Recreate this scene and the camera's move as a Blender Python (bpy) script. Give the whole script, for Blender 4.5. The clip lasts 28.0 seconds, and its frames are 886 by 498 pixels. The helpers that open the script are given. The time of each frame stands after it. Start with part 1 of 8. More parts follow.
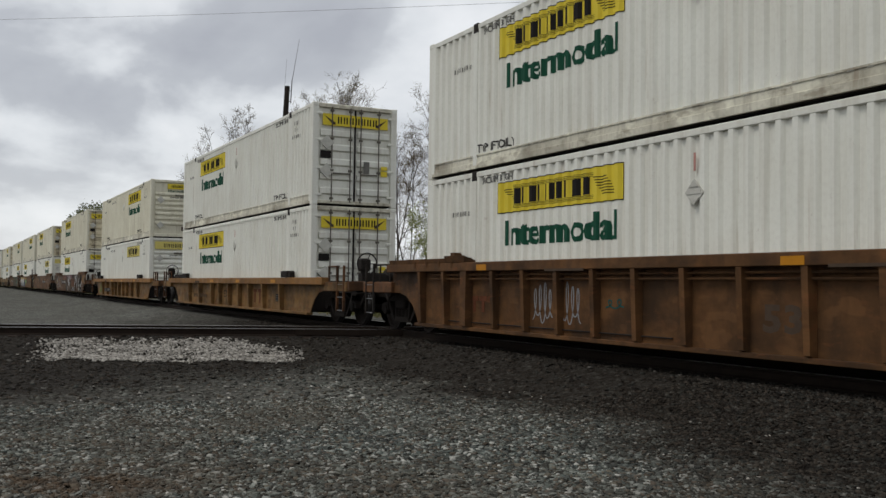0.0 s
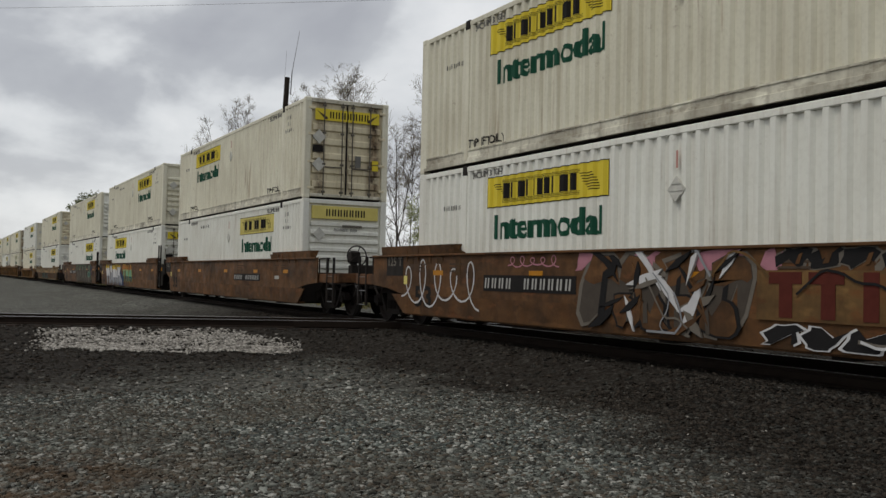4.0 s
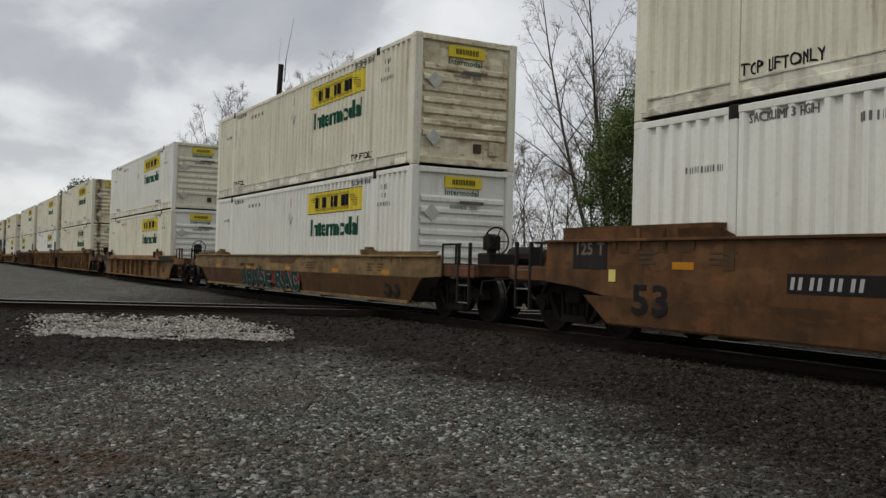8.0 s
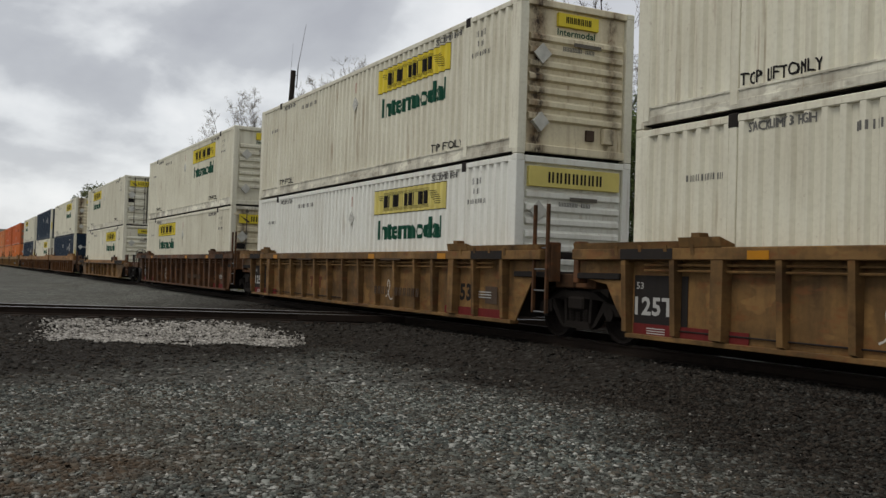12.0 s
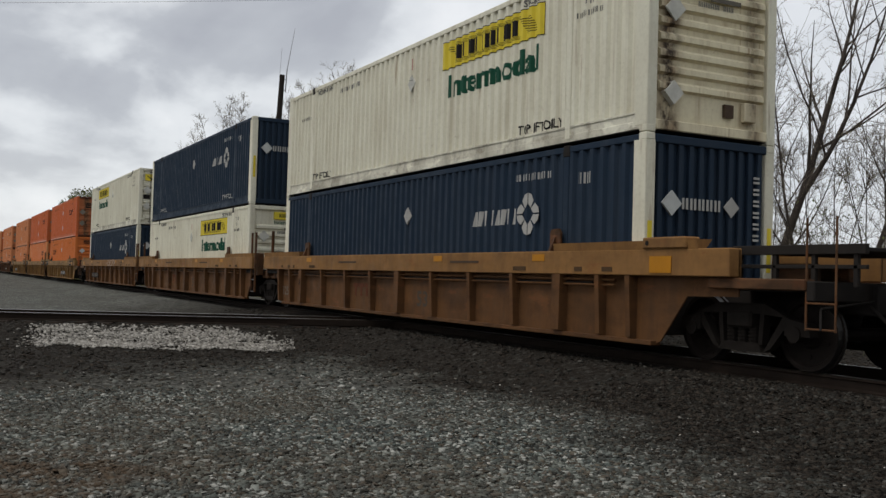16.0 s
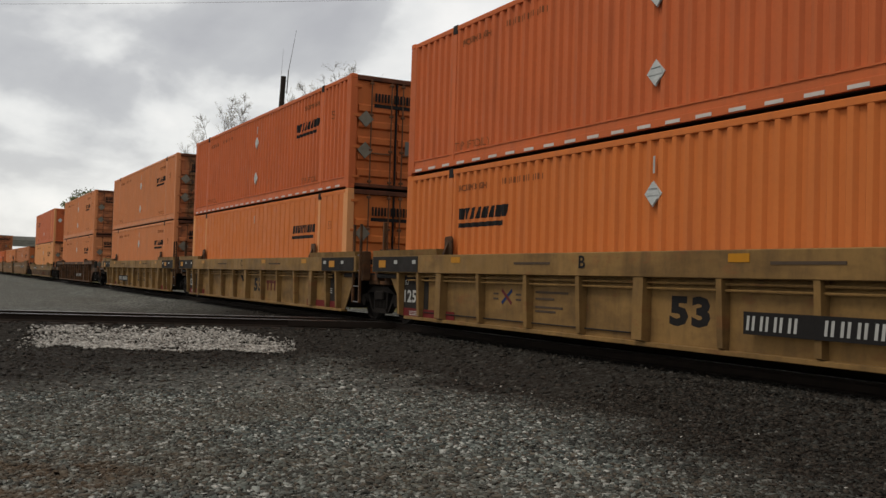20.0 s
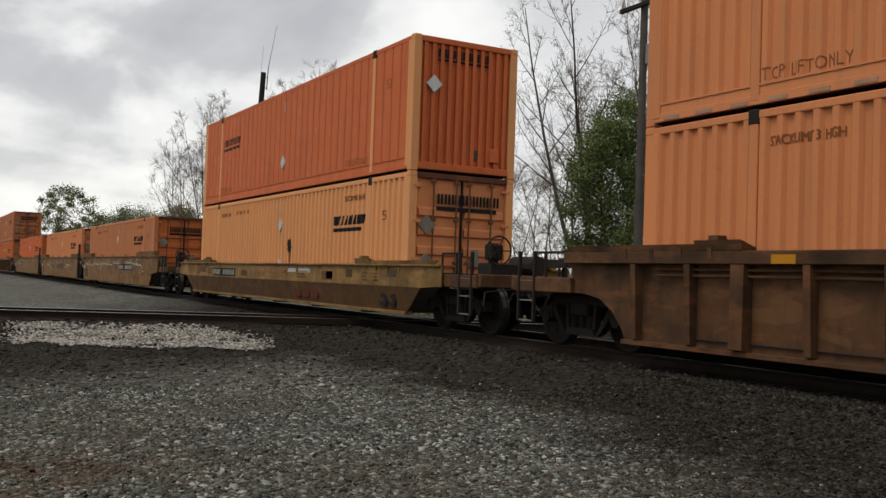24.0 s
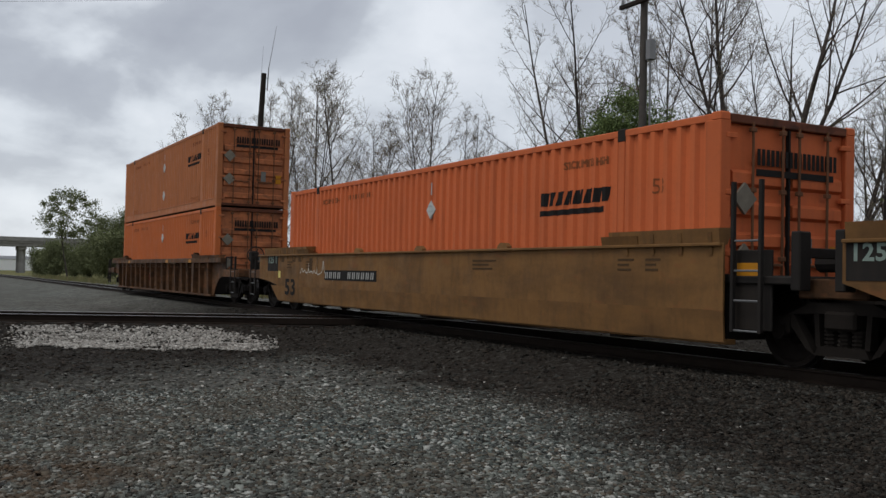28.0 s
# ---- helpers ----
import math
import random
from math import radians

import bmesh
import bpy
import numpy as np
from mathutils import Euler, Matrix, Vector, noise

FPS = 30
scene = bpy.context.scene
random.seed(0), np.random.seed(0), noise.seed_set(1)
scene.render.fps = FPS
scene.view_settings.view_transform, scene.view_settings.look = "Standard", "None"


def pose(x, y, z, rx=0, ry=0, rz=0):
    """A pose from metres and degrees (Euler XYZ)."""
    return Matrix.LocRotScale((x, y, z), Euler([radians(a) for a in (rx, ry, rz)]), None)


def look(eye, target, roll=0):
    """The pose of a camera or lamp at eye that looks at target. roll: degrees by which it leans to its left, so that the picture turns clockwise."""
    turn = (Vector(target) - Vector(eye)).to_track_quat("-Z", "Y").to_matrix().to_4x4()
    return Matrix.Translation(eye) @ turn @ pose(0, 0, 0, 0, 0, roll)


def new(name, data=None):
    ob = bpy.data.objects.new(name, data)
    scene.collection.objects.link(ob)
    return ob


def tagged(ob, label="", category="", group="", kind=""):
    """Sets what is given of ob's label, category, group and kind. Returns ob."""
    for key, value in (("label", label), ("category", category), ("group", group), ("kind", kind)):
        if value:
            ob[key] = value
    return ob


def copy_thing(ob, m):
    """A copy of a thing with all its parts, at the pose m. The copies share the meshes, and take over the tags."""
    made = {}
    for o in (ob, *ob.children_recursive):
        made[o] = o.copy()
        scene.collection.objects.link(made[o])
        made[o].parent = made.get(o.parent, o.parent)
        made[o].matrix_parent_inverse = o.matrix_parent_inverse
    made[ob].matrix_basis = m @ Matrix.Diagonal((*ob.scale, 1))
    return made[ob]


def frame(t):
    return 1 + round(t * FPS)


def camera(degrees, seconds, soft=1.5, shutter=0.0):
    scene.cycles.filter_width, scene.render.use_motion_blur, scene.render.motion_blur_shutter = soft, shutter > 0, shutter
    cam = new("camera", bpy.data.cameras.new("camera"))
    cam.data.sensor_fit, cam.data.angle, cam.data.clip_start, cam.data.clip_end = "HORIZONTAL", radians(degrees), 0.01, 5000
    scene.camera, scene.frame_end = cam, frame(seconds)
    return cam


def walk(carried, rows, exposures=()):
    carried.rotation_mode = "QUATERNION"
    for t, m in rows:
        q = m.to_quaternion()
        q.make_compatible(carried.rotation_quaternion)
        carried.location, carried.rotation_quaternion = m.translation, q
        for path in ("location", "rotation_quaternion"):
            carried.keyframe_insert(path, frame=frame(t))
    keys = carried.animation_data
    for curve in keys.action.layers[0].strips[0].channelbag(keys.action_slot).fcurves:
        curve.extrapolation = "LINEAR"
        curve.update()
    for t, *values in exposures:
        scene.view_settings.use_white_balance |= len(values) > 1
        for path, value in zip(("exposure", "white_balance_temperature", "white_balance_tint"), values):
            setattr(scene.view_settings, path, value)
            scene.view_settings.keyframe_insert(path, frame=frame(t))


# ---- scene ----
# A double-stack container train runs past a level crossing of two tracks, seen from the gravel beside them.
# The train's track lies along x, the train runs towards +x; z = 0 is the top of its rails.

EYE = 1.031
# seconds, yaw, pitch, roll of the held camera
TURNS = [
    (0.0, 62.54, 2.19, -0.73), (0.5, 62.12, 2.46, -1.29), (1.0, 61.86, 2.75, -1.4), (1.5, 61.98, 2.58, -1.64),
    (2.0, 62.29, 2.35, -1.56), (2.5, 62.62, 2.16, -1.5), (3.0, 62.63, 2.02, -1.26), (3.5, 62.65, 1.93, -1.26),
    (4.0, 62.45, 1.77, -1.23), (4.5, 62.18, 1.57, -1.24), (6.5, 61.69, 1.16, -2.02), (7.0, 61.69, 1.18, -1.99),
    (7.5, 61.99, 1.14, -1.81), (8.0, 62.03, 1.12, -1.65), (8.5, 61.83, 1.14, -1.59), (9.0, 61.65, 1.47, -1.59),
    (9.5, 61.49, 1.49, -1.69), (10.0, 61.4, 1.4, -1.77), (10.5, 61.66, 1.7, -1.84), (11.0, 62.14, 1.54, -1.93),
    (11.5, 62.5, 1.25, -1.88), (12.0, 62.69, 1.46, -1.83), (12.5, 62.8, 1.64, -1.75), (14.5, 62.55, 1.54, -1.39),
    (15.0, 62.34, 1.53, -1.38), (15.5, 62.13, 1.57, -1.54), (16.0, 62.07, 1.72, -1.67), (16.5, 62.27, 1.86, -1.75),
    (17.0, 62.46, 1.86, -1.74), (17.5, 62.51, 1.86, -1.82), (18.0, 62.49, 1.99, -1.96), (18.5, 62.54, 2.01, -1.96),
    (19.0, 62.52, 1.98, -1.88), (19.5, 62.43, 1.98, -1.92), (20.0, 62.13, 1.81, -1.74), (20.5, 61.98, 1.76, -1.63),
    (21.0, 62.0, 1.68, -1.61), (21.5, 62.06, 1.71, -1.61), (22.0, 61.88, 1.92, -1.66), (22.5, 61.68, 1.94, -1.65),
    (24.5, 60.83, 1.68, -2.03), (25.0, 60.99, 1.74, -1.91), (25.5, 61.14, 1.72, -1.8), (26.0, 61.28, 1.78, -1.88),
    (26.5, 61.58, 1.52, -1.78), (27.0, 61.6, 1.34, -1.5), (27.5, 61.43, 1.4, -1.41), (28.0, 61.1, 1.62, -1.25)]
cam = camera(49.2, 28.0, soft=1.45)
walk(cam, [(t, pose(0, 0, EYE, 90 + pitch, roll, yaw)) for t, yaw, pitch, roll in TURNS],
     exposures=[(0.0, 0.05, 6500, 10), (1.0, -0.50, 6250, 10), (2.0, 0.03, 6200, 10), (3.0, -0.1, 6350, 10), (4.0, -0.05, 6600, 10), (7.0, 0.07, 6650, 10), (8.0, 0.0, 6600, 10), (9.0, 0.04, 6600, 10), (10.0, 0.12, 6580, 10), (11.0, 0.10, 6550, 10),
                (12.0, 0.08, 6600, 10), (15.0, 0.08, 6600, 10), (16.0, 0.07, 6500, 10), (18.0, 0.17, 6600, 10), (19.0, 0.04, 6600, 10), (20.0, 0.15, 6900, 10), (21.0, 0.4, 6950, 10), (22.0, 0.38, 6900, 10),
                (25.0, 0.2, 6900, 10), (26.0, 0.12, 6500, 10), (27.0, 0.02, 6300, 10), (28.0, 0.0, 6250, 10)])

# ---- world and sun ----
SUN_ELEV, SUN_FROM = 60.0, (-0.10, -0.995)   # the sun stands behind the clouds over the camera's right shoulder


def build_world():
    w = bpy.data.worlds.new("overcast_sky")
    scene.world = w
    w.use_nodes = True
    nt = w.node_tree
    nt.nodes.clear()
    N, Lk = nt.nodes.new, nt.links.new
    out, bg = N("ShaderNodeOutputWorld"), N("ShaderNodeBackground")
    sky = N("ShaderNodeTexSky")
    sky.sky_type, sky.sun_disc = "NISHITA", False
    sky.sun_elevation, sky.sun_rotation = radians(SUN_ELEV), math.atan2(SUN_FROM[0], SUN_FROM[1])
    dim = N("ShaderNodeVectorMath")
    dim.operation = "SCALE"
    dim.inputs["Scale"].default_value = 0.09
    Lk(sky.outputs[0], dim.inputs[0])
    tc, sep = N("ShaderNodeTexCoord"), N("ShaderNodeSeparateXYZ")
    Lk(tc.outputs["Generated"], sep.inputs[0])
    # a flat cloud deck: directions are spread out by their height above the horizon
    up = N("ShaderNodeMath")
    up.operation = "MAXIMUM"
    up.inputs[1].default_value = 0.0
    Lk(sep.outputs["Z"], up.inputs[0])
    lift = N("ShaderNodeMath")
    lift.operation = "ADD"
    lift.inputs[1].default_value = 0.42
    Lk(up.outputs[0], lift.inputs[0])
    dx, dy = N("ShaderNodeMath"), N("ShaderNodeMath")
    dx.operation = dy.operation = "DIVIDE"
    Lk(sep.outputs["X"], dx.inputs[0]), Lk(lift.outputs[0], dx.inputs[1])
    Lk(sep.outputs["Y"], dy.inputs[0]), Lk(lift.outputs[0], dy.inputs[1])
    com = N("ShaderNodeCombineXYZ")
    Lk(dx.outputs[0], com.inputs[0]), Lk(dy.outputs[0], com.inputs[1])
    mp = N("ShaderNodeMapping")
    mp.inputs["Location"].default_value = CLOUD_AT
    mp.inputs["Scale"].default_value = (2.9, 2.9, 1)
    Lk(com.outputs[0], mp.inputs[0])
    n1 = N("ShaderNodeTexNoise")
    n1.inputs["Scale"].default_value, n1.inputs["Detail"].default_value = 1.0, 9
    n1.inputs["Roughness"].default_value, n1.inputs["Distortion"].default_value = 0.5, 0.2
    Lk(mp.outputs[0], n1.inputs["Vector"])
    ramp = N("ShaderNodeValToRGB")
    e = ramp.color_ramp.elements
    e[0].position, e[0].color = 0.34, (0.43, 0.445, 0.485, 1)
    e[1].position, e[1].color = 0.68, (0.90, 0.915, 0.93, 1)
    mid = e.new(0.46)
    mid.color = (0.51, 0.53, 0.565, 1)
    mid = e.new(0.55)
    mid.color = (0.74, 0.765, 0.79, 1)
    Lk(n1.outputs["Fac"], ramp.inputs[0])
    # brighter towards the horizon
    glow = N("ShaderNodeMapRange")
    glow.inputs["From Min"].default_value, glow.inputs["From Max"].default_value = 0.0, 0.14
    glow.inputs["To Min"].default_value, glow.inputs["To Max"].default_value = 0.5, 0.0
    Lk(up.outputs[0], glow.inputs["Value"])
    mixh = N("ShaderNodeMix")
    mixh.data_type = "RGBA"
    mixh.inputs["B"].default_value = (0.93, 0.945, 0.95, 1)
    Lk(glow.outputs[0], mixh.inputs["Factor"]), Lk(ramp.outputs[0], mixh.inputs["A"])
    # the deck is more even towards one side
    side_ = N("ShaderNodeVectorMath")
    side_.operation = "DOT_PRODUCT"
    side_.inputs[1].default_value = (-0.56, 0.83, 0.0)
    Lk(tc.outputs["Generated"], side_.inputs[0])
    thin = N("ShaderNodeMapRange")
    thin.inputs["From Min"].default_value, thin.inputs["From Max"].default_value = 0.80, 0.95
    thin.inputs["To Min"].default_value, thin.inputs["To Max"].default_value = 0.0, 0.6
    Lk(side_.outputs["Value"], thin.inputs["Value"])
    mixs = N("ShaderNodeMix")
    mixs.data_type = "RGBA"
    mixs.inputs["B"].default_value = (0.74, 0.765, 0.805, 1)
    Lk(thin.outputs[0], mixs.inputs["Factor"]), Lk(mixh.outputs["Result"], mixs.inputs["A"])
    mix = N("ShaderNodeMix")
    mix.data_type = "RGBA"
    mix.inputs["Factor"].default_value = 0.9
    Lk(dim.outputs[0], mix.inputs["A"]), Lk(mixs.outputs["Result"], mix.inputs["B"])
    Lk(mix.outputs["Result"], bg.inputs[0])
    bg.inputs[1].default_value = 1.0
    Lk(bg.outputs[0], out.inputs[0])


CLOUD_AT = (1.37, -0.34, 0.0)
build_world()
sun_data = bpy.data.lights.new("sun", "SUN")
sun_data.energy, sun_data.angle, sun_data.color = 1.15, radians(24), (1.0, 0.955, 0.88)
sun = new("sun", sun_data)
_c = math.cos(radians(SUN_ELEV))
sun.matrix_world = look((SUN_FROM[0] * _c * 50, SUN_FROM[1] * _c * 50, math.sin(radians(SUN_ELEV)) * 50), (0, 0, 0))


# ---- materials ----
def nodes_of(name):
    m = bpy.data.materials.new(name)
    m.use_nodes = True
    nt = m.node_tree
    return m, nt, nt.nodes["Principled BSDF"]


def mix_rgb(nt, fac, a, b):
    n = nt.nodes.new("ShaderNodeMix")
    n.data_type = "RGBA"
    for key, v in (("Factor", fac), ("A", a), ("B", b)):
        if isinstance(v, (int, float)):
            n.inputs[key].default_value = v
        elif isinstance(v, tuple):
            n.inputs[key].default_value = (*v, 1) if len(v) == 3 else v
        else:
            nt.links.new(v, n.inputs[key])
    return n.outputs["Result"]


def place_of(nt, scale=(1, 1, 1), per_object=True):
    tc, mp = nt.nodes.new("ShaderNodeTexCoord"), nt.nodes.new("ShaderNodeMapping")
    mp.inputs["Scale"].default_value = scale
    nt.links.new(tc.outputs["Object"], mp.inputs[0])
    if per_object:
        info, mul = nt.nodes.new("ShaderNodeObjectInfo"), nt.nodes.new("ShaderNodeMath")
        mul.operation, mul.inputs[1].default_value = "MULTIPLY", 57.0
        nt.links.new(info.outputs["Random"], mul.inputs[0])
        nt.links.new(mul.outputs[0], mp.inputs["Location"])
    return mp.outputs[0]


def noise_of(nt, vec, scale, detail=4, lo=0.4, hi=0.6, rough=0.55):
    n, r = nt.nodes.new("ShaderNodeTexNoise"), nt.nodes.new("ShaderNodeMapRange")
    n.inputs["Scale"].default_value, n.inputs["Detail"].default_value, n.inputs["Roughness"].default_value = scale, detail, rough
    r.inputs["From Min"].default_value, r.inputs["From Max"].default_value = lo, hi
    nt.links.new(vec, n.inputs["Vector"])
    nt.links.new(n.outputs["Fac"], r.inputs["Value"])
    return r.outputs[0]


def times_of(nt, a, k):
    m = nt.nodes.new("ShaderNodeMath")
    m.operation = "MULTIPLY"
    nt.links.new(a, m.inputs[0])
    if isinstance(k, (int, float)):
        m.inputs[1].default_value = k
    else:
        nt.links.new(k, m.inputs[1])
    return m.outputs[0]


def bump_of(nt, bsdf, height, strength, dist):
    b = nt.nodes.new("ShaderNodeBump")
    b.inputs["Strength"].default_value, b.inputs["Distance"].default_value = strength, dist
    nt.links.new(height, b.inputs["Height"])
    nt.links.new(b.outputs[0], bsdf.inputs["Normal"])


def paint(name, base, dirt=(0.16, 0.12, 0.085), wear=0.5, rust=(0.16, 0.055, 0.02), rust_amount=0.25, rough=0.55, spread=0.08, gloss=0.08, streak=0.0, exhaust=()):
    """Weathered sheet-metal paint: soft mottling, upright dirt streaks, rust specks."""
    m, nt, b = nodes_of(name)
    flat, tall = place_of(nt), place_of(nt, (2.6, 2.6, 0.16) if not name.endswith(("car_paint", "chord_paint")) else (1.8, 1.8, 0.5))
    info = nt.nodes.new("ShaderNodeObjectInfo")
    tone = nt.nodes.new("ShaderNodeMapRange")
    tone.inputs["To Min"].default_value, tone.inputs["To Max"].default_value = 1 - spread, 1 + spread
    nt.links.new(info.outputs["Random"], tone.inputs["Value"])
    hsv = nt.nodes.new("ShaderNodeHueSaturation")
    hsv.inputs["Color"].default_value = (*base, 1)
    nt.links.new(tone.outputs[0], hsv.inputs["Value"])
    col = mix_rgb(nt, times_of(nt, noise_of(nt, flat, 0.7, 5, 0.35, 0.75), wear * 0.45), hsv.outputs[0], dirt)
    col = mix_rgb(nt, times_of(nt, noise_of(nt, tall, 2.2, 6, 0.5, 0.72), wear * 0.6), col, dirt)
    col = mix_rgb(nt, times_of(nt, noise_of(nt, flat, 16, 4, 0.45, 0.8), wear * 0.25), col, tuple(c * 0.6 for c in dirt))
    if wear >= 0.65:        # old primer and bare patches on the cars
        wide = place_of(nt, (1.0, 1.0, 2.2))
        col = mix_rgb(nt, times_of(nt, noise_of(nt, wide, 1.7, 3, 0.56, 0.60, 0.4), 0.4), col, tuple(min(1, c * 1.45) for c in base))
        col = mix_rgb(nt, times_of(nt, noise_of(nt, wide, 2.6, 5, 0.55, 0.66, 0.6), 0.55), col, rust if rust_amount > 0.5 else dirt)
        col = mix_rgb(nt, times_of(nt, noise_of(nt, flat, 0.9, 4, 0.5, 0.68), 0.6), col, tuple(c * 0.7 for c in dirt))
    if name.endswith(("car_paint", "chord_paint")):     # dirt runs, soot clouds and rusty scrapes on the cars
        thin = place_of(nt, (2.2, 2.2, 0.55))
        col = mix_rgb(nt, times_of(nt, noise_of(nt, thin, 2.0, 6, 0.5, 0.72, 0.65), 0.3), col, tuple(c * 0.6 for c in dirt))
        long = place_of(nt, (0.35, 0.35, 1.0))
        col = mix_rgb(nt, times_of(nt, noise_of(nt, long, 1.6, 6, 0.45, 0.66, 0.6), 0.5), col, tuple(c * 0.75 for c in dirt))
        col = mix_rgb(nt, times_of(nt, noise_of(nt, long, 4.0, 6, 0.58, 0.66, 0.65), 0.4), col, (0.20, 0.075, 0.03))
        col = mix_rgb(nt, times_of(nt, noise_of(nt, flat, 1.1, 6, 0.58, 0.72, 0.62), 0.35), col, tuple(min(1, c * 1.5) for c in base))
    if streak:              # rust runs down from the top rail
        runs = place_of(nt, (1.6, 1.6, 0.10))
        col = mix_rgb(nt, times_of(nt, times_of(nt, noise_of(nt, runs, 6.5, 4, 0.60, 0.70), noise_of(nt, flat, 0.5, 3, 0.42, 0.6)), streak), col, (0.26, 0.155, 0.08))
    for y, w, much in exhaust:      # soft soot from the car in front, in columns down the end wall
        tc, sp = nt.nodes.new("ShaderNodeTexCoord"), nt.nodes.new("ShaderNodeSeparateXYZ")
        nt.links.new(tc.outputs["Object"], sp.inputs[0])
        off, ab, band = nt.nodes.new("ShaderNodeMath"), nt.nodes.new("ShaderNodeMath"), nt.nodes.new("ShaderNodeMapRange")
        off.operation, off.inputs[1].default_value, ab.operation = "SUBTRACT", y, "ABSOLUTE"
        band.interpolation_type = "SMOOTHSTEP"
        band.inputs["From Min"].default_value, band.inputs["From Max"].default_value = w, 0.02
        nt.links.new(sp.outputs["Y"], off.inputs[0]), nt.links.new(off.outputs[0], ab.inputs[0]), nt.links.new(ab.outputs[0], band.inputs["Value"])
        film = times_of(nt, band.outputs[0], noise_of(nt, place_of(nt, (1, 1.5, 0.8)), 2.4, 6, 0.25, 0.60))
        col = mix_rgb(nt, times_of(nt, film, much), col, (0.19, 0.115, 0.058))
        core = times_of(nt, times_of(nt, band.outputs[0], band.outputs[0]), noise_of(nt, place_of(nt, (1, 1.6, 1)), 4.5, 6, 0.42, 0.60, 0.65))
        col = mix_rgb(nt, times_of(nt, core, min(1.0, much * 1.15)), col, (0.045, 0.032, 0.024))
    spots = times_of(nt, noise_of(nt, flat, 5.5, 6, 0.64, 0.72, 0.7), rust_amount)
    col = mix_rgb(nt, spots, col, rust)
    nt.links.new(col, b.inputs["Base Color"])
    rg = nt.nodes.new("ShaderNodeMapRange")
    rg.inputs["To Min"].default_value, rg.inputs["To Max"].default_value = rough - 0.1, rough + 0.2
    nt.links.new(noise_of(nt, flat, 3, 4, 0.3, 0.7), rg.inputs["Value"])
    nt.links.new(rg.outputs[0], b.inputs["Roughness"])
    b.inputs["Specular IOR Level"].default_value = gloss
    bump_of(nt, b, noise_of(nt, flat, 9, 5, 0.2, 0.8), 0.12, 0.01)
    return m


def plain(name, base, rough=0.6, metal=0.0, vary=0.25, scale=6.0, gloss=0.08):
    m, nt, b = nodes_of(name)
    v = place_of(nt)
    col = mix_rgb(nt, times_of(nt, noise_of(nt, v, scale, 5, 0.3, 0.75), vary), tuple(base), tuple(c * 0.35 for c in base))
    nt.links.new(col, b.inputs["Base Color"])
    b.inputs["Roughness"].default_value, b.inputs["Metallic"].default_value = rough, metal
    b.inputs["Specular IOR Level"].default_value = gloss
    bump_of(nt, b, noise_of(nt, v, scale * 3, 4, 0.2, 0.8), 0.15, 0.01)
    return m


def bark(name, base):
    m, nt, b = nodes_of(name)
    v = place_of(nt, (1, 1, 0.25), False)
    col = mix_rgb(nt, noise_of(nt, v, 14, 5, 0.3, 0.7), tuple(base), tuple(c * 0.45 for c in base))
    nt.links.new(col, b.inputs["Base Color"])
    b.inputs["Roughness"].default_value = 0.9
    b.inputs["Specular IOR Level"].default_value = 0.1
    return m


def leafy(name, a, c):
    m, nt, b = nodes_of(name)
    geo = nt.nodes.new("ShaderNodeNewGeometry")
    nt.links.new(mix_rgb(nt, geo.outputs["Random Per Island"], a, c), b.inputs["Base Color"])
    b.inputs["Roughness"].default_value = 0.7
    b.inputs["Specular IOR Level"].default_value = 0.2
    return m


def stony(name, colours, rough=0.85):
    """Loose stones: each island takes its own tone."""
    m, nt, b = nodes_of(name)
    geo = nt.nodes.new("ShaderNodeNewGeometry")
    ramp = nt.nodes.new("ShaderNodeValToRGB")
    ramp.color_ramp.interpolation = "CONSTANT"
    e = ramp.color_ramp.elements
    e[0].position, e[0].color = 0.0, (*colours[0], 1)
    e[1].position, e[1].color = 1.0 / len(colours), (*colours[1], 1)
    for i, c in enumerate(colours[2:], 2):
        e.new(i / len(colours)).color = (*c, 1)
    nt.links.new(geo.outputs["Random Per Island"], ramp.inputs[0])
    v = place_of(nt, per_object=False)
    col = mix_rgb(nt, times_of(nt, noise_of(nt, v, 70, 4, 0.3, 0.7), 0.35), ramp.outputs[0], (0.03, 0.028, 0.025))
    col = mix_rgb(nt, times_of(nt, noise_of(nt, v, 1.1, 6, 0.42, 0.66, 0.65), 0.38), col, (0.05, 0.05, 0.045))
    col = mix_rgb(nt, times_of(nt, noise_of(nt, v, 0.45, 4, 0.42, 0.66), 0.42), col, (0.085, 0.068, 0.049))
    # oily brown soiling and painted train shade beside the train's track
    nt.links.new(soil_and_shade(nt, col, geo.outputs["Random Per Island"]), b.inputs["Base Color"])
    b.inputs["Roughness"].default_value = rough
    b.inputs["Specular IOR Level"].default_value = 0.08
    bump_of(nt, b, noise_of(nt, v, 110, 3, 0.2, 0.8), 0.3, 0.004)
    return m


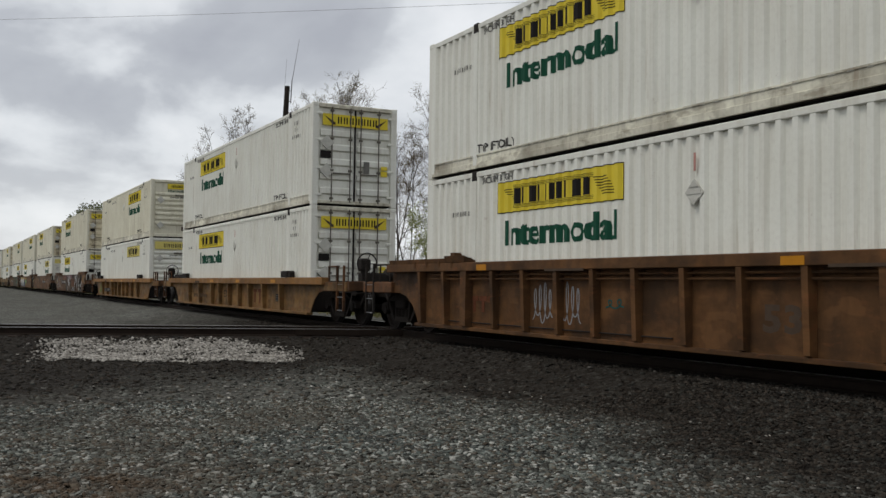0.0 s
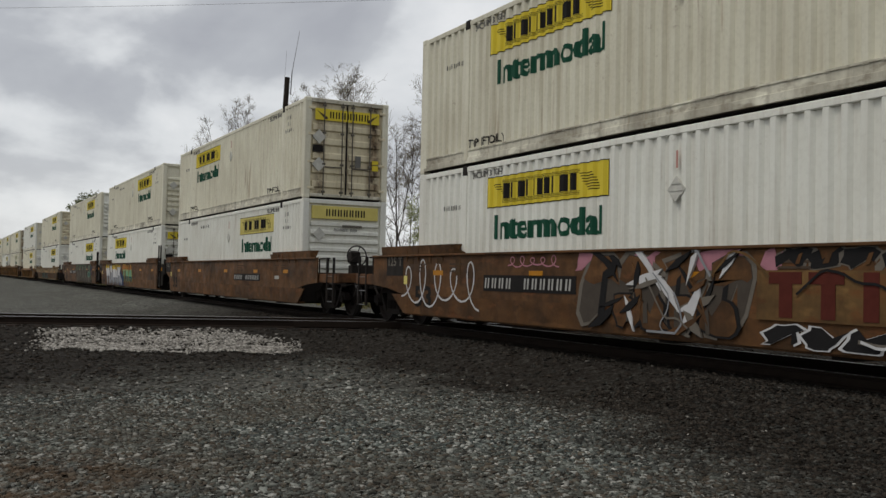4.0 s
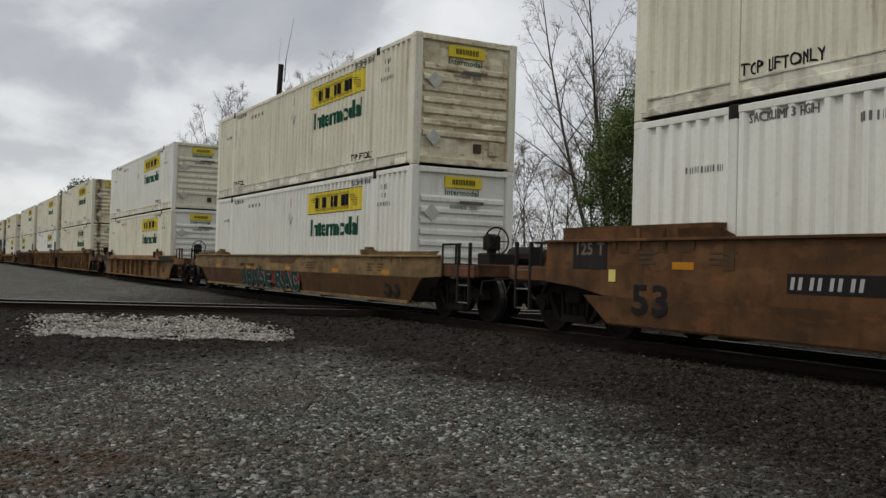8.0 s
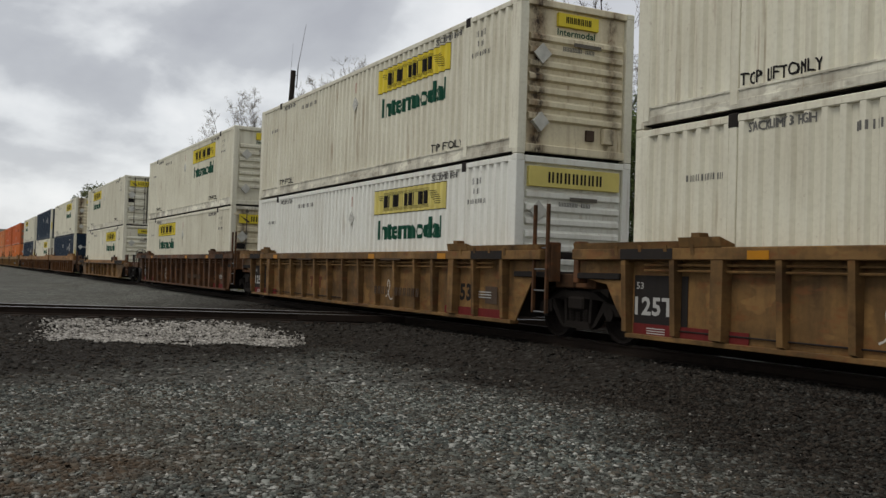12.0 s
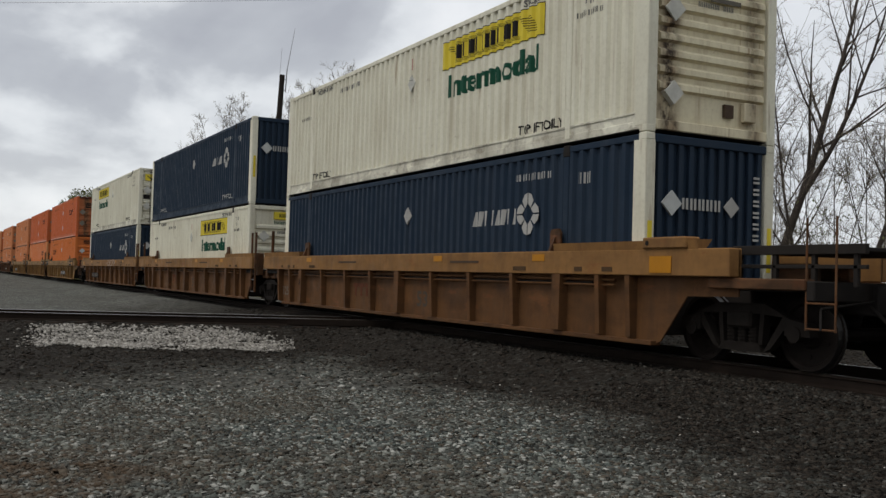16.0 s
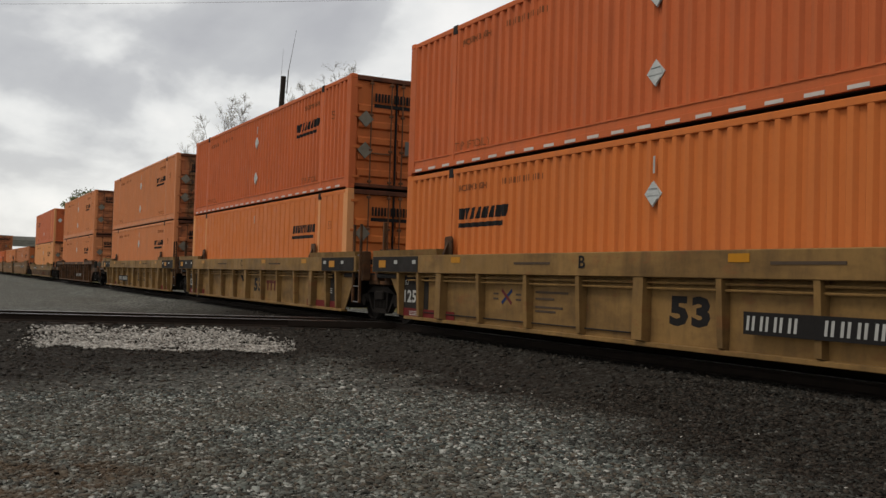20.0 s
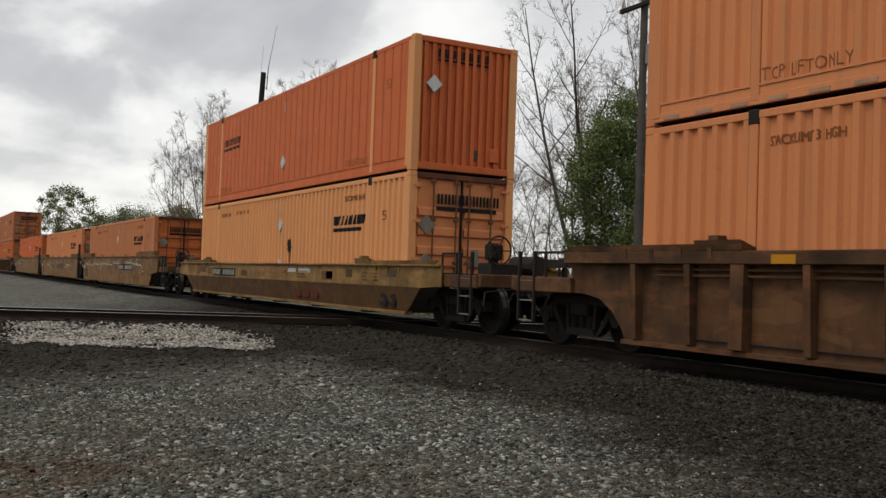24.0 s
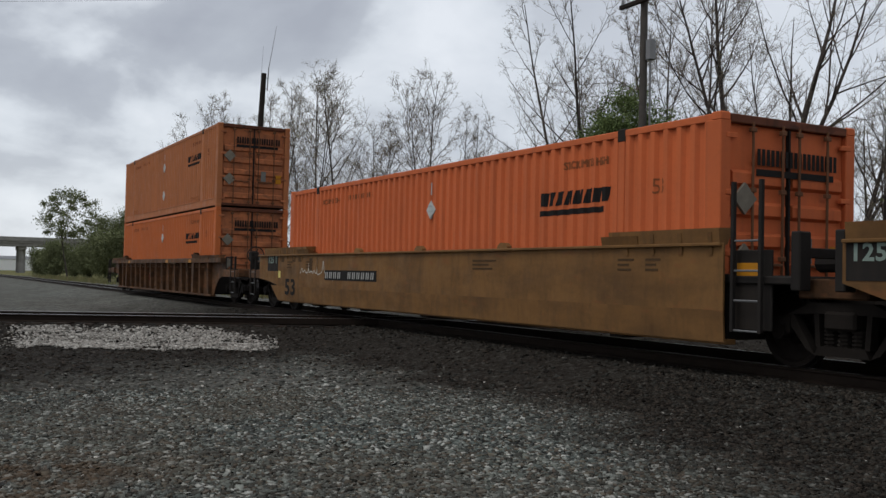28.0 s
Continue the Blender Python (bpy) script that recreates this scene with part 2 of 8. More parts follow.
def soil_and_shade(nt, col, each=None):
    """Brown brake dust and oil on the ballast, with the train's shade painted in, thick near the rails and thin away
    from them, with a ragged edge.
    """
    tc, sep = nt.nodes.new("ShaderNodeTexCoord"), nt.nodes.new("ShaderNodeSeparateXYZ")
    nt.links.new(tc.outputs["Object"], sep.inputs[0])
    wob = noise_of(nt, tc.outputs["Object"], 0.55, 5, 0.25, 0.75)
    # distance line: along the train's track, and near the crossing track
    add = nt.nodes.new("ShaderNodeMath")
    add.operation = "MULTIPLY_ADD"
    add.inputs[1].default_value, add.inputs[2].default_value = 1.7, 0.0
    nt.links.new(wob, add.inputs[0])
    s1 = nt.nodes.new("ShaderNodeMath")
    s1.operation = "ADD"
    nt.links.new(sep.outputs["Y"], s1.inputs[0]), nt.links.new(add.outputs[0], s1.inputs[1])
    r1 = nt.nodes.new("ShaderNodeMapRange")
    r1.inputs["From Min"].default_value, r1.inputs["From Max"].default_value = 6.2, 8.0
    spill = nt.nodes.new("ShaderNodeMapRange")      # the dirt spreads out towards the road
    spill.inputs["From Min"].default_value, spill.inputs["From Max"].default_value, spill.inputs["To Max"].default_value = -8.3, -4.3, 1.55
    nt.links.new(sep.outputs["X"], spill.inputs["Value"])
    s3 = nt.nodes.new("ShaderNodeMath")
    nt.links.new(s1.outputs[0], s3.inputs[0]), nt.links.new(spill.outputs[0], s3.inputs[1])
    nt.links.new(s3.outputs[0], r1.inputs["Value"])
    # the dark tone runs on behind the track as painted shade
    far = nt.nodes.new("ShaderNodeMapRange")
    far.inputs["From Min"].default_value, far.inputs["From Max"].default_value = 42.0, 26.0
    nt.links.new(sep.outputs["Y"], far.inputs["Value"])
    a = times_of(nt, r1.outputs[0], far.outputs[0])
    rear = nt.nodes.new("ShaderNodeMapRange")
    rear.inputs["From Min"].default_value, rear.inputs["From Max"].default_value = -44.0, -29.0
    nt.links.new(sep.outputs["X"], rear.inputs["Value"])
    a = times_of(nt, a, rear.outputs[0])
    # crossing track: the dirt lies mostly on its near side, widest towards the road
    bounds = []
    for slope, start, full in ((-0.35, -27.8, -26.0), (0.62, -10.4, -14.6)):
        lin = nt.nodes.new("ShaderNodeMath")
        lin.operation = "MULTIPLY_ADD"
        lin.inputs[1].default_value = slope
        nt.links.new(sep.outputs["Y"], lin.inputs[0]), nt.links.new(sep.outputs["X"], lin.inputs[2])
        off = nt.nodes.new("ShaderNodeMath")
        off.operation = "SUBTRACT"
        nt.links.new(lin.outputs[0], off.inputs[0]), nt.links.new(add.outputs[0], off.inputs[1])
        edge = nt.nodes.new("ShaderNodeMapRange")
        edge.inputs["From Min"].default_value, edge.inputs["From Max"].default_value = start - 0.8, full - 0.8
        nt.links.new(off.outputs[0], edge.inputs["Value"])
        bounds.append(edge.outputs[0])
    beside = times_of(nt, bounds[0], bounds[1])
    mx = nt.nodes.new("ShaderNodeMath")
    mx.operation = "MAXIMUM"
    nt.links.new(a, mx.inputs[0]), nt.links.new(beside, mx.inputs[1])
    # a rusty brown patch of old soil in the open gravel
    gone = nt.nodes.new("ShaderNodeMapping")
    gone.inputs["Location"].default_value, gone.inputs["Scale"].default_value = (7.6 * 0.95, -0.55 * 0.75, 0.0), (0.95, 0.75, 0.0)
    nt.links.new(tc.outputs["Object"], gone.inputs[0])
    ln = nt.nodes.new("ShaderNodeVectorMath")
    ln.operation = "LENGTH"
    nt.links.new(gone.outputs[0], ln.inputs[0])
    pm = nt.nodes.new("ShaderNodeMapRange")
    pm.inputs["From Min"].default_value, pm.inputs["From Max"].default_value = 1.25, 0.5
    nt.links.new(ln.outputs["Value"], pm.inputs["Value"])
    fine = noise_of(nt, tc.outputs["Object"], 5.0, 5, 0.35, 0.6)
    col = mix_rgb(nt, times_of(nt, times_of(nt, pm.outputs[0], fine), 0.75), col, (0.085, 0.055, 0.033))
    grit = nt.nodes.new("ShaderNodeMapRange")
    grit.inputs["To Min"].default_value, grit.inputs["To Max"].default_value = 0.80, 0.99
    nt.links.new(noise_of(nt, tc.outputs["Object"], 11.0, 4, 0.38, 0.6), grit.inputs["Value"])
    dark = (0.0165, 0.0132, 0.0105) if each is None else mix_rgb(nt, times_of(nt, each, each), (0.0085, 0.0066, 0.0053), (0.046, 0.0365, 0.0285))
    return mix_rgb(nt, times_of(nt, mx.outputs[0], grit.outputs[0]), col, dark)


def ground_material():
    m, nt, b = nodes_of("ballast_and_earth")
    tc = nt.nodes.new("ShaderNodeTexCoord")
    vor = nt.nodes.new("ShaderNodeTexVoronoi")
    vor.inputs["Scale"].default_value = 17.0
    nt.links.new(tc.outputs["Object"], vor.inputs["Vector"])
    sepc = nt.nodes.new("ShaderNodeSeparateColor")
    nt.links.new(vor.outputs["Color"], sepc.inputs[0])
    ramp = nt.nodes.new("ShaderNodeValToRGB")
    e = ramp.color_ramp.elements
    e[0].position, e[0].color = 0.0, (0.034, 0.0335, 0.0295, 1)
    e[1].position, e[1].color = 1.0, (0.275, 0.272, 0.240, 1)
    e.new(0.6).color = (0.130, 0.130, 0.114, 1)
    nt.links.new(sepc.outputs[0], ramp.inputs[0])
    col = mix_rgb(nt, times_of(nt, noise_of(nt, tc.outputs["Object"], 0.35, 5, 0.4, 0.7), 0.5), ramp.outputs[0], (0.06, 0.052, 0.042))
    col = mix_rgb(nt, times_of(nt, noise_of(nt, tc.outputs["Object"], 2.2, 7, 0.4, 0.62, 0.7), 0.45), col, (0.045, 0.048, 0.047))
    col = soil_and_shade(nt, col)
    # grass and dry weeds beyond the railway land
    sep = nt.nodes.new("ShaderNodeSeparateXYZ")
    nt.links.new(tc.outputs["Object"], sep.inputs[0])
    n = noise_of(nt, tc.outputs["Object"], 0.18, 5, 0.3, 0.7)
    k = nt.nodes.new("ShaderNodeMath")
    k.operation = "MULTIPLY_ADD"
    k.inputs[1].default_value = 3.0
    nt.links.new(n, k.inputs[0]), nt.links.new(sep.outputs["Y"], k.inputs[2])
    g = nt.nodes.new("ShaderNodeMapRange")
    g.inputs["From Min"].default_value, g.inputs["From Max"].default_value = 24.0, 26.0
    nt.links.new(k.outputs[0], g.inputs["Value"])
    gx = nt.nodes.new("ShaderNodeMapRange")
    gx.inputs["From Min"].default_value, gx.inputs["From Max"].default_value = -170.0, -200.0
    nt.links.new(sep.outputs["X"], gx.inputs["Value"])
    mx = nt.nodes.new("ShaderNodeMath")
    mx.operation = "MAXIMUM"
    nt.links.new(g.outputs[0], mx.inputs[0]), nt.links.new(gx.outputs[0], mx.inputs[1])
    grass = mix_rgb(nt, noise_of(nt, tc.outputs["Object"], 1.3, 6, 0.35, 0.65), (0.085, 0.10, 0.035), (0.20, 0.17, 0.085))
    col = mix_rgb(nt, mx.outputs[0], col, grass)
    nt.links.new(col, b.inputs["Base Color"])
    b.inputs["Roughness"].default_value = 0.95
    b.inputs["Specular IOR Level"].default_value = 0.05
    bump_of(nt, b, vor.outputs["Distance"], 0.9, 0.04)
    return m


M = {
    "ground": ground_material(),
    "stone": stony("grey_limestone_ballast", [(0.032, 0.0335, 0.0305), (0.142, 0.157, 0.141), (0.240, 0.259, 0.234), (0.075, 0.085, 0.080), (0.315, 0.332, 0.300), (0.155, 0.137, 0.106), (0.083, 0.067, 0.050),
                                               (0.098, 0.108, 0.100), (0.168, 0.182, 0.159), (0.50, 0.50, 0.455), (0.043, 0.0465, 0.043), (0.130, 0.108, 0.087), (0.106, 0.127, 0.116), (0.056, 0.060, 0.054)]),
    "pale": None,
    "rail_top": plain("polished_rail_steel", (0.42, 0.41, 0.40), 0.28, 1.0, 0.2),
    "rail": plain("rusty_rail_steel", (0.024, 0.017, 0.013), 0.8, 0.0, 0.5),
    "tie": plain("weathered_timber_tie", (0.03, 0.022, 0.017), 0.95, 0.0, 0.6),
    "white": paint("white_container_paint", (0.77, 0.772, 0.70), (0.36, 0.30, 0.21), 0.42, rust_amount=0.2, spread=0.05, streak=0.28),
    "cream": paint("aged_cream_container_paint", (0.73, 0.705, 0.57), (0.36, 0.30, 0.20), 0.62, rust_amount=0.32, spread=0.06, streak=0.55),
    "dirty_rail": paint("dirty_cream_rail_paint", (0.70, 0.675, 0.555), (0.22, 0.18, 0.125), 0.95, rust_amount=0.5, spread=0.05, streak=0.3),
    "grime": paint("grimy_white_end_paint", (0.72, 0.655, 0.47), (0.32, 0.22, 0.12), 0.6, rust_amount=0.45, spread=0.05, streak=0.6, exhaust=((0.86, 0.34, 0.85), (-0.82, 0.26, 0.5))),
    "rusty_end": paint("rust_streaked_cream_end_paint", (0.72, 0.665, 0.49), (0.34, 0.23, 0.12), 0.75, rust_amount=0.6, spread=0.05, streak=0.7),
    "sooty_cream": paint("sooty_cream_end_paint", (0.73, 0.685, 0.52), (0.34, 0.25, 0.14), 0.5, rust_amount=0.3, spread=0.05, streak=0.4, exhaust=((0.80, 0.24, 1.0), (-0.80, 0.24, 0.5))),
    "sooty_orange": paint("sooty_orange_door_paint", (0.42, 0.135, 0.055), (0.09, 0.054, 0.038), 0.6, rust_amount=0.2, exhaust=((0.58, 0.26, 0.8), (-0.60, 0.34, 0.95))),
    "orange": paint("orange_container_paint", (0.49, 0.132, 0.040), (0.20, 0.085, 0.045), 0.42, rust_amount=0.12, spread=0.05),
    "bright_orange": paint("bright_orange_container_paint", (0.58, 0.165, 0.043), (0.28, 0.10, 0.05), 0.36, rust_amount=0.1, spread=0.04),
    "dusty_orange": paint("dusty_faded_orange_paint", (0.47, 0.178, 0.078), (0.24, 0.12, 0.075), 0.5, rust_amount=0.2, spread=0.04),
    "faded_orange": paint("sun_faded_orange_paint", (0.585, 0.215, 0.088), (0.28, 0.14, 0.08), 0.45, rust_amount=0.15, spread=0.05),
    "pale_orange": paint("bleached_pale_orange_paint", (0.67, 0.295, 0.118), (0.36, 0.2, 0.115), 0.4, rust_amount=0.15, spread=0.04),
    "red_orange": paint("red_orange_container_paint", (0.54, 0.130, 0.045), (0.19, 0.07, 0.04), 0.42, rust_amount=0.12),
    "brown_orange": paint("weathered_brown_orange_paint", (0.40, 0.145, 0.058), (0.18, 0.085, 0.048), 0.55, rust_amount=0.2),
    "dull_orange": paint("dirty_orange_end_paint", (0.43, 0.145, 0.060), (0.10, 0.058, 0.04), 0.7, rust_amount=0.3),
    "navy": paint("navy_blue_container_paint", (0.017, 0.030, 0.050), (0.045, 0.052, 0.060), 0.4, rust_amount=0.05, spread=0.05),
    "rust_brown": paint("rust_brown_car_paint", (0.132, 0.064, 0.026), (0.03, 0.022, 0.016), 0.8, (0.14, 0.062, 0.026), 0.6),
    "ochre": paint("weathered_ochre_car_paint", (0.212, 0.120, 0.045), (0.042, 0.028, 0.018), 0.85, (0.17, 0.06, 0.022), 0.6),
    "dark_ochre": paint("sooty_ochre_car_paint", (0.118, 0.057, 0.027), (0.026, 0.02, 0.015), 0.9, (0.15, 0.055, 0.022), 0.6),
    "olive": paint("olive_yellow_car_paint", (0.255, 0.146, 0.052), (0.07, 0.043, 0.024), 0.64, (0.18, 0.08, 0.03), 0.35),
    "brown_tan": paint("dusty_brown_car_paint", (0.1339, 0.0628, 0.0252), (0.050, 0.030, 0.019), 0.64, (0.15, 0.06, 0.025), 0.35),
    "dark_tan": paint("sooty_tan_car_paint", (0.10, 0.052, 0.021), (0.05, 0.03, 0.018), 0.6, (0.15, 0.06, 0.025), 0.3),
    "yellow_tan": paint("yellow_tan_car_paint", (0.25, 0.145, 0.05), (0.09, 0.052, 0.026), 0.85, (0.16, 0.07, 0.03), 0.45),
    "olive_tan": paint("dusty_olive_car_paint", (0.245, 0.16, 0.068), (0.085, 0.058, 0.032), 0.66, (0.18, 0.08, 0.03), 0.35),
    "tan": paint("tan_yellow_car_paint", (0.20, 0.102, 0.036), (0.075, 0.044, 0.024), 0.62, (0.18, 0.08, 0.03), 0.3),
    "chord_yellow": paint("yellow_ochre_chord_paint", (0.27, 0.138, 0.048), (0.12, 0.066, 0.032), 0.64, (0.20, 0.075, 0.025), 0.5),
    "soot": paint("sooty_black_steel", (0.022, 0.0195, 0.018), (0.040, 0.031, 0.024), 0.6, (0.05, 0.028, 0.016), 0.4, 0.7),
    "truck": plain("oily_cast_steel", (0.019, 0.0155, 0.013), 0.8, 0.0, 0.5),
    "wheel": plain("dark_wheel_steel", (0.017, 0.013, 0.011), 0.7, 0.1, 0.5),
    "tread": plain("bright_wheel_tread", (0.10, 0.096, 0.092), 0.45, 1.0, 0.3),
    "galv": plain("galvanised_lock_rod", (0.15, 0.135, 0.11), 0.6, 0.1, 0.6),
    "rusty_rod": plain("rusty_lock_rod", (0.16, 0.075, 0.04), 0.7, 0.0, 0.6),
    "scorched_orange": paint("scorched_orange_edge_paint", (0.13, 0.045, 0.024), (0.03, 0.022, 0.018), 0.8, rust_amount=0.3),
    "black": plain("black_lettering", (0.019, 0.017, 0.016), 0.7, 0.0, 0.3),
    "green": plain("dark_green_lettering", (0.014, 0.078, 0.046), 0.6, 0.0, 0.25),
    "yellow": plain("yellow_sign_film", (0.72, 0.57, 0.055), 0.5, 0.0, 0.2, 2.0),
    "pale_yellow": plain("faded_yellow_sign_film", (0.68, 0.58, 0.18), 0.55, 0.0, 0.3, 2.0),
    "bleached_sign": plain("bleached_sign_film", (0.64, 0.63, 0.42), 0.55, 0.0, 0.25, 2.0),
    "amber": plain("amber_reflector", (0.45, 0.19, 0.015), 0.4, 0.0, 0.2),
    "lettering": plain("white_lettering", (0.42, 0.41, 0.38), 0.6, 0.0, 0.3),
    "red_mark": plain("faded_red_mark", (0.10, 0.024, 0.017), 0.7, 0.0, 0.4),
    "placard": plain("grey_placard_holder", (0.50, 0.51, 0.49), 0.5, 0.2, 0.25),
    "dull_holder": plain("dirty_placard_holder", (0.21, 0.185, 0.145), 0.6, 0.1, 0.5),
    "reflector": plain("white_red_reflector", (0.58, 0.52, 0.47), 0.5, 0.0, 0.15),
    "old_reflector": plain("faded_brown_reflector", (0.40, 0.23, 0.155), 0.6, 0.0, 0.4),
    "stain": plain("soot_smear", (0.085, 0.06, 0.043), 0.9, 0.0, 0.4),
    "hole": plain("burnt_dark_patch", (0.02, 0.017, 0.015), 0.9, 0.0, 0.3),
    "g_white": plain("white_spray_paint", (0.58, 0.575, 0.57), 0.6, 0.0, 0.25),
    "g_silver": plain("silver_spray_paint", (0.27, 0.275, 0.285), 0.5, 0.1, 0.3),
    "g_blue": plain("blue_spray_paint", (0.018, 0.034, 0.095), 0.6, 0.0, 0.25),
    "g_yellow": plain("yellow_spray_paint", (0.62, 0.42, 0.03), 0.6, 0.0, 0.25),
    "g_teal": plain("teal_spray_paint", (0.015, 0.085, 0.08), 0.6, 0.0, 0.25),
    "g_mint": plain("mint_spray_paint", (0.19, 0.36, 0.20), 0.6, 0.0, 0.25),
    "g_grey": plain("grey_spray_paint", (0.075, 0.062, 0.05), 0.7, 0.0, 0.3),
    "g_black": plain("black_spray_paint", (0.018, 0.017, 0.017), 0.7, 0.0, 0.3),
    "g_green": plain("green_spray_paint", (0.17, 0.225, 0.065), 0.7, 0.0, 0.75, 14.0),
    "g_red": plain("red_spray_paint", (0.13, 0.03, 0.028), 0.7, 0.0, 0.3),
    "g_pink": plain("pink_spray_paint", (0.44, 0.20, 0.24), 0.7, 0.0, 0.3),
    "faint_mark": plain("faded_mark_on_orange", (0.24, 0.085, 0.035), 0.8, 0.0, 0.3),
    "g_orange": plain("orange_spray_paint", (0.40, 0.17, 0.045), 0.6, 0.0, 0.3),
    "g_silver_grey": plain("warm_grey_spray_paint", (0.16, 0.14, 0.115), 0.6, 0.0, 0.3),
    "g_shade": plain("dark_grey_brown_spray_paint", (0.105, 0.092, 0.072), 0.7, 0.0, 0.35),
    "g_gap": plain("dark_brown_spray_paint", (0.05, 0.038, 0.028), 0.7, 0.0, 0.4),
    "g_bottle": plain("bottle_green_spray_paint", (0.008, 0.026, 0.020), 0.6, 0.0, 0.3),
    "pale_holder": plain("pale_placard_holder", (0.58, 0.57, 0.51), 0.5, 0.0, 0.45),
    "faded_pink": plain("faded_red_stripe", (0.50, 0.26, 0.22), 0.7, 0.0, 0.3),
    "red_panel": plain("dark_red_stripe_paint", (0.14, 0.022, 0.02), 0.7, 0.0, 0.4),
    "faint_brown": plain("worn_brown_stencil", (0.088, 0.052, 0.027), 0.8, 0.0, 0.5),
    "faint_grey": plain("worn_grey_stencil", (0.17, 0.165, 0.15), 0.7, 0.0, 0.4),
    "faint_red": plain("nearly_gone_red_mark", (0.13, 0.048, 0.026), 0.8, 0.0, 0.4),
    "g_dim": plain("dusty_white_spray_paint", (0.24, 0.30, 0.26), 0.7, 0.0, 0.4),
    "chalk": plain("chalk_marks", (0.60, 0.57, 0.50), 0.9, 0.0, 0.4, 20.0),
    "bark": bark("grey_brown_bark", (0.085, 0.070, 0.060)),
    "twig": bark("brown_twigs", (0.22, 0.182, 0.148)),
    "bud": leafy("spring_buds", (0.29, 0.24, 0.15), (0.23, 0.235, 0.11)),
    "leaf": leafy("fresh_green_leaves", (0.058, 0.086, 0.026), (0.145, 0.185, 0.060)),
    "light_leaf": leafy("pale_spring_leaves", (0.22, 0.25, 0.08), (0.34, 0.36, 0.15)),
    "far_leaf": leafy("dull_green_leaves", (0.085, 0.098, 0.042), (0.185, 0.20, 0.092)),
    "weed": leafy("dry_weeds", (0.20, 0.16, 0.075), (0.10, 0.12, 0.04)),
    "timber": plain("weathered_pole_timber", (0.092, 0.084, 0.075), 0.9, 0.0, 0.5, 3.0),
    "dark_timber": plain("creosoted_pole_timber", (0.032, 0.026, 0.022), 0.9, 0.0, 0.5, 3.0),
    "concrete": plain("stained_concrete", (0.27, 0.26, 0.24), 0.9, 0.0, 0.5, 0.6),
    "metal": plain("dull_grey_metal", (0.22, 0.22, 0.22), 0.5, 0.6, 0.3),
    "far_white": plain("pale_far_building", (0.78, 0.78, 0.76), 0.8, 0.0, 0.2),
}


def pale_stone():
    m, nt, b = nodes_of("white_limestone")
    geo = nt.nodes.new("ShaderNodeNewGeometry")
    nt.links.new(mix_rgb(nt, geo.outputs["Random Per Island"], (0.135, 0.122, 0.104), (0.46, 0.435, 0.39)), b.inputs["Base Color"])
    b.inputs["Roughness"].default_value = 0.9
    return m


M["pale"] = pale_stone()


# ---- mesh helpers ----
def mesh_of(name, bm, mat):
    me = bpy.data.meshes.new(name)
    bm.normal_update()
    bm.to_mesh(me)
    bm.free()
    me.materials.append(mat)
    return me


def part(name, bm, mat, parent=None, label=""):
    ob = new(name, bm if isinstance(bm, bpy.types.Mesh) else mesh_of(name, bm, mat))
    if parent is not None:
        ob.parent = parent
    if label:
        ob["label"] = label
    return ob


KEPT = {}


def kept(key, build, mat):
    """One mesh for all alike parts."""
    k = (key, mat.name)
    if k not in KEPT:
        bm = bmesh.new()
        build(bm)
        KEPT[k] = mesh_of(key if isinstance(key, str) else key[0], bm, mat)
    return KEPT[k]


def box(bm, x0, x1, y0, y1, z0, z1):
    v = [bm.verts.new(p) for p in ((x0, y0, z0), (x1, y0, z0), (x1, y1, z0), (x0, y1, z0),
                                   (x0, y0, z1), (x1, y0, z1), (x1, y1, z1), (x0, y1, z1))]
    for f in ((0, 3, 2, 1), (4, 5, 6, 7), (0, 1, 5, 4), (1, 2, 6, 5), (2, 3, 7, 6), (3, 0, 4, 7)):
        bm.faces.new([v[i] for i in f])
    return v


def bbox(bm, x0, x1, y0, y1, z0, z1, r=0.012):
    """A box with worn, bevelled edges."""
    v = box(bm, x0, x1, y0, y1, z0, z1)
    es = list({e for q in v for e in q.link_edges})
    bmesh.ops.bevel(bm, geom=es, offset=r, segments=1, affect="EDGES")


def prism(bm, pts, a0, a1, axis="y"):
    """A polygon of (x, z) points drawn out along y, or of (y, z) points along x."""
    def at(p, a):
        return (p[0], a, p[1]) if axis == "y" else ((a, p[0], p[1]) if axis == "x" else (p[0], p[1], a))
    lo, hi = [bm.verts.new(at(p, a0)) for p in pts], [bm.verts.new(at(p, a1)) for p in pts]
    n = len(pts)
    fs = [bm.faces.new(lo), bm.faces.new(hi[::-1])]
    for i in range(n):
        fs.append(bm.faces.new((lo[i], hi[i], hi[(i + 1) % n], lo[(i + 1) % n])))
    bmesh.ops.recalc_face_normals(bm, faces=fs)


def rod(bm, p, q, r, n=6, r1=None):
    p, q = Vector(p), Vector(q)
    d = (q - p).normalized()
    a = d.orthogonal().normalized()
    b = d.cross(a)
    r1 = r if r1 is None else r1
    lo = [bm.verts.new(p + (a * math.cos(i * math.tau / n) + b * math.sin(i * math.tau / n)) * r) for i in range(n)]
    hi = [bm.verts.new(q + (a * math.cos(i * math.tau / n) + b * math.sin(i * math.tau / n)) * r1) for i in range(n)]
    bm.faces.new(lo[::-1]), bm.faces.new(hi)
    for i in range(n):
        bm.faces.new((lo[i], lo[(i + 1) % n], hi[(i + 1) % n], hi[i]))


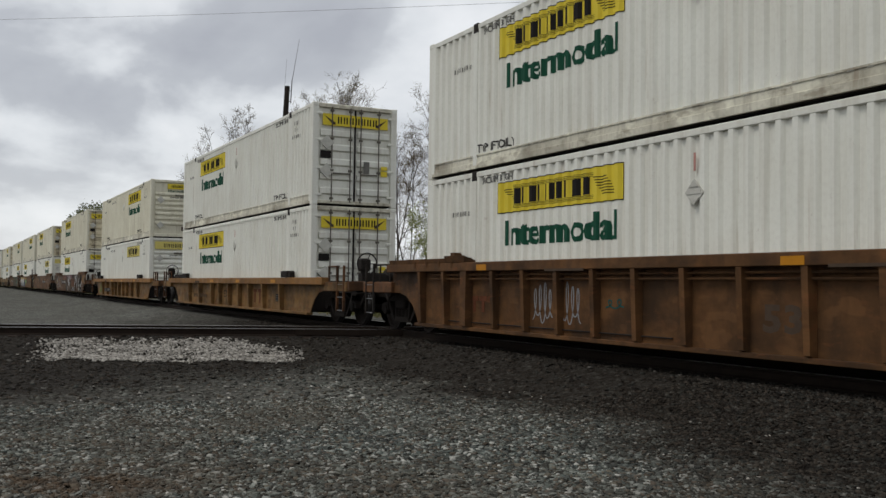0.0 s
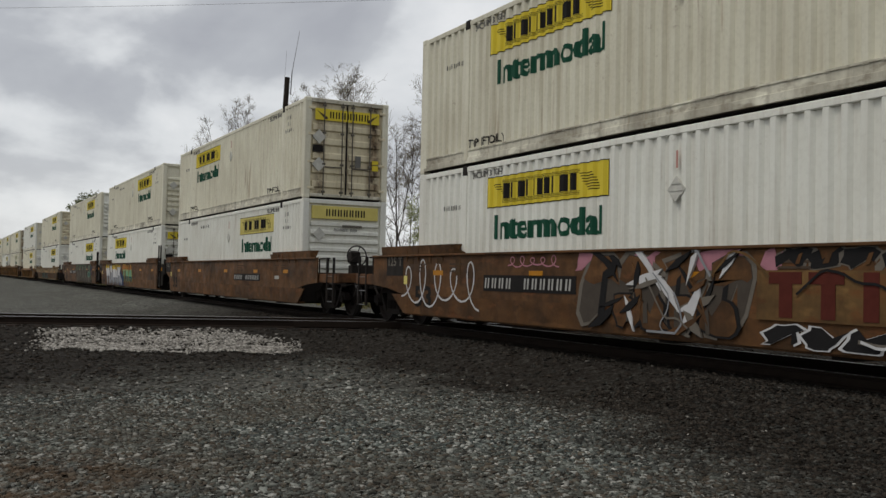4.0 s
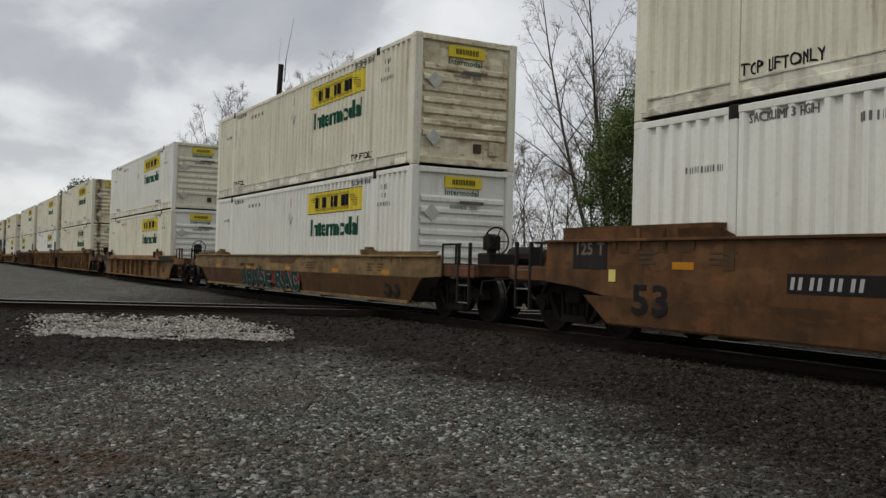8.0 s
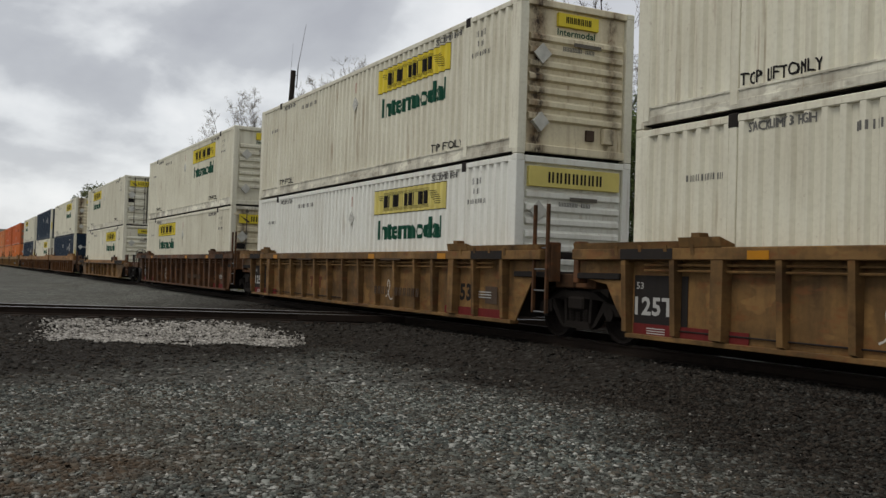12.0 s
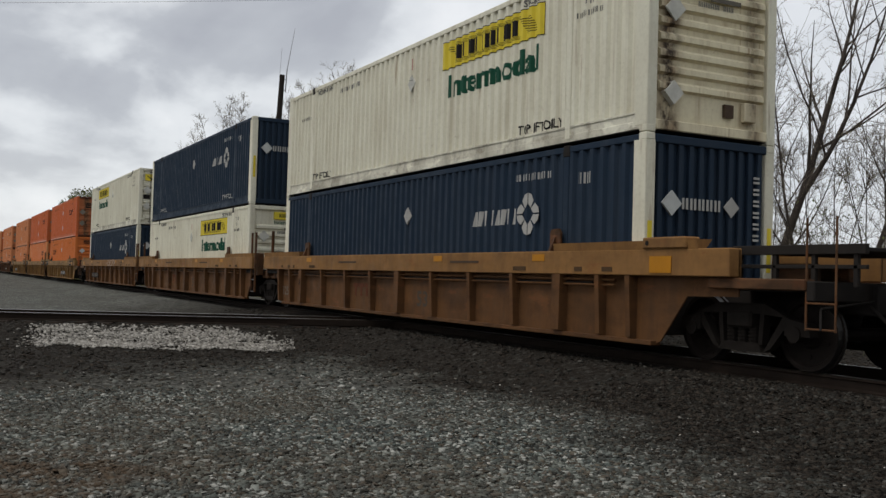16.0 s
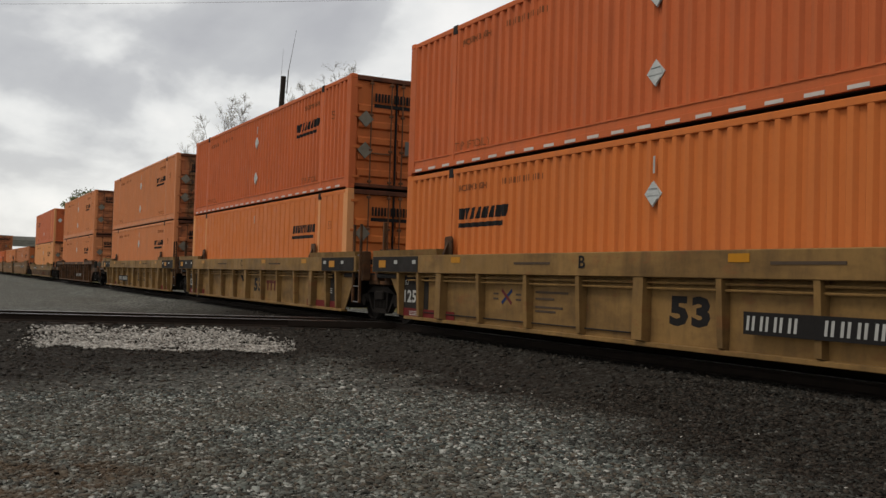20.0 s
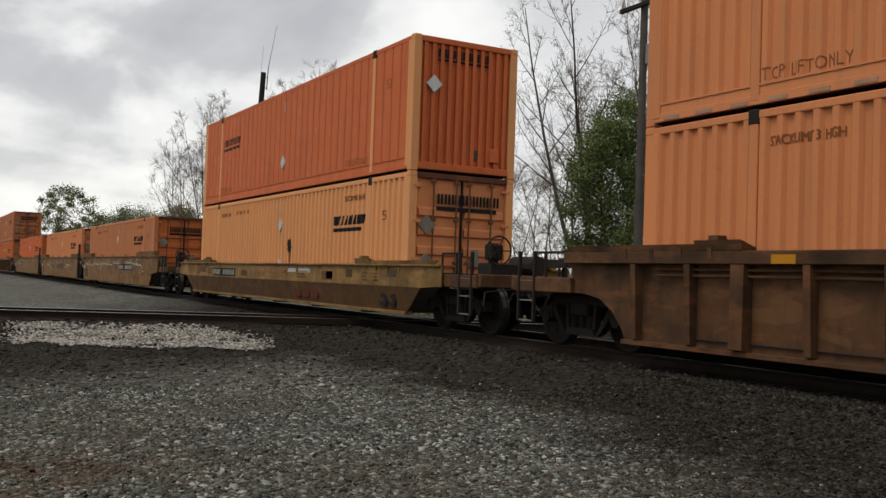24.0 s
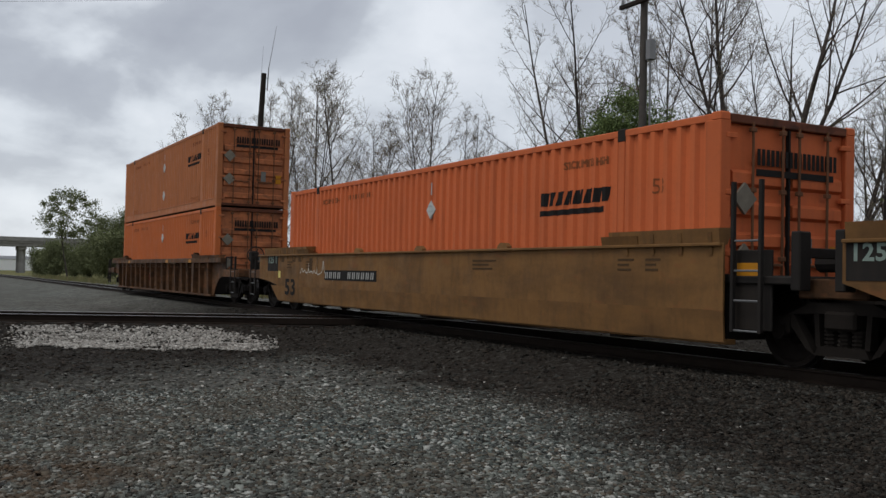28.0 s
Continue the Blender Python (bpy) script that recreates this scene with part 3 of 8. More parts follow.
def ring(bm, centre, r, t, axis="y", n=18, m=5):
    """A hand wheel's rim."""
    vs = []
    for i in range(n):
        a = i * math.tau / n
        row = []
        for j in range(m):
            b = j * math.tau / m
            rr, o = r + t * math.cos(b), t * math.sin(b)
            u, w = rr * math.cos(a), rr * math.sin(a)
            row.append(bm.verts.new(Vector(centre) + Vector((u, o, w) if axis == "y" else (o, u, w))))
        vs.append(row)
    for i in range(n):
        for j in range(m):
            bm.faces.new((vs[i][j], vs[i][(j + 1) % m], vs[(i + 1) % n][(j + 1) % m], vs[(i + 1) % n][j]))


def thing(name, label, category, group="", kind="", m=None):
    ob = new(name)
    ob.empty_display_size = 0.3
    tagged(ob, label, category, group, kind)
    if m is not None:
        ob.matrix_world = m
    return ob


def fast_mesh(name, verts, faces, mat):
    """A mesh out of arrays: verts (n, 3), faces (m, k)."""
    me = bpy.data.meshes.new(name)
    k = faces.shape[1]
    me.vertices.add(len(verts)), me.loops.add(faces.size), me.polygons.add(len(faces))
    me.vertices.foreach_set("co", verts.astype(np.float32).ravel())
    me.loops.foreach_set("vertex_index", faces.astype(np.int32).ravel())
    me.polygons.foreach_set("loop_start", np.arange(0, faces.size, k, dtype=np.int32))
    me.update(calc_edges=True)
    me.validate()
    me.materials.append(mat)
    return me


def word_mesh(key, text, width, height, mat, bold=0.0):
    """Letters in the built-in font, width metres long and height metres tall, lying in the x-z plane, facing -y, from the origin."""
    k = ("word", key, mat.name)
    if k not in KEPT:
        cu = bpy.data.curves.new("word", "FONT")
        cu.body, cu.size, cu.offset, cu.resolution_u, cu.space_character = text, 1.0, bold, 2, 1.0 + 2.2 * bold
        ob = bpy.data.objects.new("word", cu)
        scene.collection.objects.link(ob)
        bpy.context.view_layer.update()
        me = bpy.data.meshes.new_from_object(ob.evaluated_get(bpy.context.evaluated_depsgraph_get()))
        bpy.data.objects.remove(ob)
        bm = bmesh.new()
        bm.from_mesh(me)
        xs, zs = [v.co.x for v in bm.verts], [v.co.y for v in bm.verts]
        a, b = width / (max(xs) - min(xs)), height / (max(zs) - min(zs))
        x0, z0 = min(xs), min(zs)
        for v in bm.verts:
            v.co = ((v.co.x - x0) * a, 0, (v.co.y - z0) * b)
        for f in bm.faces:
            f.smooth = False
            f.normal_update()
            if f.normal.y > 0:
                f.normal_flip()
        me.materials.clear()
        bm.to_mesh(me)
        bm.free()
        me.materials.append(mat)
        KEPT[k] = me
    return KEPT[k]


# ---- the ground and the two tracks ----
TRACK_Y = 10.45                          # middle of the train's track
CROSS = (-21.30, 10.45)                  # where the two tracks meet
CDIR = Vector((0.33, 0.944)).normalized()
CNRM = Vector((CDIR.y, -CDIR.x))
GROUND = -0.5


def bank(d, top=-0.2, half=1.6, run=1.0):
    """Height of a ballast bank at the distance d from its track's middle."""
    d = abs(d)
    return top if d < half else max(GROUND, top - (d - half) / run * (top - GROUND)) if d < half + run else GROUND


def ground_z(x, y):
    z = bank(y - TRACK_Y, -0.165, 1.75, 1.3)
    c = (Vector((x, y)) - Vector(CROSS)).dot(CNRM)
    s = (Vector((x, y)) - Vector(CROSS)).dot(CDIR)
    if abs(s) < 60:
        z = max(z, bank(c, -0.2, 1.55, 1.5))
    w = noise.noise((x * 0.35, y * 0.35, 0.3)) * 0.035 + noise.noise((x * 1.1, y * 1.1, 4.3)) * 0.018
    return z + w * (1 if z < -0.3 else 0.35)


def build_ground():
    xs = [-3000, -1600, -900, -500, -350, -260, -200, -150, -110, -85, -70] + list(np.arange(-60, 10, 0.3)) + [14, 22, 40, 80, 200, 500, 1200, 3000]
    ys = [-3000, -1200, -500, -200, -80, -40, -20, -12] + list(np.arange(-8, 20, 0.28)) + [24, 32, 50, 100, 220, 500, 1200, 3000]
    v = np.array([(x, y, ground_z(x, y)) for x in xs for y in ys])
    n = len(ys)
    f = np.array([(i * n + j, (i + 1) * n + j, (i + 1) * n + j + 1, i * n + j + 1) for i in range(len(xs) - 1) for j in range(n - 1)])
    ob = new("ground", fast_mesh("ground", v, f, M["ground"]))
    ob.data.polygons.foreach_set("use_smooth", [True] * len(f))
    tagged(ob, "grey gravel yard ground with oily brown ballast near the rails", "ground", kind="structure")


def stones(name, label, spots, size, mat, seed, lift=0.3):
    """Angular broken stones, each a knocked-about block lying on the ground."""
    rng = np.random.default_rng(seed)
    n = len(spots)
    base = np.array([(-1, -1, -1), (1, -1, -1), (1, 1, -1), (-1, 1, -1), (-1, -1, 1), (1, -1, 1), (1, 1, 1), (-1, 1, 1)], float)
    quad = np.array([(4, 5, 6, 7), (0, 1, 5, 4), (1, 2, 6, 5), (2, 3, 7, 6), (3, 0, 4, 7)])
    r = (size[0] + (size[1] - size[0]) * rng.uniform(0, 1, (n, 1, 1)) ** 1.7) * 0.5
    v = base[None] * r * rng.uniform(0.55, 1.3, (n, 1, 3)) * np.array([1, 1, 0.36]) + rng.normal(0, 0.29, (n, 8, 3)) * r * np.array([1, 1, 0.55])
    a, t = rng.uniform(0, math.tau, n), rng.normal(0, 0.36, n)
    ca, sa, ct, sn = np.cos(a), np.sin(a), np.cos(t), np.sin(t)
    x, y, z = v[..., 0].copy(), v[..., 1].copy(), v[..., 2].copy()
    y, z = y * ct[:, None] - z * sn[:, None], y * sn[:, None] + z * ct[:, None]
    x, y = x * ca[:, None] - y * sa[:, None], x * sa[:, None] + y * ca[:, None]
    v = np.stack([x, y, z], -1) + spots[:, None, :] + np.concatenate([np.zeros((n, 1, 2)), r * lift], -1)
    f = (quad[None] + (np.arange(n) * 8)[:, None, None]).reshape(-1, 4)
    ob = new(name, fast_mesh(name, v.reshape(-1, 3), f, mat))
    tagged(ob, label, "gravel", kind="stuff")
    return ob


def fan(n, near, far, seed, a0=120, a1=179, power=1.0):
    """Spots spread over the sector of ground before the camera."""
    rng = np.random.default_rng(seed)
    d = np.sqrt(near ** 2 + (far ** 2 - near ** 2) * rng.uniform(0, 1, n) ** power)
    a = np.radians(rng.uniform(a0, a1, n))
    x, y = d * np.cos(a), d * np.sin(a)
    keep = (y < 9.5) | (y > 11.9)
    x, y = x[keep], y[keep]
    # leave the crossing rails clear
    c = (x - CROSS[0]) * CNRM.x + (y - CROSS[1]) * CNRM.y
    keep = np.abs(c) > 1.1
    x, y = x[keep], y[keep]
    return np.array([(p, q, ground_z(p, q)) for p, q in zip(x, y)])


def build_stones():
    stones("gravel", "loose broken grey limestone ballast on the ground", fan(92000, 5.6, 13.0, 3), (0.015, 0.047), M["stone"], 5)
    stones("gravel", "loose broken grey limestone ballast on the ground", fan(27000, 12.6, 32, 4), (0.024, 0.068), M["stone"], 6)
    # the heap of white stone beside the crossing track
    rng = np.random.default_rng(8)
    spots = []
    while len(spots) < 7400:
        s, c = rng.uniform(-9.0, -2.8), rng.uniform(1.6, 5.0)
        e = noise.noise((s * 0.55, 2.0, 0.5)) * 0.7 + noise.noise((s * 1.7, 7.0, 0.5)) * 0.45
        first, last = 1.95 + 0.3 * noise.noise((s * 0.9, 1.0, 3.5)) + 0.9 * max(0, s + 4.1), 4.15 + e - 0.25 * max(0, s + 4.0)
        inside = min(c - first, last - c, (s + 8.1 - 0.28 * (c - 1.6)) * 0.7, (-3.3 - s) * 0.6)
        gap = 0.95 * math.exp(-((s + 5.2) / 0.5) ** 2 - ((c - 3.9) / 0.8) ** 2)
        if inside < rng.normal(-0.10, 0.16) or rng.uniform() < gap:
            continue
        p = Vector(CROSS) + CDIR * s + CNRM * c
        spots.append((p.x, p.y, ground_z(p.x, p.y) + 0.02 + 0.05 * max(0, noise.noise((s * 2, c * 2, 0))) + 0.03 * math.exp(-((c - 2.6) / 0.9) ** 2)))
    stones("white_stone_heap", "spread heap of broken white limestone beside the rails", np.array(spots), (0.02, 0.056), M["pale"], 9)
    few = [(p, q, ground_z(p, q)) for p, q in zip(rng.uniform(-14, -4, 620), rng.uniform(0.3, 7.6, 620))]
    stones("white_chips", "scattered pale stone chips on the grey gravel", np.array(few), (0.018, 0.036), M["pale"], 10)


RAIL = [(-0.07, -0.17), (0.07, -0.17), (0.07, -0.155), (0.012, -0.135), (0.012, -0.045), (0.036, -0.035), (0.036, -0.004),
        (0.028, 0.0), (-0.028, 0.0), (-0.036, -0.004), (-0.036, -0.035), (-0.012, -0.045), (-0.012, -0.135), (-0.07, -0.155)]


def rail_mesh(length):
    bm = bmesh.new()
    prism(bm, RAIL, -length / 2, length / 2, "x")
    me = mesh_of("rail", bm, M["rail"])
    me.materials.append(M["rail_top"])
    for p in me.polygons:
        if p.normal.z > 0.6 and p.center.z > -0.01:
            p.material_index = 1
    return me


def build_track(name, label, at, angle, length, tie_from, tie_to, drop):
    track = thing(name, label, "railway track", kind="structure", m=pose(at[0], at[1], drop, 0, 0, angle))
    me = rail_mesh(length)
    for y in (-0.7535, 0.7535):
        part("rail", me, None, track).location = (0, y, 0)
    tie = kept("tie", lambda bm: bbox(bm, -0.11, 0.11, -1.3, 1.3, -0.36, -0.175, 0.015), M["tie"])
    x = tie_from
    while x < tie_to:
        o = part("tie", tie, None, track)
        o.location, o.rotation_euler = (x, random.uniform(-0.04, 0.04), random.uniform(-0.012, 0.008)), (0, 0, random.uniform(-0.02, 0.02))
        x += 0.53
    return track


def build_tracks():
    build_track("main_track", "railway track with polished rail tops on dark timber ties", (-250, TRACK_Y), 0, 1300, 185, 258, 0.0)
    t = build_track("crossing_track", "second railway track crossing the main track on the level", CROSS, math.degrees(math.atan2(CDIR.y, CDIR.x)), 130, -34, 14, -0.004)
    # guard rails and filler bars of the crossing
    bm = bmesh.new()
    for y in (-0.66, 0.66):
        bbox(bm, -3.2, 3.2, y - 0.03, y + 0.03, -0.15, -0.006, 0.006)
    for y in (-0.86, 0.86):
        bbox(bm, -3.0, 3.0, y - 0.03, y + 0.03, -0.15, -0.008, 0.006)
    part("guard_rail", bm, M["rail"], t, "worn steel guard rails of the crossing")


build_ground()
build_tracks()


# ---- trees ----
def limb(rng, out, p, d, length, r, n, bend, up, sides):
    """One tapered, wavering limb; returns its joints (place, way, radius)."""
    joints = [(p.copy(), d.copy(), r)]
    for i in range(n):
        d = (d + Vector((rng.normal(0, bend), rng.normal(0, bend), rng.normal(0, bend) + up))).normalized()
        p = p + d * (length / n)
        joints.append((p.copy(), d.copy(), r * (1 - 0.85 * (i + 1) / n)))
    out.append((joints, sides))
    return joints


def tubes(name, chains, mat):
    verts, faces = [], []
    for joints, sides in chains:
        base = len(verts)
        for p, d, r in joints:
            a = d.orthogonal().normalized()
            b = d.cross(a)
            for i in range(sides):
                t = i * math.tau / sides
                q = p + a * (r * math.cos(t)) + b * (r * math.sin(t))
                verts.append((q.x, q.y, q.z))
        for k in range(len(joints) - 1):
            for i in range(sides):
                j = (i + 1) % sides
                faces.append((base + k * sides + i, base + k * sides + j, base + (k + 1) * sides + j, base + (k + 1) * sides + i))
    return fast_mesh(name, np.array(verts), np.array(faces), mat)


def leaves_mesh(name, spots, size, mat, rng):
    n = len(spots)
    c = np.array([(p.x, p.y, p.z) for p in spots])
    a, b = rng.normal(0, 1, (n, 3)), rng.normal(0, 1, (n, 3))
    a /= np.linalg.norm(a, axis=1, keepdims=True)
    b -= (a * b).sum(1, keepdims=True) * a
    b /= np.linalg.norm(b, axis=1, keepdims=True)
    s = rng.uniform(size[0], size[1], (n, 1))
    v = np.stack([c - a * s, c + b * s * 0.55, c + a * s, c - b * s * 0.55], 1).reshape(-1, 3)
    return fast_mesh(name, v, np.arange(4 * n).reshape(n, 4), mat)


def aside(rng, d, turn, angle):
    """A direction that leaves d at the angle, turned about it."""
    u = d.orthogonal().normalized()
    w = d.cross(u)
    return (d * math.cos(angle) + (u * math.cos(turn) + w * math.sin(turn)) * math.sin(angle)).normalized()


def bare_tree(seed, height, trunk_r, stems=1, limbs=9, start=0.3, reach=0.5, dense=1.0, buds=3000, lean=0.03, toward=0.0, fork=0.0, open_=1.0, thick=1.0):
    """A leafless spring tree: one or more wavering stems, long limbs that leave them at narrow angles and curve upwards,
    and on these branches, twigs and small buds. fork: the share of the height at which the stem splits in two."""
    rng = np.random.default_rng(seed)
    wood, crown, tips = [], [], []
    trunks = []
    for s in range(stems):
        a = toward + (s - (stems - 1) / 2) * (1.3 if stems < 4 else math.tau / stems) + rng.normal(0, 0.15)
        out = lean + (0.17 if stems > 1 else 0.0) * rng.uniform(0.6, 1.2)
        d = Vector((math.cos(a) * out, math.sin(a) * out, 1)).normalized()
        o = 0.22 * (stems > 1)
        h = height * rng.uniform(0.84, 1.0)
        tj = limb(rng, wood, Vector((math.cos(a) * o, math.sin(a) * o, -0.3)), d, h, trunk_r * rng.uniform(0.75, 1), 14, 0.035, 0.012, 7)
        trunks.append((tj, h, start))
        if fork:
            k = int(fork * 14)
            q, dd, r = tj[k]
            fj = limb(rng, wood, q, aside(rng, dd, rng.uniform(0, math.tau), 0.42), h * (1 - fork) * 0.95, r * 0.8, 11, 0.05, 0.05, 6)
            trunks.append((fj, h * (1 - fork), 0.15))
    for tj, h, first in trunks:
        n = len(tj) - 1
        b0 = rng.uniform(0, math.tau)
        for i in range(limbs):
            f = first + (0.97 - first) * (i + rng.uniform(0, 0.9)) / limbs
            k = min(int(f * n), n - 1)
            p, dd, r = tj[k]
            p = p.lerp(tj[k + 1][0], f * n - k)
            way = aside(rng, dd, b0 + i * 2.4 + rng.normal(0, 0.3), radians(rng.uniform(30, 52)) * (1.15 - 0.4 * f) * open_)
            ln = height * reach * (1 - 0.72 * f) * rng.uniform(0.7, 1.25)
            lj = limb(rng, wood, p, way, ln, max(r * 0.52, 0.018), 9, 0.055, 0.035, 5)
            for j in range(int(8 * dense)):
                g = rng.uniform(0.15, 0.95)
                m = min(int(g * 9), 8)
                q, e, r2 = lj[m]
                l2 = ln * (1 - 0.55 * g) * rng.uniform(0.28, 0.52)
                bj = limb(rng, crown, q, aside(rng, e, rng.uniform(0, math.tau), radians(rng.uniform(25, 52))), l2, max(r2 * 0.5, 0.010 * thick), 5, 0.06, 0.035, 3)
                for _ in range(int(5 * dense)):
                    g2 = rng.integers(1, 6)
                    q2, e2, r3 = bj[g2]
                    l3 = max(0.3, l2 * rng.uniform(0.22, 0.5))
                    wj = limb(rng, crown, q2, aside(rng, e2, rng.uniform(0, math.tau), radians(rng.uniform(25, 55))), l3, 0.0085 * thick, 3, 0.07, 0.04, 3)
                    tips += [wj[1][0], wj[2][0], wj[3][0]]
                    for _2 in range(2):
                        e3, q3 = wj[2][1], wj[rng.integers(1, 4)][0]
                        vj = limb(rng, crown, q3, aside(rng, e3, rng.uniform(0, math.tau), radians(rng.uniform(25, 60))), l3 * rng.uniform(0.4, 0.8), 0.0065 * thick, 1, 0.12, 0.04, 3)
                        tips += [vj[1][0], vj[1][0]]
    root = thing("tree", "tall bare deciduous tree with fine twigs and first buds", "tree", group="trees behind the railway")
    part("trunk", tubes("trunk", wood, M["bark"]), None, root)
    c = part("crown", tubes("crown", crown, M["twig"]), None, root)
    if buds and tips:
        pick = [tips[i] + Vector(rng.normal(0, 0.04, 3)) for i in rng.integers(0, len(tips), buds)]
        part("bud_haze", leaves_mesh("bud_haze", pick, (0.013 * thick ** 0.5, 0.028 * thick ** 0.5), M["bud"], rng), None, c)
    return root


def crowned_tree(seed, height, radius, half, mat, n, leaf, clumps, spread, label, stems=1, shell=0.55):
    """A tree with a closed crown: stems, limbs that rise from them to every clump, and clumps of leaves set in an
    uneven egg of the given radius and half height, nearer to its skin the higher the shell."""
    rng = np.random.default_rng(seed)
    wood, spots, trunks = [], [], []
    mid = height - half
    for i in range(stems):
        a = i * math.tau / stems + 0.4
        lean = 0.0 if stems == 1 else 0.13
        d = Vector((math.cos(a) * lean, math.sin(a) * lean, 1)).normalized()
        trunks.append(limb(rng, wood, Vector((math.cos(a) * lean * 2, math.sin(a) * lean * 2, -0.2)), d, height * 0.86, 0.012 * height, 9, 0.045, 0.03, 6))
    for i in range(clumps):
        z = 1 - 2 * (i + 0.5) / clumps
        a = i * 2.39996 + rng.uniform(-0.3, 0.3)
        f = shell + (1 - shell) * rng.uniform(0, 1) ** 0.5
        w = math.sqrt(max(0.0, 1 - z * z)) * radius * f * rng.uniform(0.82, 1.12)
        c = Vector((w * math.cos(a), w * math.sin(a), mid + half * z * min(1.0, f + 0.12)))
        tj = trunks[i % stems]
        near = [j for j in tj if j[0].z < c.z - 0.25 * radius * f] or tj[1:2]
        p, d, r = near[-1]
        limb(rng, wood, p, (c - p).normalized(), (c - p).length, max(r * 0.35, 0.012), 5, 0.05, 0.0, 4)
        s = radius * spread * rng.uniform(0.6, 1.35)
        spots += [c + Vector(rng.normal(0, 1, 3) * np.array([1.1, 1.1, 0.75])) * s for _ in range(int(n / clumps * rng.uniform(0.5, 1.5)))]
    root = thing("crowned_tree", label, "tree")
    part("trunk", tubes("trunk", wood, M["bark"]), None, root)
    part("crown", leaves_mesh("crown", spots, leaf, mat, rng), None, root)
    return root


def leafy_tree(seed, height, radius, mat, n, leaf, label, stems=5, low=0.12):
    """A young tree in leaf: thin rising stems and uneven clumps of small leaves with gaps."""
    rng = np.random.default_rng(seed)
    wood, spots = [], []
    for s in range(stems):
        a = s * math.tau / stems + rng.uniform(0, 0.8)
        d = Vector((math.cos(a) * 0.16, math.sin(a) * 0.16, 1)).normalized()
        tj = limb(rng, wood, Vector((math.cos(a) * 0.3, math.sin(a) * 0.3, -0.2)), d, height * rng.uniform(0.8, 0.97), 0.07 * height / 8, 9, 0.05, 0.03, 5)
        for i in range(16):
            k = rng.integers(1, 9)
            p, dd, r = tj[k]
            b = rng.uniform(0, math.tau)
            f = k / 9
            reach = radius * (1.0 - 0.55 * abs(f - 0.45) ** 1.2 * 1.6) * rng.uniform(0.5, 1.0)
            lj = limb(rng, wood, p, (Vector((math.cos(b), math.sin(b), 0.5))).normalized(), max(reach, 0.4), max(r * 0.4, 0.015), 5, 0.12, 0.05, 3)
            for j in range(3):
                q = lj[rng.integers(2, 6)][0]
                if q.z < low * height:
                    continue
                c = q + Vector(rng.normal(0, 0.22, 3))
                w = rng.uniform(0.22, 0.55) * radius / 2.4
                m = int(n / (stems * 48) * rng.uniform(0.5, 1.5))
                spots += [c + Vector(rng.normal(0, 1, 3)) * w * 0.85 for _ in range(m)]
    root = thing("leafy_tree", label, "tree")
    part("trunk", tubes("trunk", wood, M["bark"]), None, root)
    part("crown", leaves_mesh("crown", spots, leaf, mat, rng), None, root)
    return root


def polar(az, dist):
    return dist * math.cos(radians(az)), dist * math.sin(radians(az))


def row_spot(az, y):
    return y / math.tan(radians(az)), y


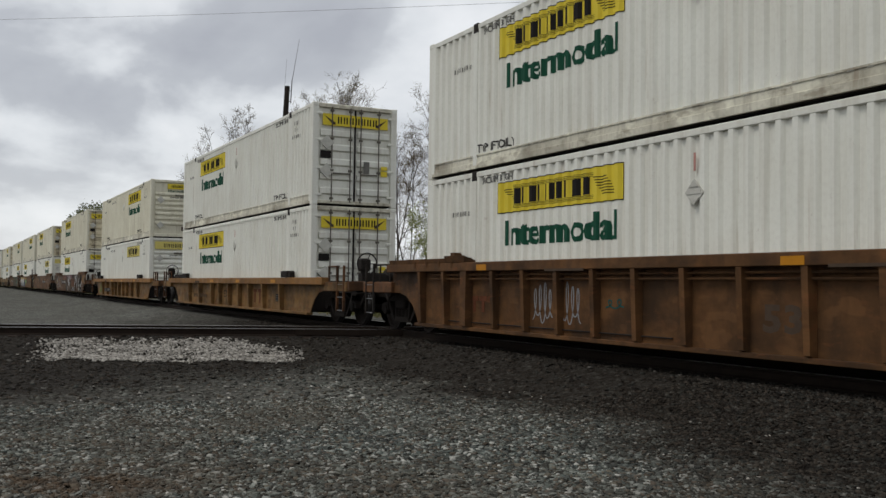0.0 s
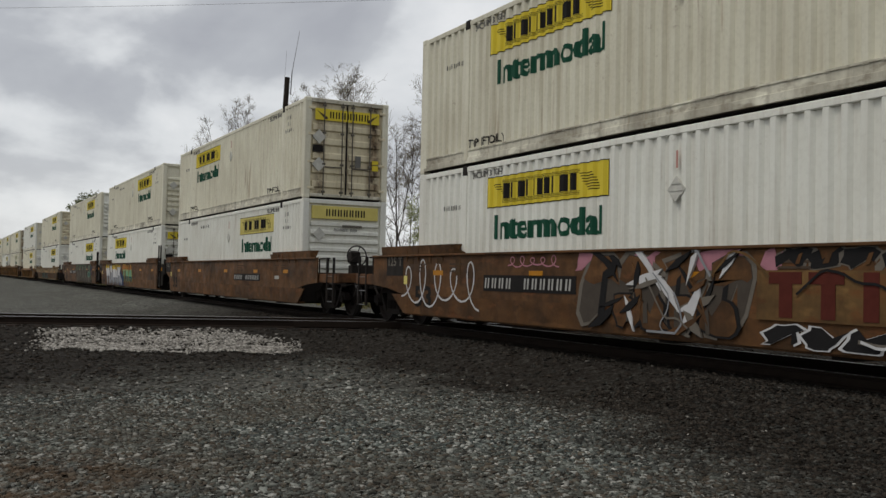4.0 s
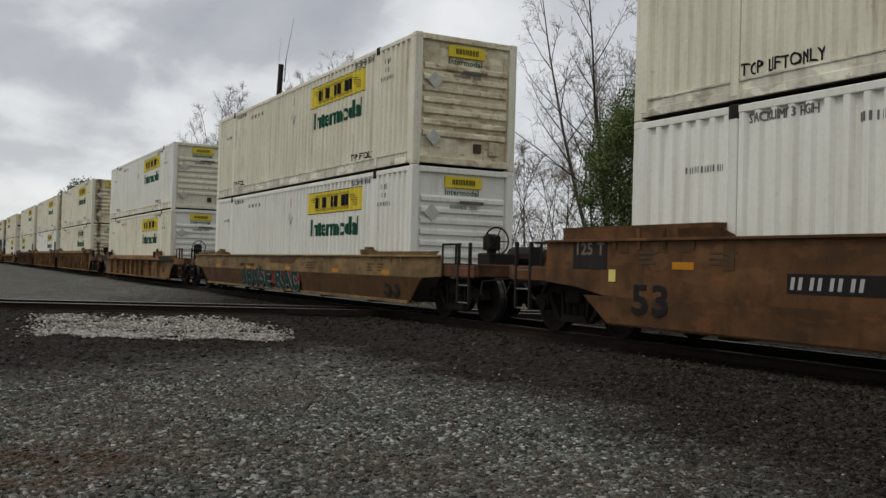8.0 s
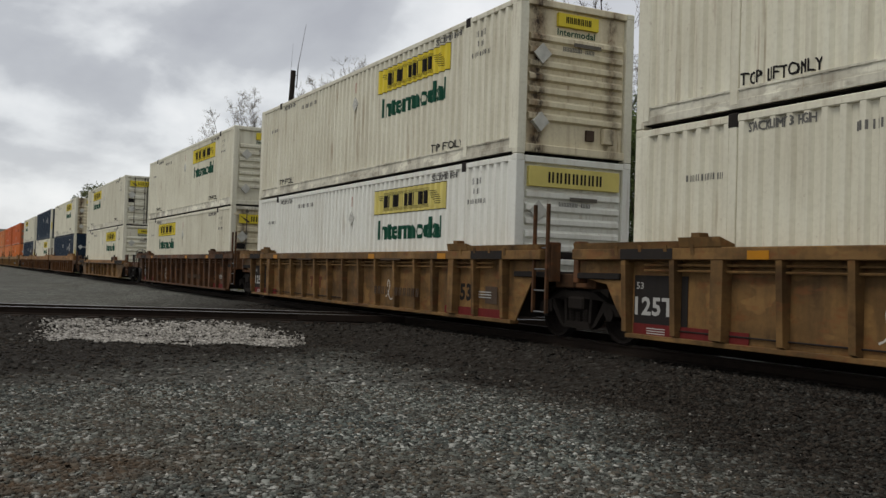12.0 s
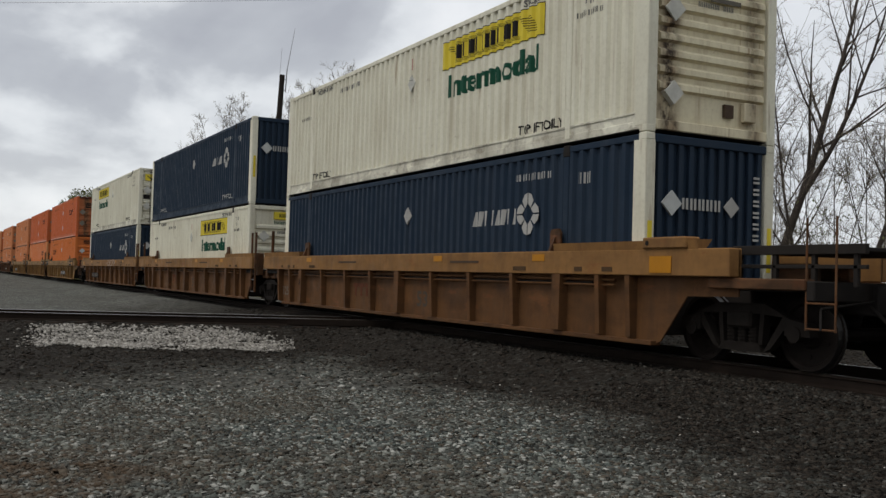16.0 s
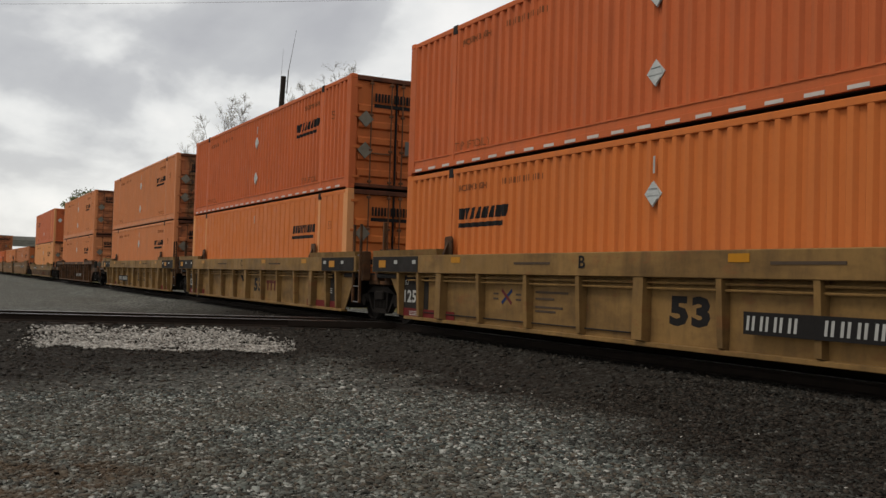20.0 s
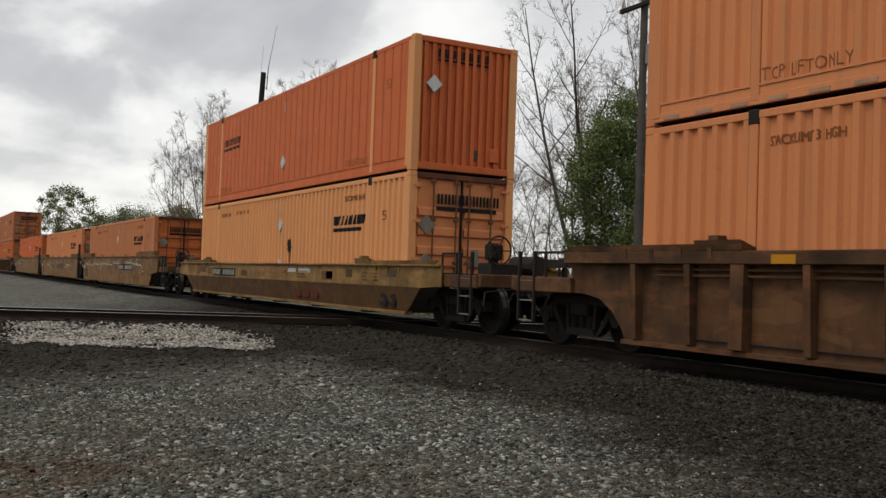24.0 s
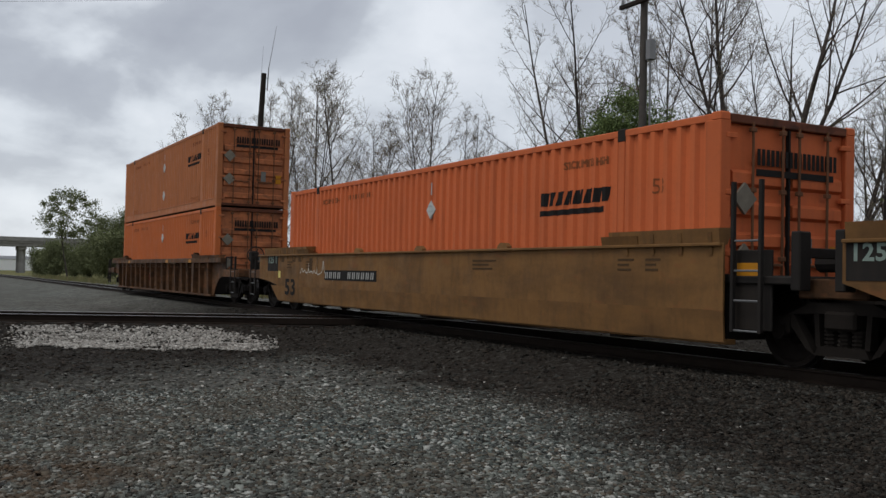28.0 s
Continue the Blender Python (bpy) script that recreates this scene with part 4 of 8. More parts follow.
def build_trees():
    proto = [bare_tree(31, 16.5, 0.14, 1, 15, 0.22, 0.46, 1.15, 4200, thick=1.3), bare_tree(32, 15.0, 0.10, 2, 10, 0.25, 0.40, 1.1, 3800, 0.02, thick=1.3),
             bare_tree(33, 17.0, 0.25, 1, 13, 0.38, 0.34, 0.8, 1500, 0.02, 0.0, 0.45), bare_tree(34, 14.0, 0.085, 3, 9, 0.18, 0.42, 1.1, 4600, thick=1.35),
             bare_tree(38, 15.5, 0.21, 1, 11, 0.34, 0.46, 0.85, 1600, 0.24, 0.0, 0.42), bare_tree(36, 12.5, 0.11, 1, 13, 0.26, 0.50, 1.1, 3600, 0.03, 0.0, 0.4, thick=1.3), bare_tree(37, 9.0, 0.05, 4, 6, 0.12, 0.44, 0.9, 1800, thick=1.3),
             bare_tree(39, 15.0, 0.13, 3, 11, 0.28, 0.42, 0.95, 3600, 0.20, 0.0, 0.0, 1.1, 1.1)]
    tall = [max(max(v.co.z for v in q.data.vertices) for q in p.children) for p in proto]
    # azimuth, distance beyond the track's line, prototype, turn, height of the top above the horizon in degrees
    spots = [(166.2, 21, 6, 140, 7.2), (165.4, 24, 3, 10, 8.6), (164.3, 22, 3, 200, 9.2),
             (163.3, 26, 3, 250, 10.0), (162.2, 23, 1, 330, 10.6), (161.2, 26, 0, 60, 11.4), (160.0, 24, 3, 120, 12.0), (158.8, 27, 5, 15, 12.5),
             (157.2, 25, 0, 280, 12.4), (155.3, 28, 5, 0, 9.6), (152.4, 27, 5, 90, 12.9), (150.4, 28, 1, 40, 10.3), (154.2, 26, 6, 60, 8.6),
             (141.9, 28, 7, 228, 18.6), (143.0, 30, 3, 100, 13.5), (137.3, 27, 1, 50, 19.0), (138.4, 29, 5, 150, 17.5),
             (135.45, 26, 2, 330, 20.5), (134.05, 26, 4, 48, 20.0), (131.6, 27, 0, 200, 15.0), (129.3, 28, 4, 35, 13.0), (126.9, 28, 5, 20, 12.5),
             (124.2, 28, 4, 10, 15.0), (121.0, 29, 0, 50, 16.0), (117.5, 27, 2, 130, 16.0), (113.0, 29, 4, 210, 16.0),
             (149.0, 31, 6, 70, 7.6), (147.2, 33, 6, 200, 7.9), (145.4, 31, 6, 300, 8.3), (144.2, 31, 6, 250, 8.0),
             (133.2, 32, 6, 20, 8.6), (130.4, 31, 6, 220, 9.0), (128.0, 32, 6, 60, 9.4), (125.2, 31, 6, 90, 9.2)]
    used = set()
    for az, y, k, turn, top in spots:
        x, y = row_spot(az, y)
        size = (math.hypot(x, y) * math.tan(radians(top)) + 1.53) / tall[k]
        m = pose(x, y, ground_z(x, y), 0, 0, turn)
        if k not in used:
            used.add(k)
            proto[k].matrix_basis = m
            proto[k].scale = (size, size, size)
        else:
            o = copy_thing(proto[k], m)
            o.scale = (size, size, size)
    x, y = polar(140.45, 36.0)
    crowned_tree(51, 8.2, 2.0, 3.8, M["leaf"], 90000, (0.03, 0.062), 130, 0.15, "young tree in fresh green leaf behind the railway", 4, 0.4).matrix_world = pose(x, y, GROUND)
    x, y = row_spot(152.3, 25.5)
    leafy_tree(54, 7.0, 1.35, M["light_leaf"], 15000, (0.035, 0.065), "slender young tree in pale yellow-green leaf", 5, 0.08).matrix_world = pose(x, y, GROUND)
    x, y = polar(172.3, 150)
    crowned_tree(55, 12.6, 4.1, 3.5, M["far_leaf"], 7500, (0.09, 0.18), 58, 0.10, "tall far tree with a round open crown of small leaves", 1, 0.6).matrix_world = pose(x, y, GROUND)
    # far clumps in dull leaf by the overpass
    a = leafy_tree(52, 13.0, 5.2, M["far_leaf"], 15000, (0.10, 0.20), "broad far tree with thin dull green leaves", 3, 0.45)
    b = leafy_tree(53, 9.5, 5.0, M["far_leaf"], 19000, (0.12, 0.24), "dense far shrub trees in dull green leaf", 7, 0.02)
    first = {0: True, 1: True}
    for az, dist, k, size in ((170.3, 176, 0, 0.9), (171.9, 172, 1, 0.5), (171.2, 168, 1, 0.55), (170.2, 165, 1, 0.8), (169.2, 172, 0, 1.0), (169.0, 176, 1, 0.7), (168.0, 168, 0, 0.92), (166.9, 162, 0, 1.0), (167.3, 158, 1, 0.66),
                              (172.9, 176, 1, 0.62), (165.6, 160, 1, 0.62), (163.5, 160, 1, 0.6), (173.6, 185, 1, 0.5)):
        x, y = polar(az, dist)
        m = pose(x, y, GROUND, 0, 0, dist * 7 % 360)
        o = (a, b)[k]
        if first[k]:
            first[k] = False
            o.matrix_basis = m
        else:
            o = copy_thing(o, m)
        o.scale = (size, size, size)
    # undergrowth below the bare trees
    for seed, az0, az1, y0 in ((61, 127, 137, 27.5), (62, 141, 149, 26), (63, 149, 158, 27), (64, 157, 167, 28)):
        rng = np.random.default_rng(seed)
        wood, spots = [], []
        for i in range(120):
            az = rng.uniform(az0, az1)
            x, y = row_spot(az, y0 + rng.uniform(-1.5, 2.5))
            j = limb(rng, wood, Vector((x, y, GROUND - 0.1)), Vector((rng.normal(0, 0.3), rng.normal(0, 0.3), 1)).normalized(), rng.uniform(1.6, 5.2), 0.022, 5, 0.12, 0.02, 3)
            for k in range(5):
                g = rng.integers(1, 6)
                w = limb(rng, wood, j[g][0], (j[g][1] + Vector(rng.normal(0, 0.7, 3))).normalized(), rng.uniform(0.4, 1.3), 0.010, 3, 0.15, 0.03, 3)
                spots += [w[2][0] + Vector(rng.normal(0, 0.12, 3)) for _ in range(5)]
        t = thing("thicket", "low tangle of bare brush with a few new leaves", "shrub", kind="stuff")
        part("stems", tubes("stems", wood, M["twig"]), None, t)
        part("leaves", leaves_mesh("leaves", spots, (0.03, 0.07), M["far_leaf"], rng), None, t)


def build_weeds():
    rng = np.random.default_rng(70)
    sp = []
    for cx, cy, rx, ry, n, hh in ((-60, 19.5, 40, 1.6, 5200, 0.45), (-130, 18.5, 40, 2.5, 3000, 0.5)):
        for i in range(n):
            x, y = cx + rng.normal(0, rx * 0.5), cy + rng.normal(0, ry * 0.5)
            sp.append((x, y, ground_z(x, y), hh * rng.uniform(0.4, 1.2)))
    sp = np.array(sp)
    n = len(sp)
    a = rng.uniform(0, math.tau, n)
    w = 0.03
    ln = rng.normal(0, 0.12, (n, 2))
    z0 = np.zeros(n)
    dx, dy = np.cos(a) * w, np.sin(a) * w
    v = np.stack([np.stack([sp[:, 0] - dx, sp[:, 1] - dy, sp[:, 2] - 0.03], 1), np.stack([sp[:, 0] + dx, sp[:, 1] + dy, sp[:, 2] - 0.03], 1),
                  np.stack([sp[:, 0] + ln[:, 0], sp[:, 1] + ln[:, 1], sp[:, 2] + sp[:, 3]], 1)], 1).reshape(-1, 3)
    ob = new("grass", fast_mesh("grass", v, np.arange(3 * n).reshape(n, 3), M["weed"]))
    tagged(ob, "dry straw-coloured grass and weeds beside the track", "grass", kind="stuff")


# ---- poles, overpass, distance ----
def build_mast():
    x, y = polar(162.45, 58)
    t = thing("radio_mast", "dark timber pole with two whip antennas on a steel bracket", "radio mast", m=pose(x, y, GROUND, -2.2, 0.7, 0))
    bm = bmesh.new()
    rod(bm, (0, 0, -0.4), (0.1, 0, 13.3), 0.22, 12, 0.15)
    part("pole", bm, M["dark_timber"], t)
    bm = bmesh.new()
    rod(bm, (0.12, 0.26, 12.3), (0.12, 0.26, 13.7), 0.035)
    for z in (12.4, 13.05):
        rod(bm, (0.1, 0, z), (0.12, 0.28, z), 0.025)
    part("bracket", bm, M["metal"], t)
    bm = bmesh.new()
    rod(bm, (0.12, 0.26, 13.6), (0.14, 0.56, 16.2), 0.022, 5, 0.010)
    part("whip_antenna", bm, M["metal"], t)
    bm = bmesh.new()
    rod(bm, (0.1, -0.16, 13.0), (0.1, -0.14, 14.9), 0.010, 5, 0.006)
    part("thin_antenna", bm, M["metal"], t)


def build_pole():
    x, y = polar(139.6, 31.5)
    t = thing("utility_pole", "weathered wooden utility pole with a crossarm and a conduit", "utility pole", m=pose(x, y, GROUND, 0, 0, -1))
    bm = bmesh.new()
    rod(bm, (0, 0, -0.4), (0, 0, 10.72), 0.15, 12, 0.115)
    part("pole", bm, M["timber"], t)
    bm = bmesh.new()
    bbox(bm, -1.0, 1.0, -0.24, -0.11, 10.42, 10.56)
    part("crossarm", bm, M["dark_timber"], t)
    for xx in (-0.9, 0.9):
        bm = bmesh.new()
        rod(bm, (xx, -0.17, 10.56), (xx, -0.17, 10.72), 0.05, 8, 0.035)
        part("insulator", bm, M["metal"], t)
    bm = bmesh.new()
    rod(bm, (0.34, 0.0, 4.0), (0.34, 0.0, 9.35), 0.035, 6)
    for z in (5.0, 7.0, 8.7):
        rod(bm, (0, 0, z), (0.34, 0, z), 0.018, 5)
    part("conduit", bm, M["metal"], t)
    bm = bmesh.new()
    bbox(bm, 0.24, 0.46, -0.12, 0.12, 8.55, 9.2)
    part("box", bm, M["metal"], t)


def build_wires():
    """One thin wire from the utility pole's crossarm, over the tracks, to the next pole."""
    x, y = polar(139.6, 31.5)
    dx, dy, span = -0.56, -0.83, 46.0
    bm = bmesh.new()
    pts = []
    for i in range(25):
        f = i / 24
        pts.append(Vector((x + 0.9 * (1 - 0.1 * f) + dx * span * f, y - 0.17 + dy * span * f, GROUND + 10.70 - 0.35 * 4 * f * (1 - f))))
    for p, q in zip(pts, pts[1:]):
        rod(bm, p, q, 0.0055, 5)
    line = new("power_line", mesh_of("power_line", bm, M["metal"]))
    tagged(line, "thin slack overhead wire from a wooden pole", "power line")
    pole = next(o for o in bpy.data.objects if o.name == "utility_pole")
    copy_thing(pole, pose(x + dx * span, y + dy * span, GROUND, 0, 0, -1))


def build_overpass():
    t = thing("overpass", "concrete road overpass on round-ended piers across the railway", "bridge", kind="structure")
    bm = bmesh.new()
    bbox(bm, -291, -280, -160, 62, 7.4, 8.0, 0.05)
    part("deck", bm, M["concrete"], t)
    for x in (-291.2, -279.9):
        bm = bmesh.new()
        bbox(bm, x - 0.15, x + 0.25, -160, 62, 8.0, 9.1, 0.04)
        part("parapet", bm, M["concrete"], t)
    for x in (-289, -286, -283, -280.6):
        bm = bmesh.new()
        bbox(bm, x - 0.3, x + 0.3, -160, 62, 6.6, 7.4, 0.04)
        part("girder", bm, M["concrete"], t)
    for y in (-86, -58, -30, -2, 26.5, 52):
        bm = bmesh.new()
        bbox(bm, -290, -281, y - 1.0, y + 1.0, 5.7, 6.6, 0.06)
        part("pier_cap", bm, M["concrete"], t)
        bm = bmesh.new()
        for x in (-288.2, -285.5, -282.8):
            rod(bm, (x, y, -0.7), (x, y, 5.8), 0.95, 12)
        part("pier", bm, M["concrete"], t)
    bm = bmesh.new()
    prism(bm, [(62, 8.0), (62, -0.6), (150, -0.6), (110, 8.0)], -296, -276, "x")
    part("embankment", bm, M["ground"], t, "grassed earth ramp of the overpass")


def build_distance():
    rng = np.random.default_rng(80)
    spots = []
    for i in range(9000):
        a = rng.uniform(60, 300)
        d = rng.uniform(560, 640)
        if 150 < a < 179.5 and rng.uniform() < 0.65:
            continue
        x, y = polar(a, d)
        spots.append(Vector((x, y, GROUND + abs(rng.normal(0, 1)) * 4.2 * (0.6 + 0.6 * noise.noise((a * 0.3, 0, 0))))))
    ob = new("far_woods", leaves_mesh("far_woods", spots, (1.2, 2.8), M["far_leaf"], rng))
    tagged(ob, "hazy line of far woods on the horizon", "woods", kind="stuff")
    for az, d, w, hh in ((175.4, 470, 26, 5), (174.2, 500, 40, 4)):
        x, y = polar(az, d)
        t = thing("far_shed", "pale low industrial shed far beyond the overpass", "building", m=pose(x, y, GROUND))
        bm = bmesh.new()
        bbox(bm, -6, 6, -w / 2, w / 2, 0, hh, 0.1)
        part("wall", bm, M["far_white"], t)
        bm = bmesh.new()
        prism(bm, [(-6.4, hh), (6.4, hh), (0, hh + 1.4)], -w / 2 - 0.3, w / 2 + 0.3)
        part("roof", bm, M["metal"], t)


build_trees()
build_weeds()
build_mast()
build_pole()
build_wires()
build_overpass()
build_distance()


# ---- containers ----
CL, CW, CH = 16.15, 2.59, 2.9            # a 53 foot container
PITCH = CL / 60
FACE = 1.282                             # outer face of the side corrugation


def inset(x, style):
    """Depth of the side corrugation behind its ridges at x."""
    if style == "groove":
        p = CL / 38
        f = abs((x / p + 0.5) % 1.0 - 0.5)
        return 0.022 * min(1, max(0, (f - 0.42) / 0.04))
    f = abs((x / PITCH + 0.5) % 1.0 - 0.5)
    return 0.050 * min(1, max(0, (f - 0.16) / 0.17))


def folds(x0, x1, style):
    """The fold lines between x0 and x1."""
    p, marks = (CL / 38, (0.42, 0.46)) if style == "groove" else (PITCH, (0.16, 0.33))
    xs = {round(x0, 5), round(x1, 5)}
    for k in range(int(x0 / p) - 2, int(x1 / p) + 3):
        for m in marks:
            for s in (-1, 1):
                x = (k + s * m) * p
                if x0 + 1e-3 < x < x1 - 1e-3:
                    xs.add(round(x, 5))
    return sorted(xs)


def strip(bm, x0, x1, z0, z1, style, off=0.0, slant=0.0):
    """A sheet that follows the corrugation, off metres before it."""
    xs = folds(x0, x1, style)
    lo = [bm.verts.new((x, -(FACE - inset(x, style)) - off, z0)) for x in xs]
    hi = [bm.verts.new((x + slant, -(FACE - inset(x + slant, style)) - off, z1)) for x in xs]
    for i in range(len(xs) - 1):
        bm.faces.new((lo[i], lo[i + 1], hi[i + 1], hi[i]))


def draped_word(key, text, width, height, mat, x, z, bold, style, off):
    """Letters painted over the corrugation, made heavy by a few passes side by side."""
    k = ("draped", key, mat.name, style, round(x, 3), round(z, 3))
    if k not in KEPT:
        bm = bmesh.new()
        for n in range(6 if bold > 0.015 else 3 if bold > 0.01 else 1):
            fresh = bmesh.new()
            fresh.from_mesh(word_mesh(key, text, width - 0.066, height, mat))
            for v in fresh.verts:
                v.co.x += x + (n // 2) * (0.034 if bold > 0.015 else 0.013)
                v.co.z += z + (n % 2) * (0.02 if bold > 0.015 else 0.008)
            xs = [v.co.x for v in fresh.verts]
            for c in folds(min(xs), max(xs), style)[1:-1]:
                bmesh.ops.bisect_plane(fresh, geom=fresh.verts[:] + fresh.edges[:] + fresh.faces[:], plane_co=(c, 0, 0), plane_no=(1, 0, 0))
            for v in fresh.verts:
                v.co.y = -(FACE - inset(v.co.x, style)) - off - 0.0007 * n
            me = bpy.data.meshes.new("pass")
            fresh.to_mesh(me)
            fresh.free()
            bm.from_mesh(me)
            bpy.data.meshes.remove(me)
        KEPT[k] = mesh_of("lettering", bm, mat)
    return KEPT[k]


def decal(bm, polys, style, off):
    """Painted shapes of (x, z) points, laid over the corrugation."""
    for pts in polys:
        bm.faces.new([bm.verts.new((x, 0, z)) for x, z in pts])
    xs = [v.co.x for v in bm.verts]
    for c in folds(min(xs), max(xs), style)[1:-1]:
        bmesh.ops.bisect_plane(bm, geom=bm.verts[:] + bm.edges[:] + bm.faces[:], plane_co=(c, 0, 0), plane_no=(1, 0, 0))
    for v in bm.verts:
        v.co.y = -(FACE - inset(v.co.x, style)) - off


def strokes(bm, x0, x1, z0, z1, widths, style, off, lean=0.0, gap=0.45, ink=0.3):
    """Plain upright strokes, two to a letter, in place of writing that is not spelled out."""
    total = sum(abs(w) for w in widths) + gap * (len(widths) - 1)
    k, x, polys = (x1 - x0) / total, x0, []
    for w, whole in ((abs(w), w < 0.5) for w in widths):
        for a, b in ((0.0, 1.0),) if whole else ((0.0, ink), (1 - ink, 1.0)):
            polys.append([(x + a * w * k, z0), (x + b * w * k, z0), (x + b * w * k + lean, z1), (x + a * w * k + lean, z1)])
        x += (w + gap) * k
    fresh = bmesh.new()
    decal(fresh, polys, style, off)
    me = bpy.data.meshes.new("strokes")
    fresh.to_mesh(me)
    fresh.free()
    bm.from_mesh(me)
    bpy.data.meshes.remove(me)


def both_sides(name, me, parent, label="", middle=0.0):
    """The same part on both sides; middle: the x about which a mark keeps its place."""
    a = part(name, me, None, parent, label)
    b = part(name, me, None, parent, label)
    b.rotation_euler, b.location = (0, 0, math.pi), (2 * middle, 0, 0)
    return a, b


def diamond(bm, x, z, r, y, t=0.012):
    prism(bm, [(x - r, z), (x, z - r), (x + r, z), (x, z + r)], y - t, y)
    for sgn in (1, -1):
        prism(bm, [(x - 0.52 * r, z + sgn * 0.40 * r), (x + 0.52 * r, z + sgn * 0.40 * r), (x + 0.06 * r, z + sgn * 0.88 * r), (x - 0.06 * r, z + sgn * 0.88 * r)], y - t - 0.014, y - t + 0.002)
    prism(bm, [(x - 0.78 * r, z - 0.12 * r), (x + 0.78 * r, z - 0.12 * r), (x + 0.66 * r, z + 0.26 * r), (x - 0.66 * r, z + 0.26 * r)], y - t - 0.008, y - t + 0.002)


JB = (-0.6, -0.22, -0.9, -0.22, 1.1, 1.1, -0.95, -0.55)
SN = (-0.95, -0.9, 1.15, 1.1, -0.75, -0.32, -1.0, -0.75, -0.95)     # a letter below nought is one broad bar


def container(kind, way, body, end, sign="yellow", stripe=False, style="fold", text=True, label="", post=None, small=True):
    """A 53 foot container, doors at its +x end; way 'N' turns its closed nose to the front."""
    mb, me_, st = M[body], M[end], style
    root = thing("container", label, "shipping container", group="containers on the train")
    post = M[post] if post else mb
    # shell
    both_sides("side_panel", kept(("side_panel", st), lambda bm: strip(bm, -CL / 2 + 0.16, CL / 2 - 0.16, 0.28, CH - 0.1, st), mb), root)
    part("roof", kept("roof", lambda bm: (box(bm, -CL / 2 + 0.05, CL / 2 - 0.05, -1.25, 1.25, CH - 0.06, CH - 0.035),
                                          [box(bm, x - 0.05, x + 0.05, -1.2, 1.2, CH - 0.035, CH - 0.02) for x in np.arange(-7.6, 7.7, 0.8)]), mb), None, root)
    part("floor", kept("floor", lambda bm: box(bm, -CL / 2 + 0.05, CL / 2 - 0.05, -1.24, 1.24, 0.04, 0.14), M["soot"]), None, root)
    both_sides("top_rail", kept("top_rail", lambda bm: bbox(bm, -CL / 2 + 0.16, CL / 2 - 0.16, -1.288, -1.21, CH - 0.12, CH - 0.015), mb), root)
    both_sides("bottom_rail", kept("bottom_rail", lambda bm: prism(bm, [(-1.288, 0.055), (-1.288, 0.165), (-1.272, 0.172), (-1.272, 0.285), (-1.287, 0.29), (-1.287, 0.315), (-1.2, 0.315), (-1.2, 0.055)],
                                                              -CL / 2 + 0.16, CL / 2 - 0.16, "x"), M["dirty_rail"] if kind == "JB" else mb), root)
    for x in (-CL / 2 + 0.09, CL / 2 - 0.09):
        both_sides("corner_post", kept(("corner_post", round(x, 2)), lambda bm: bbox(bm, x - (0.085 if x < 0 else 0.2), x + (0.2 if x < 0 else 0.085), -1.295, -1.11, 0.1, CH - 0.1), post), root)
        for z in (0.06, CH - 0.055):
            both_sides("corner_casting", kept(("corner_casting", round(x, 2), z), lambda bm: bbox(bm, x - 0.089, x + 0.089, -1.298, -1.12, z - 0.058, z + 0.058, 0.015), post), root)
    for x in (-6.06, 6.06):
        both_sides("lift_post", kept(("lift_post", x), lambda bm: bbox(bm, x - 0.075, x + 0.075, -1.291, -1.2, 0.1, CH - 0.02, 0.01), mb if kind == "UM" else post), root)
        both_sides("lift_casting", kept(("lift_casting", x), lambda bm: bbox(bm, x - 0.09, x + 0.09, -1.299, -1.13, CH - 0.19, CH + 0.0045, 0.015), M["soot"]), root, "dark steel lifting casting")
    # nose end, at -x
    def nose(bm):
        box(bm, -CL / 2 + 0.085, -CL / 2 + 0.11, -1.12, 1.12, 0.12, CH - 0.1)
    part("nose_panel", kept("nose_panel", nose, me_), None, root)
    part("nose_header", kept("nose_header", lambda bm: bbox(bm, -CL / 2 + 0.0, -CL / 2 + 0.09, -1.12, 1.12, CH - 0.14, CH - 0.012), me_), None, root)
    part("nose_sill", kept("nose_sill", lambda bm: bbox(bm, -CL / 2 + 0.0, -CL / 2 + 0.09, -1.12, 1.12, 0.05, 0.2), me_), None, root)
    if kind != "UM" and style != "groove":
        for i in range(7):
            z = 0.72 + i * 0.245
            part("nose_rib", kept(("nose_rib", i), lambda bm: prism(bm, [(-CL / 2 + 0.088, z - 0.085), (-CL / 2 + 0.014, z - 0.05), (-CL / 2 + 0.014, z + 0.03), (-CL / 2 + 0.088, z + 0.08)], -1.05, 1.05), me_), None, root)
    else:
        for i in range(11):
            y = -1.0 + i * 0.2
            part("nose_rib", kept(("nose_upright", i), lambda bm: bbox(bm, -CL / 2 + 0.02, -CL / 2 + 0.088, y - 0.045, y + 0.045, 0.2, CH - 0.14, 0.008), me_), None, root)
    # doors at +x
    E_ = CL / 2
    edge, rods = (M["scorched_orange"], M["rusty_rod"]) if kind == "SN" else (M["dirty_rail"] if kind == "JB" else me_, M["galv"])
    part("door_header", kept("door_header", lambda bm: bbox(bm, E_ - 0.09, E_, -1.12, 1.12, CH - 0.13, CH - 0.012), edge), None, root)
    part("door_sill", kept("door_sill", lambda bm: bbox(bm, E_ - 0.09, E_, -1.12, 1.12, 0.05, 0.14), edge), None, root)
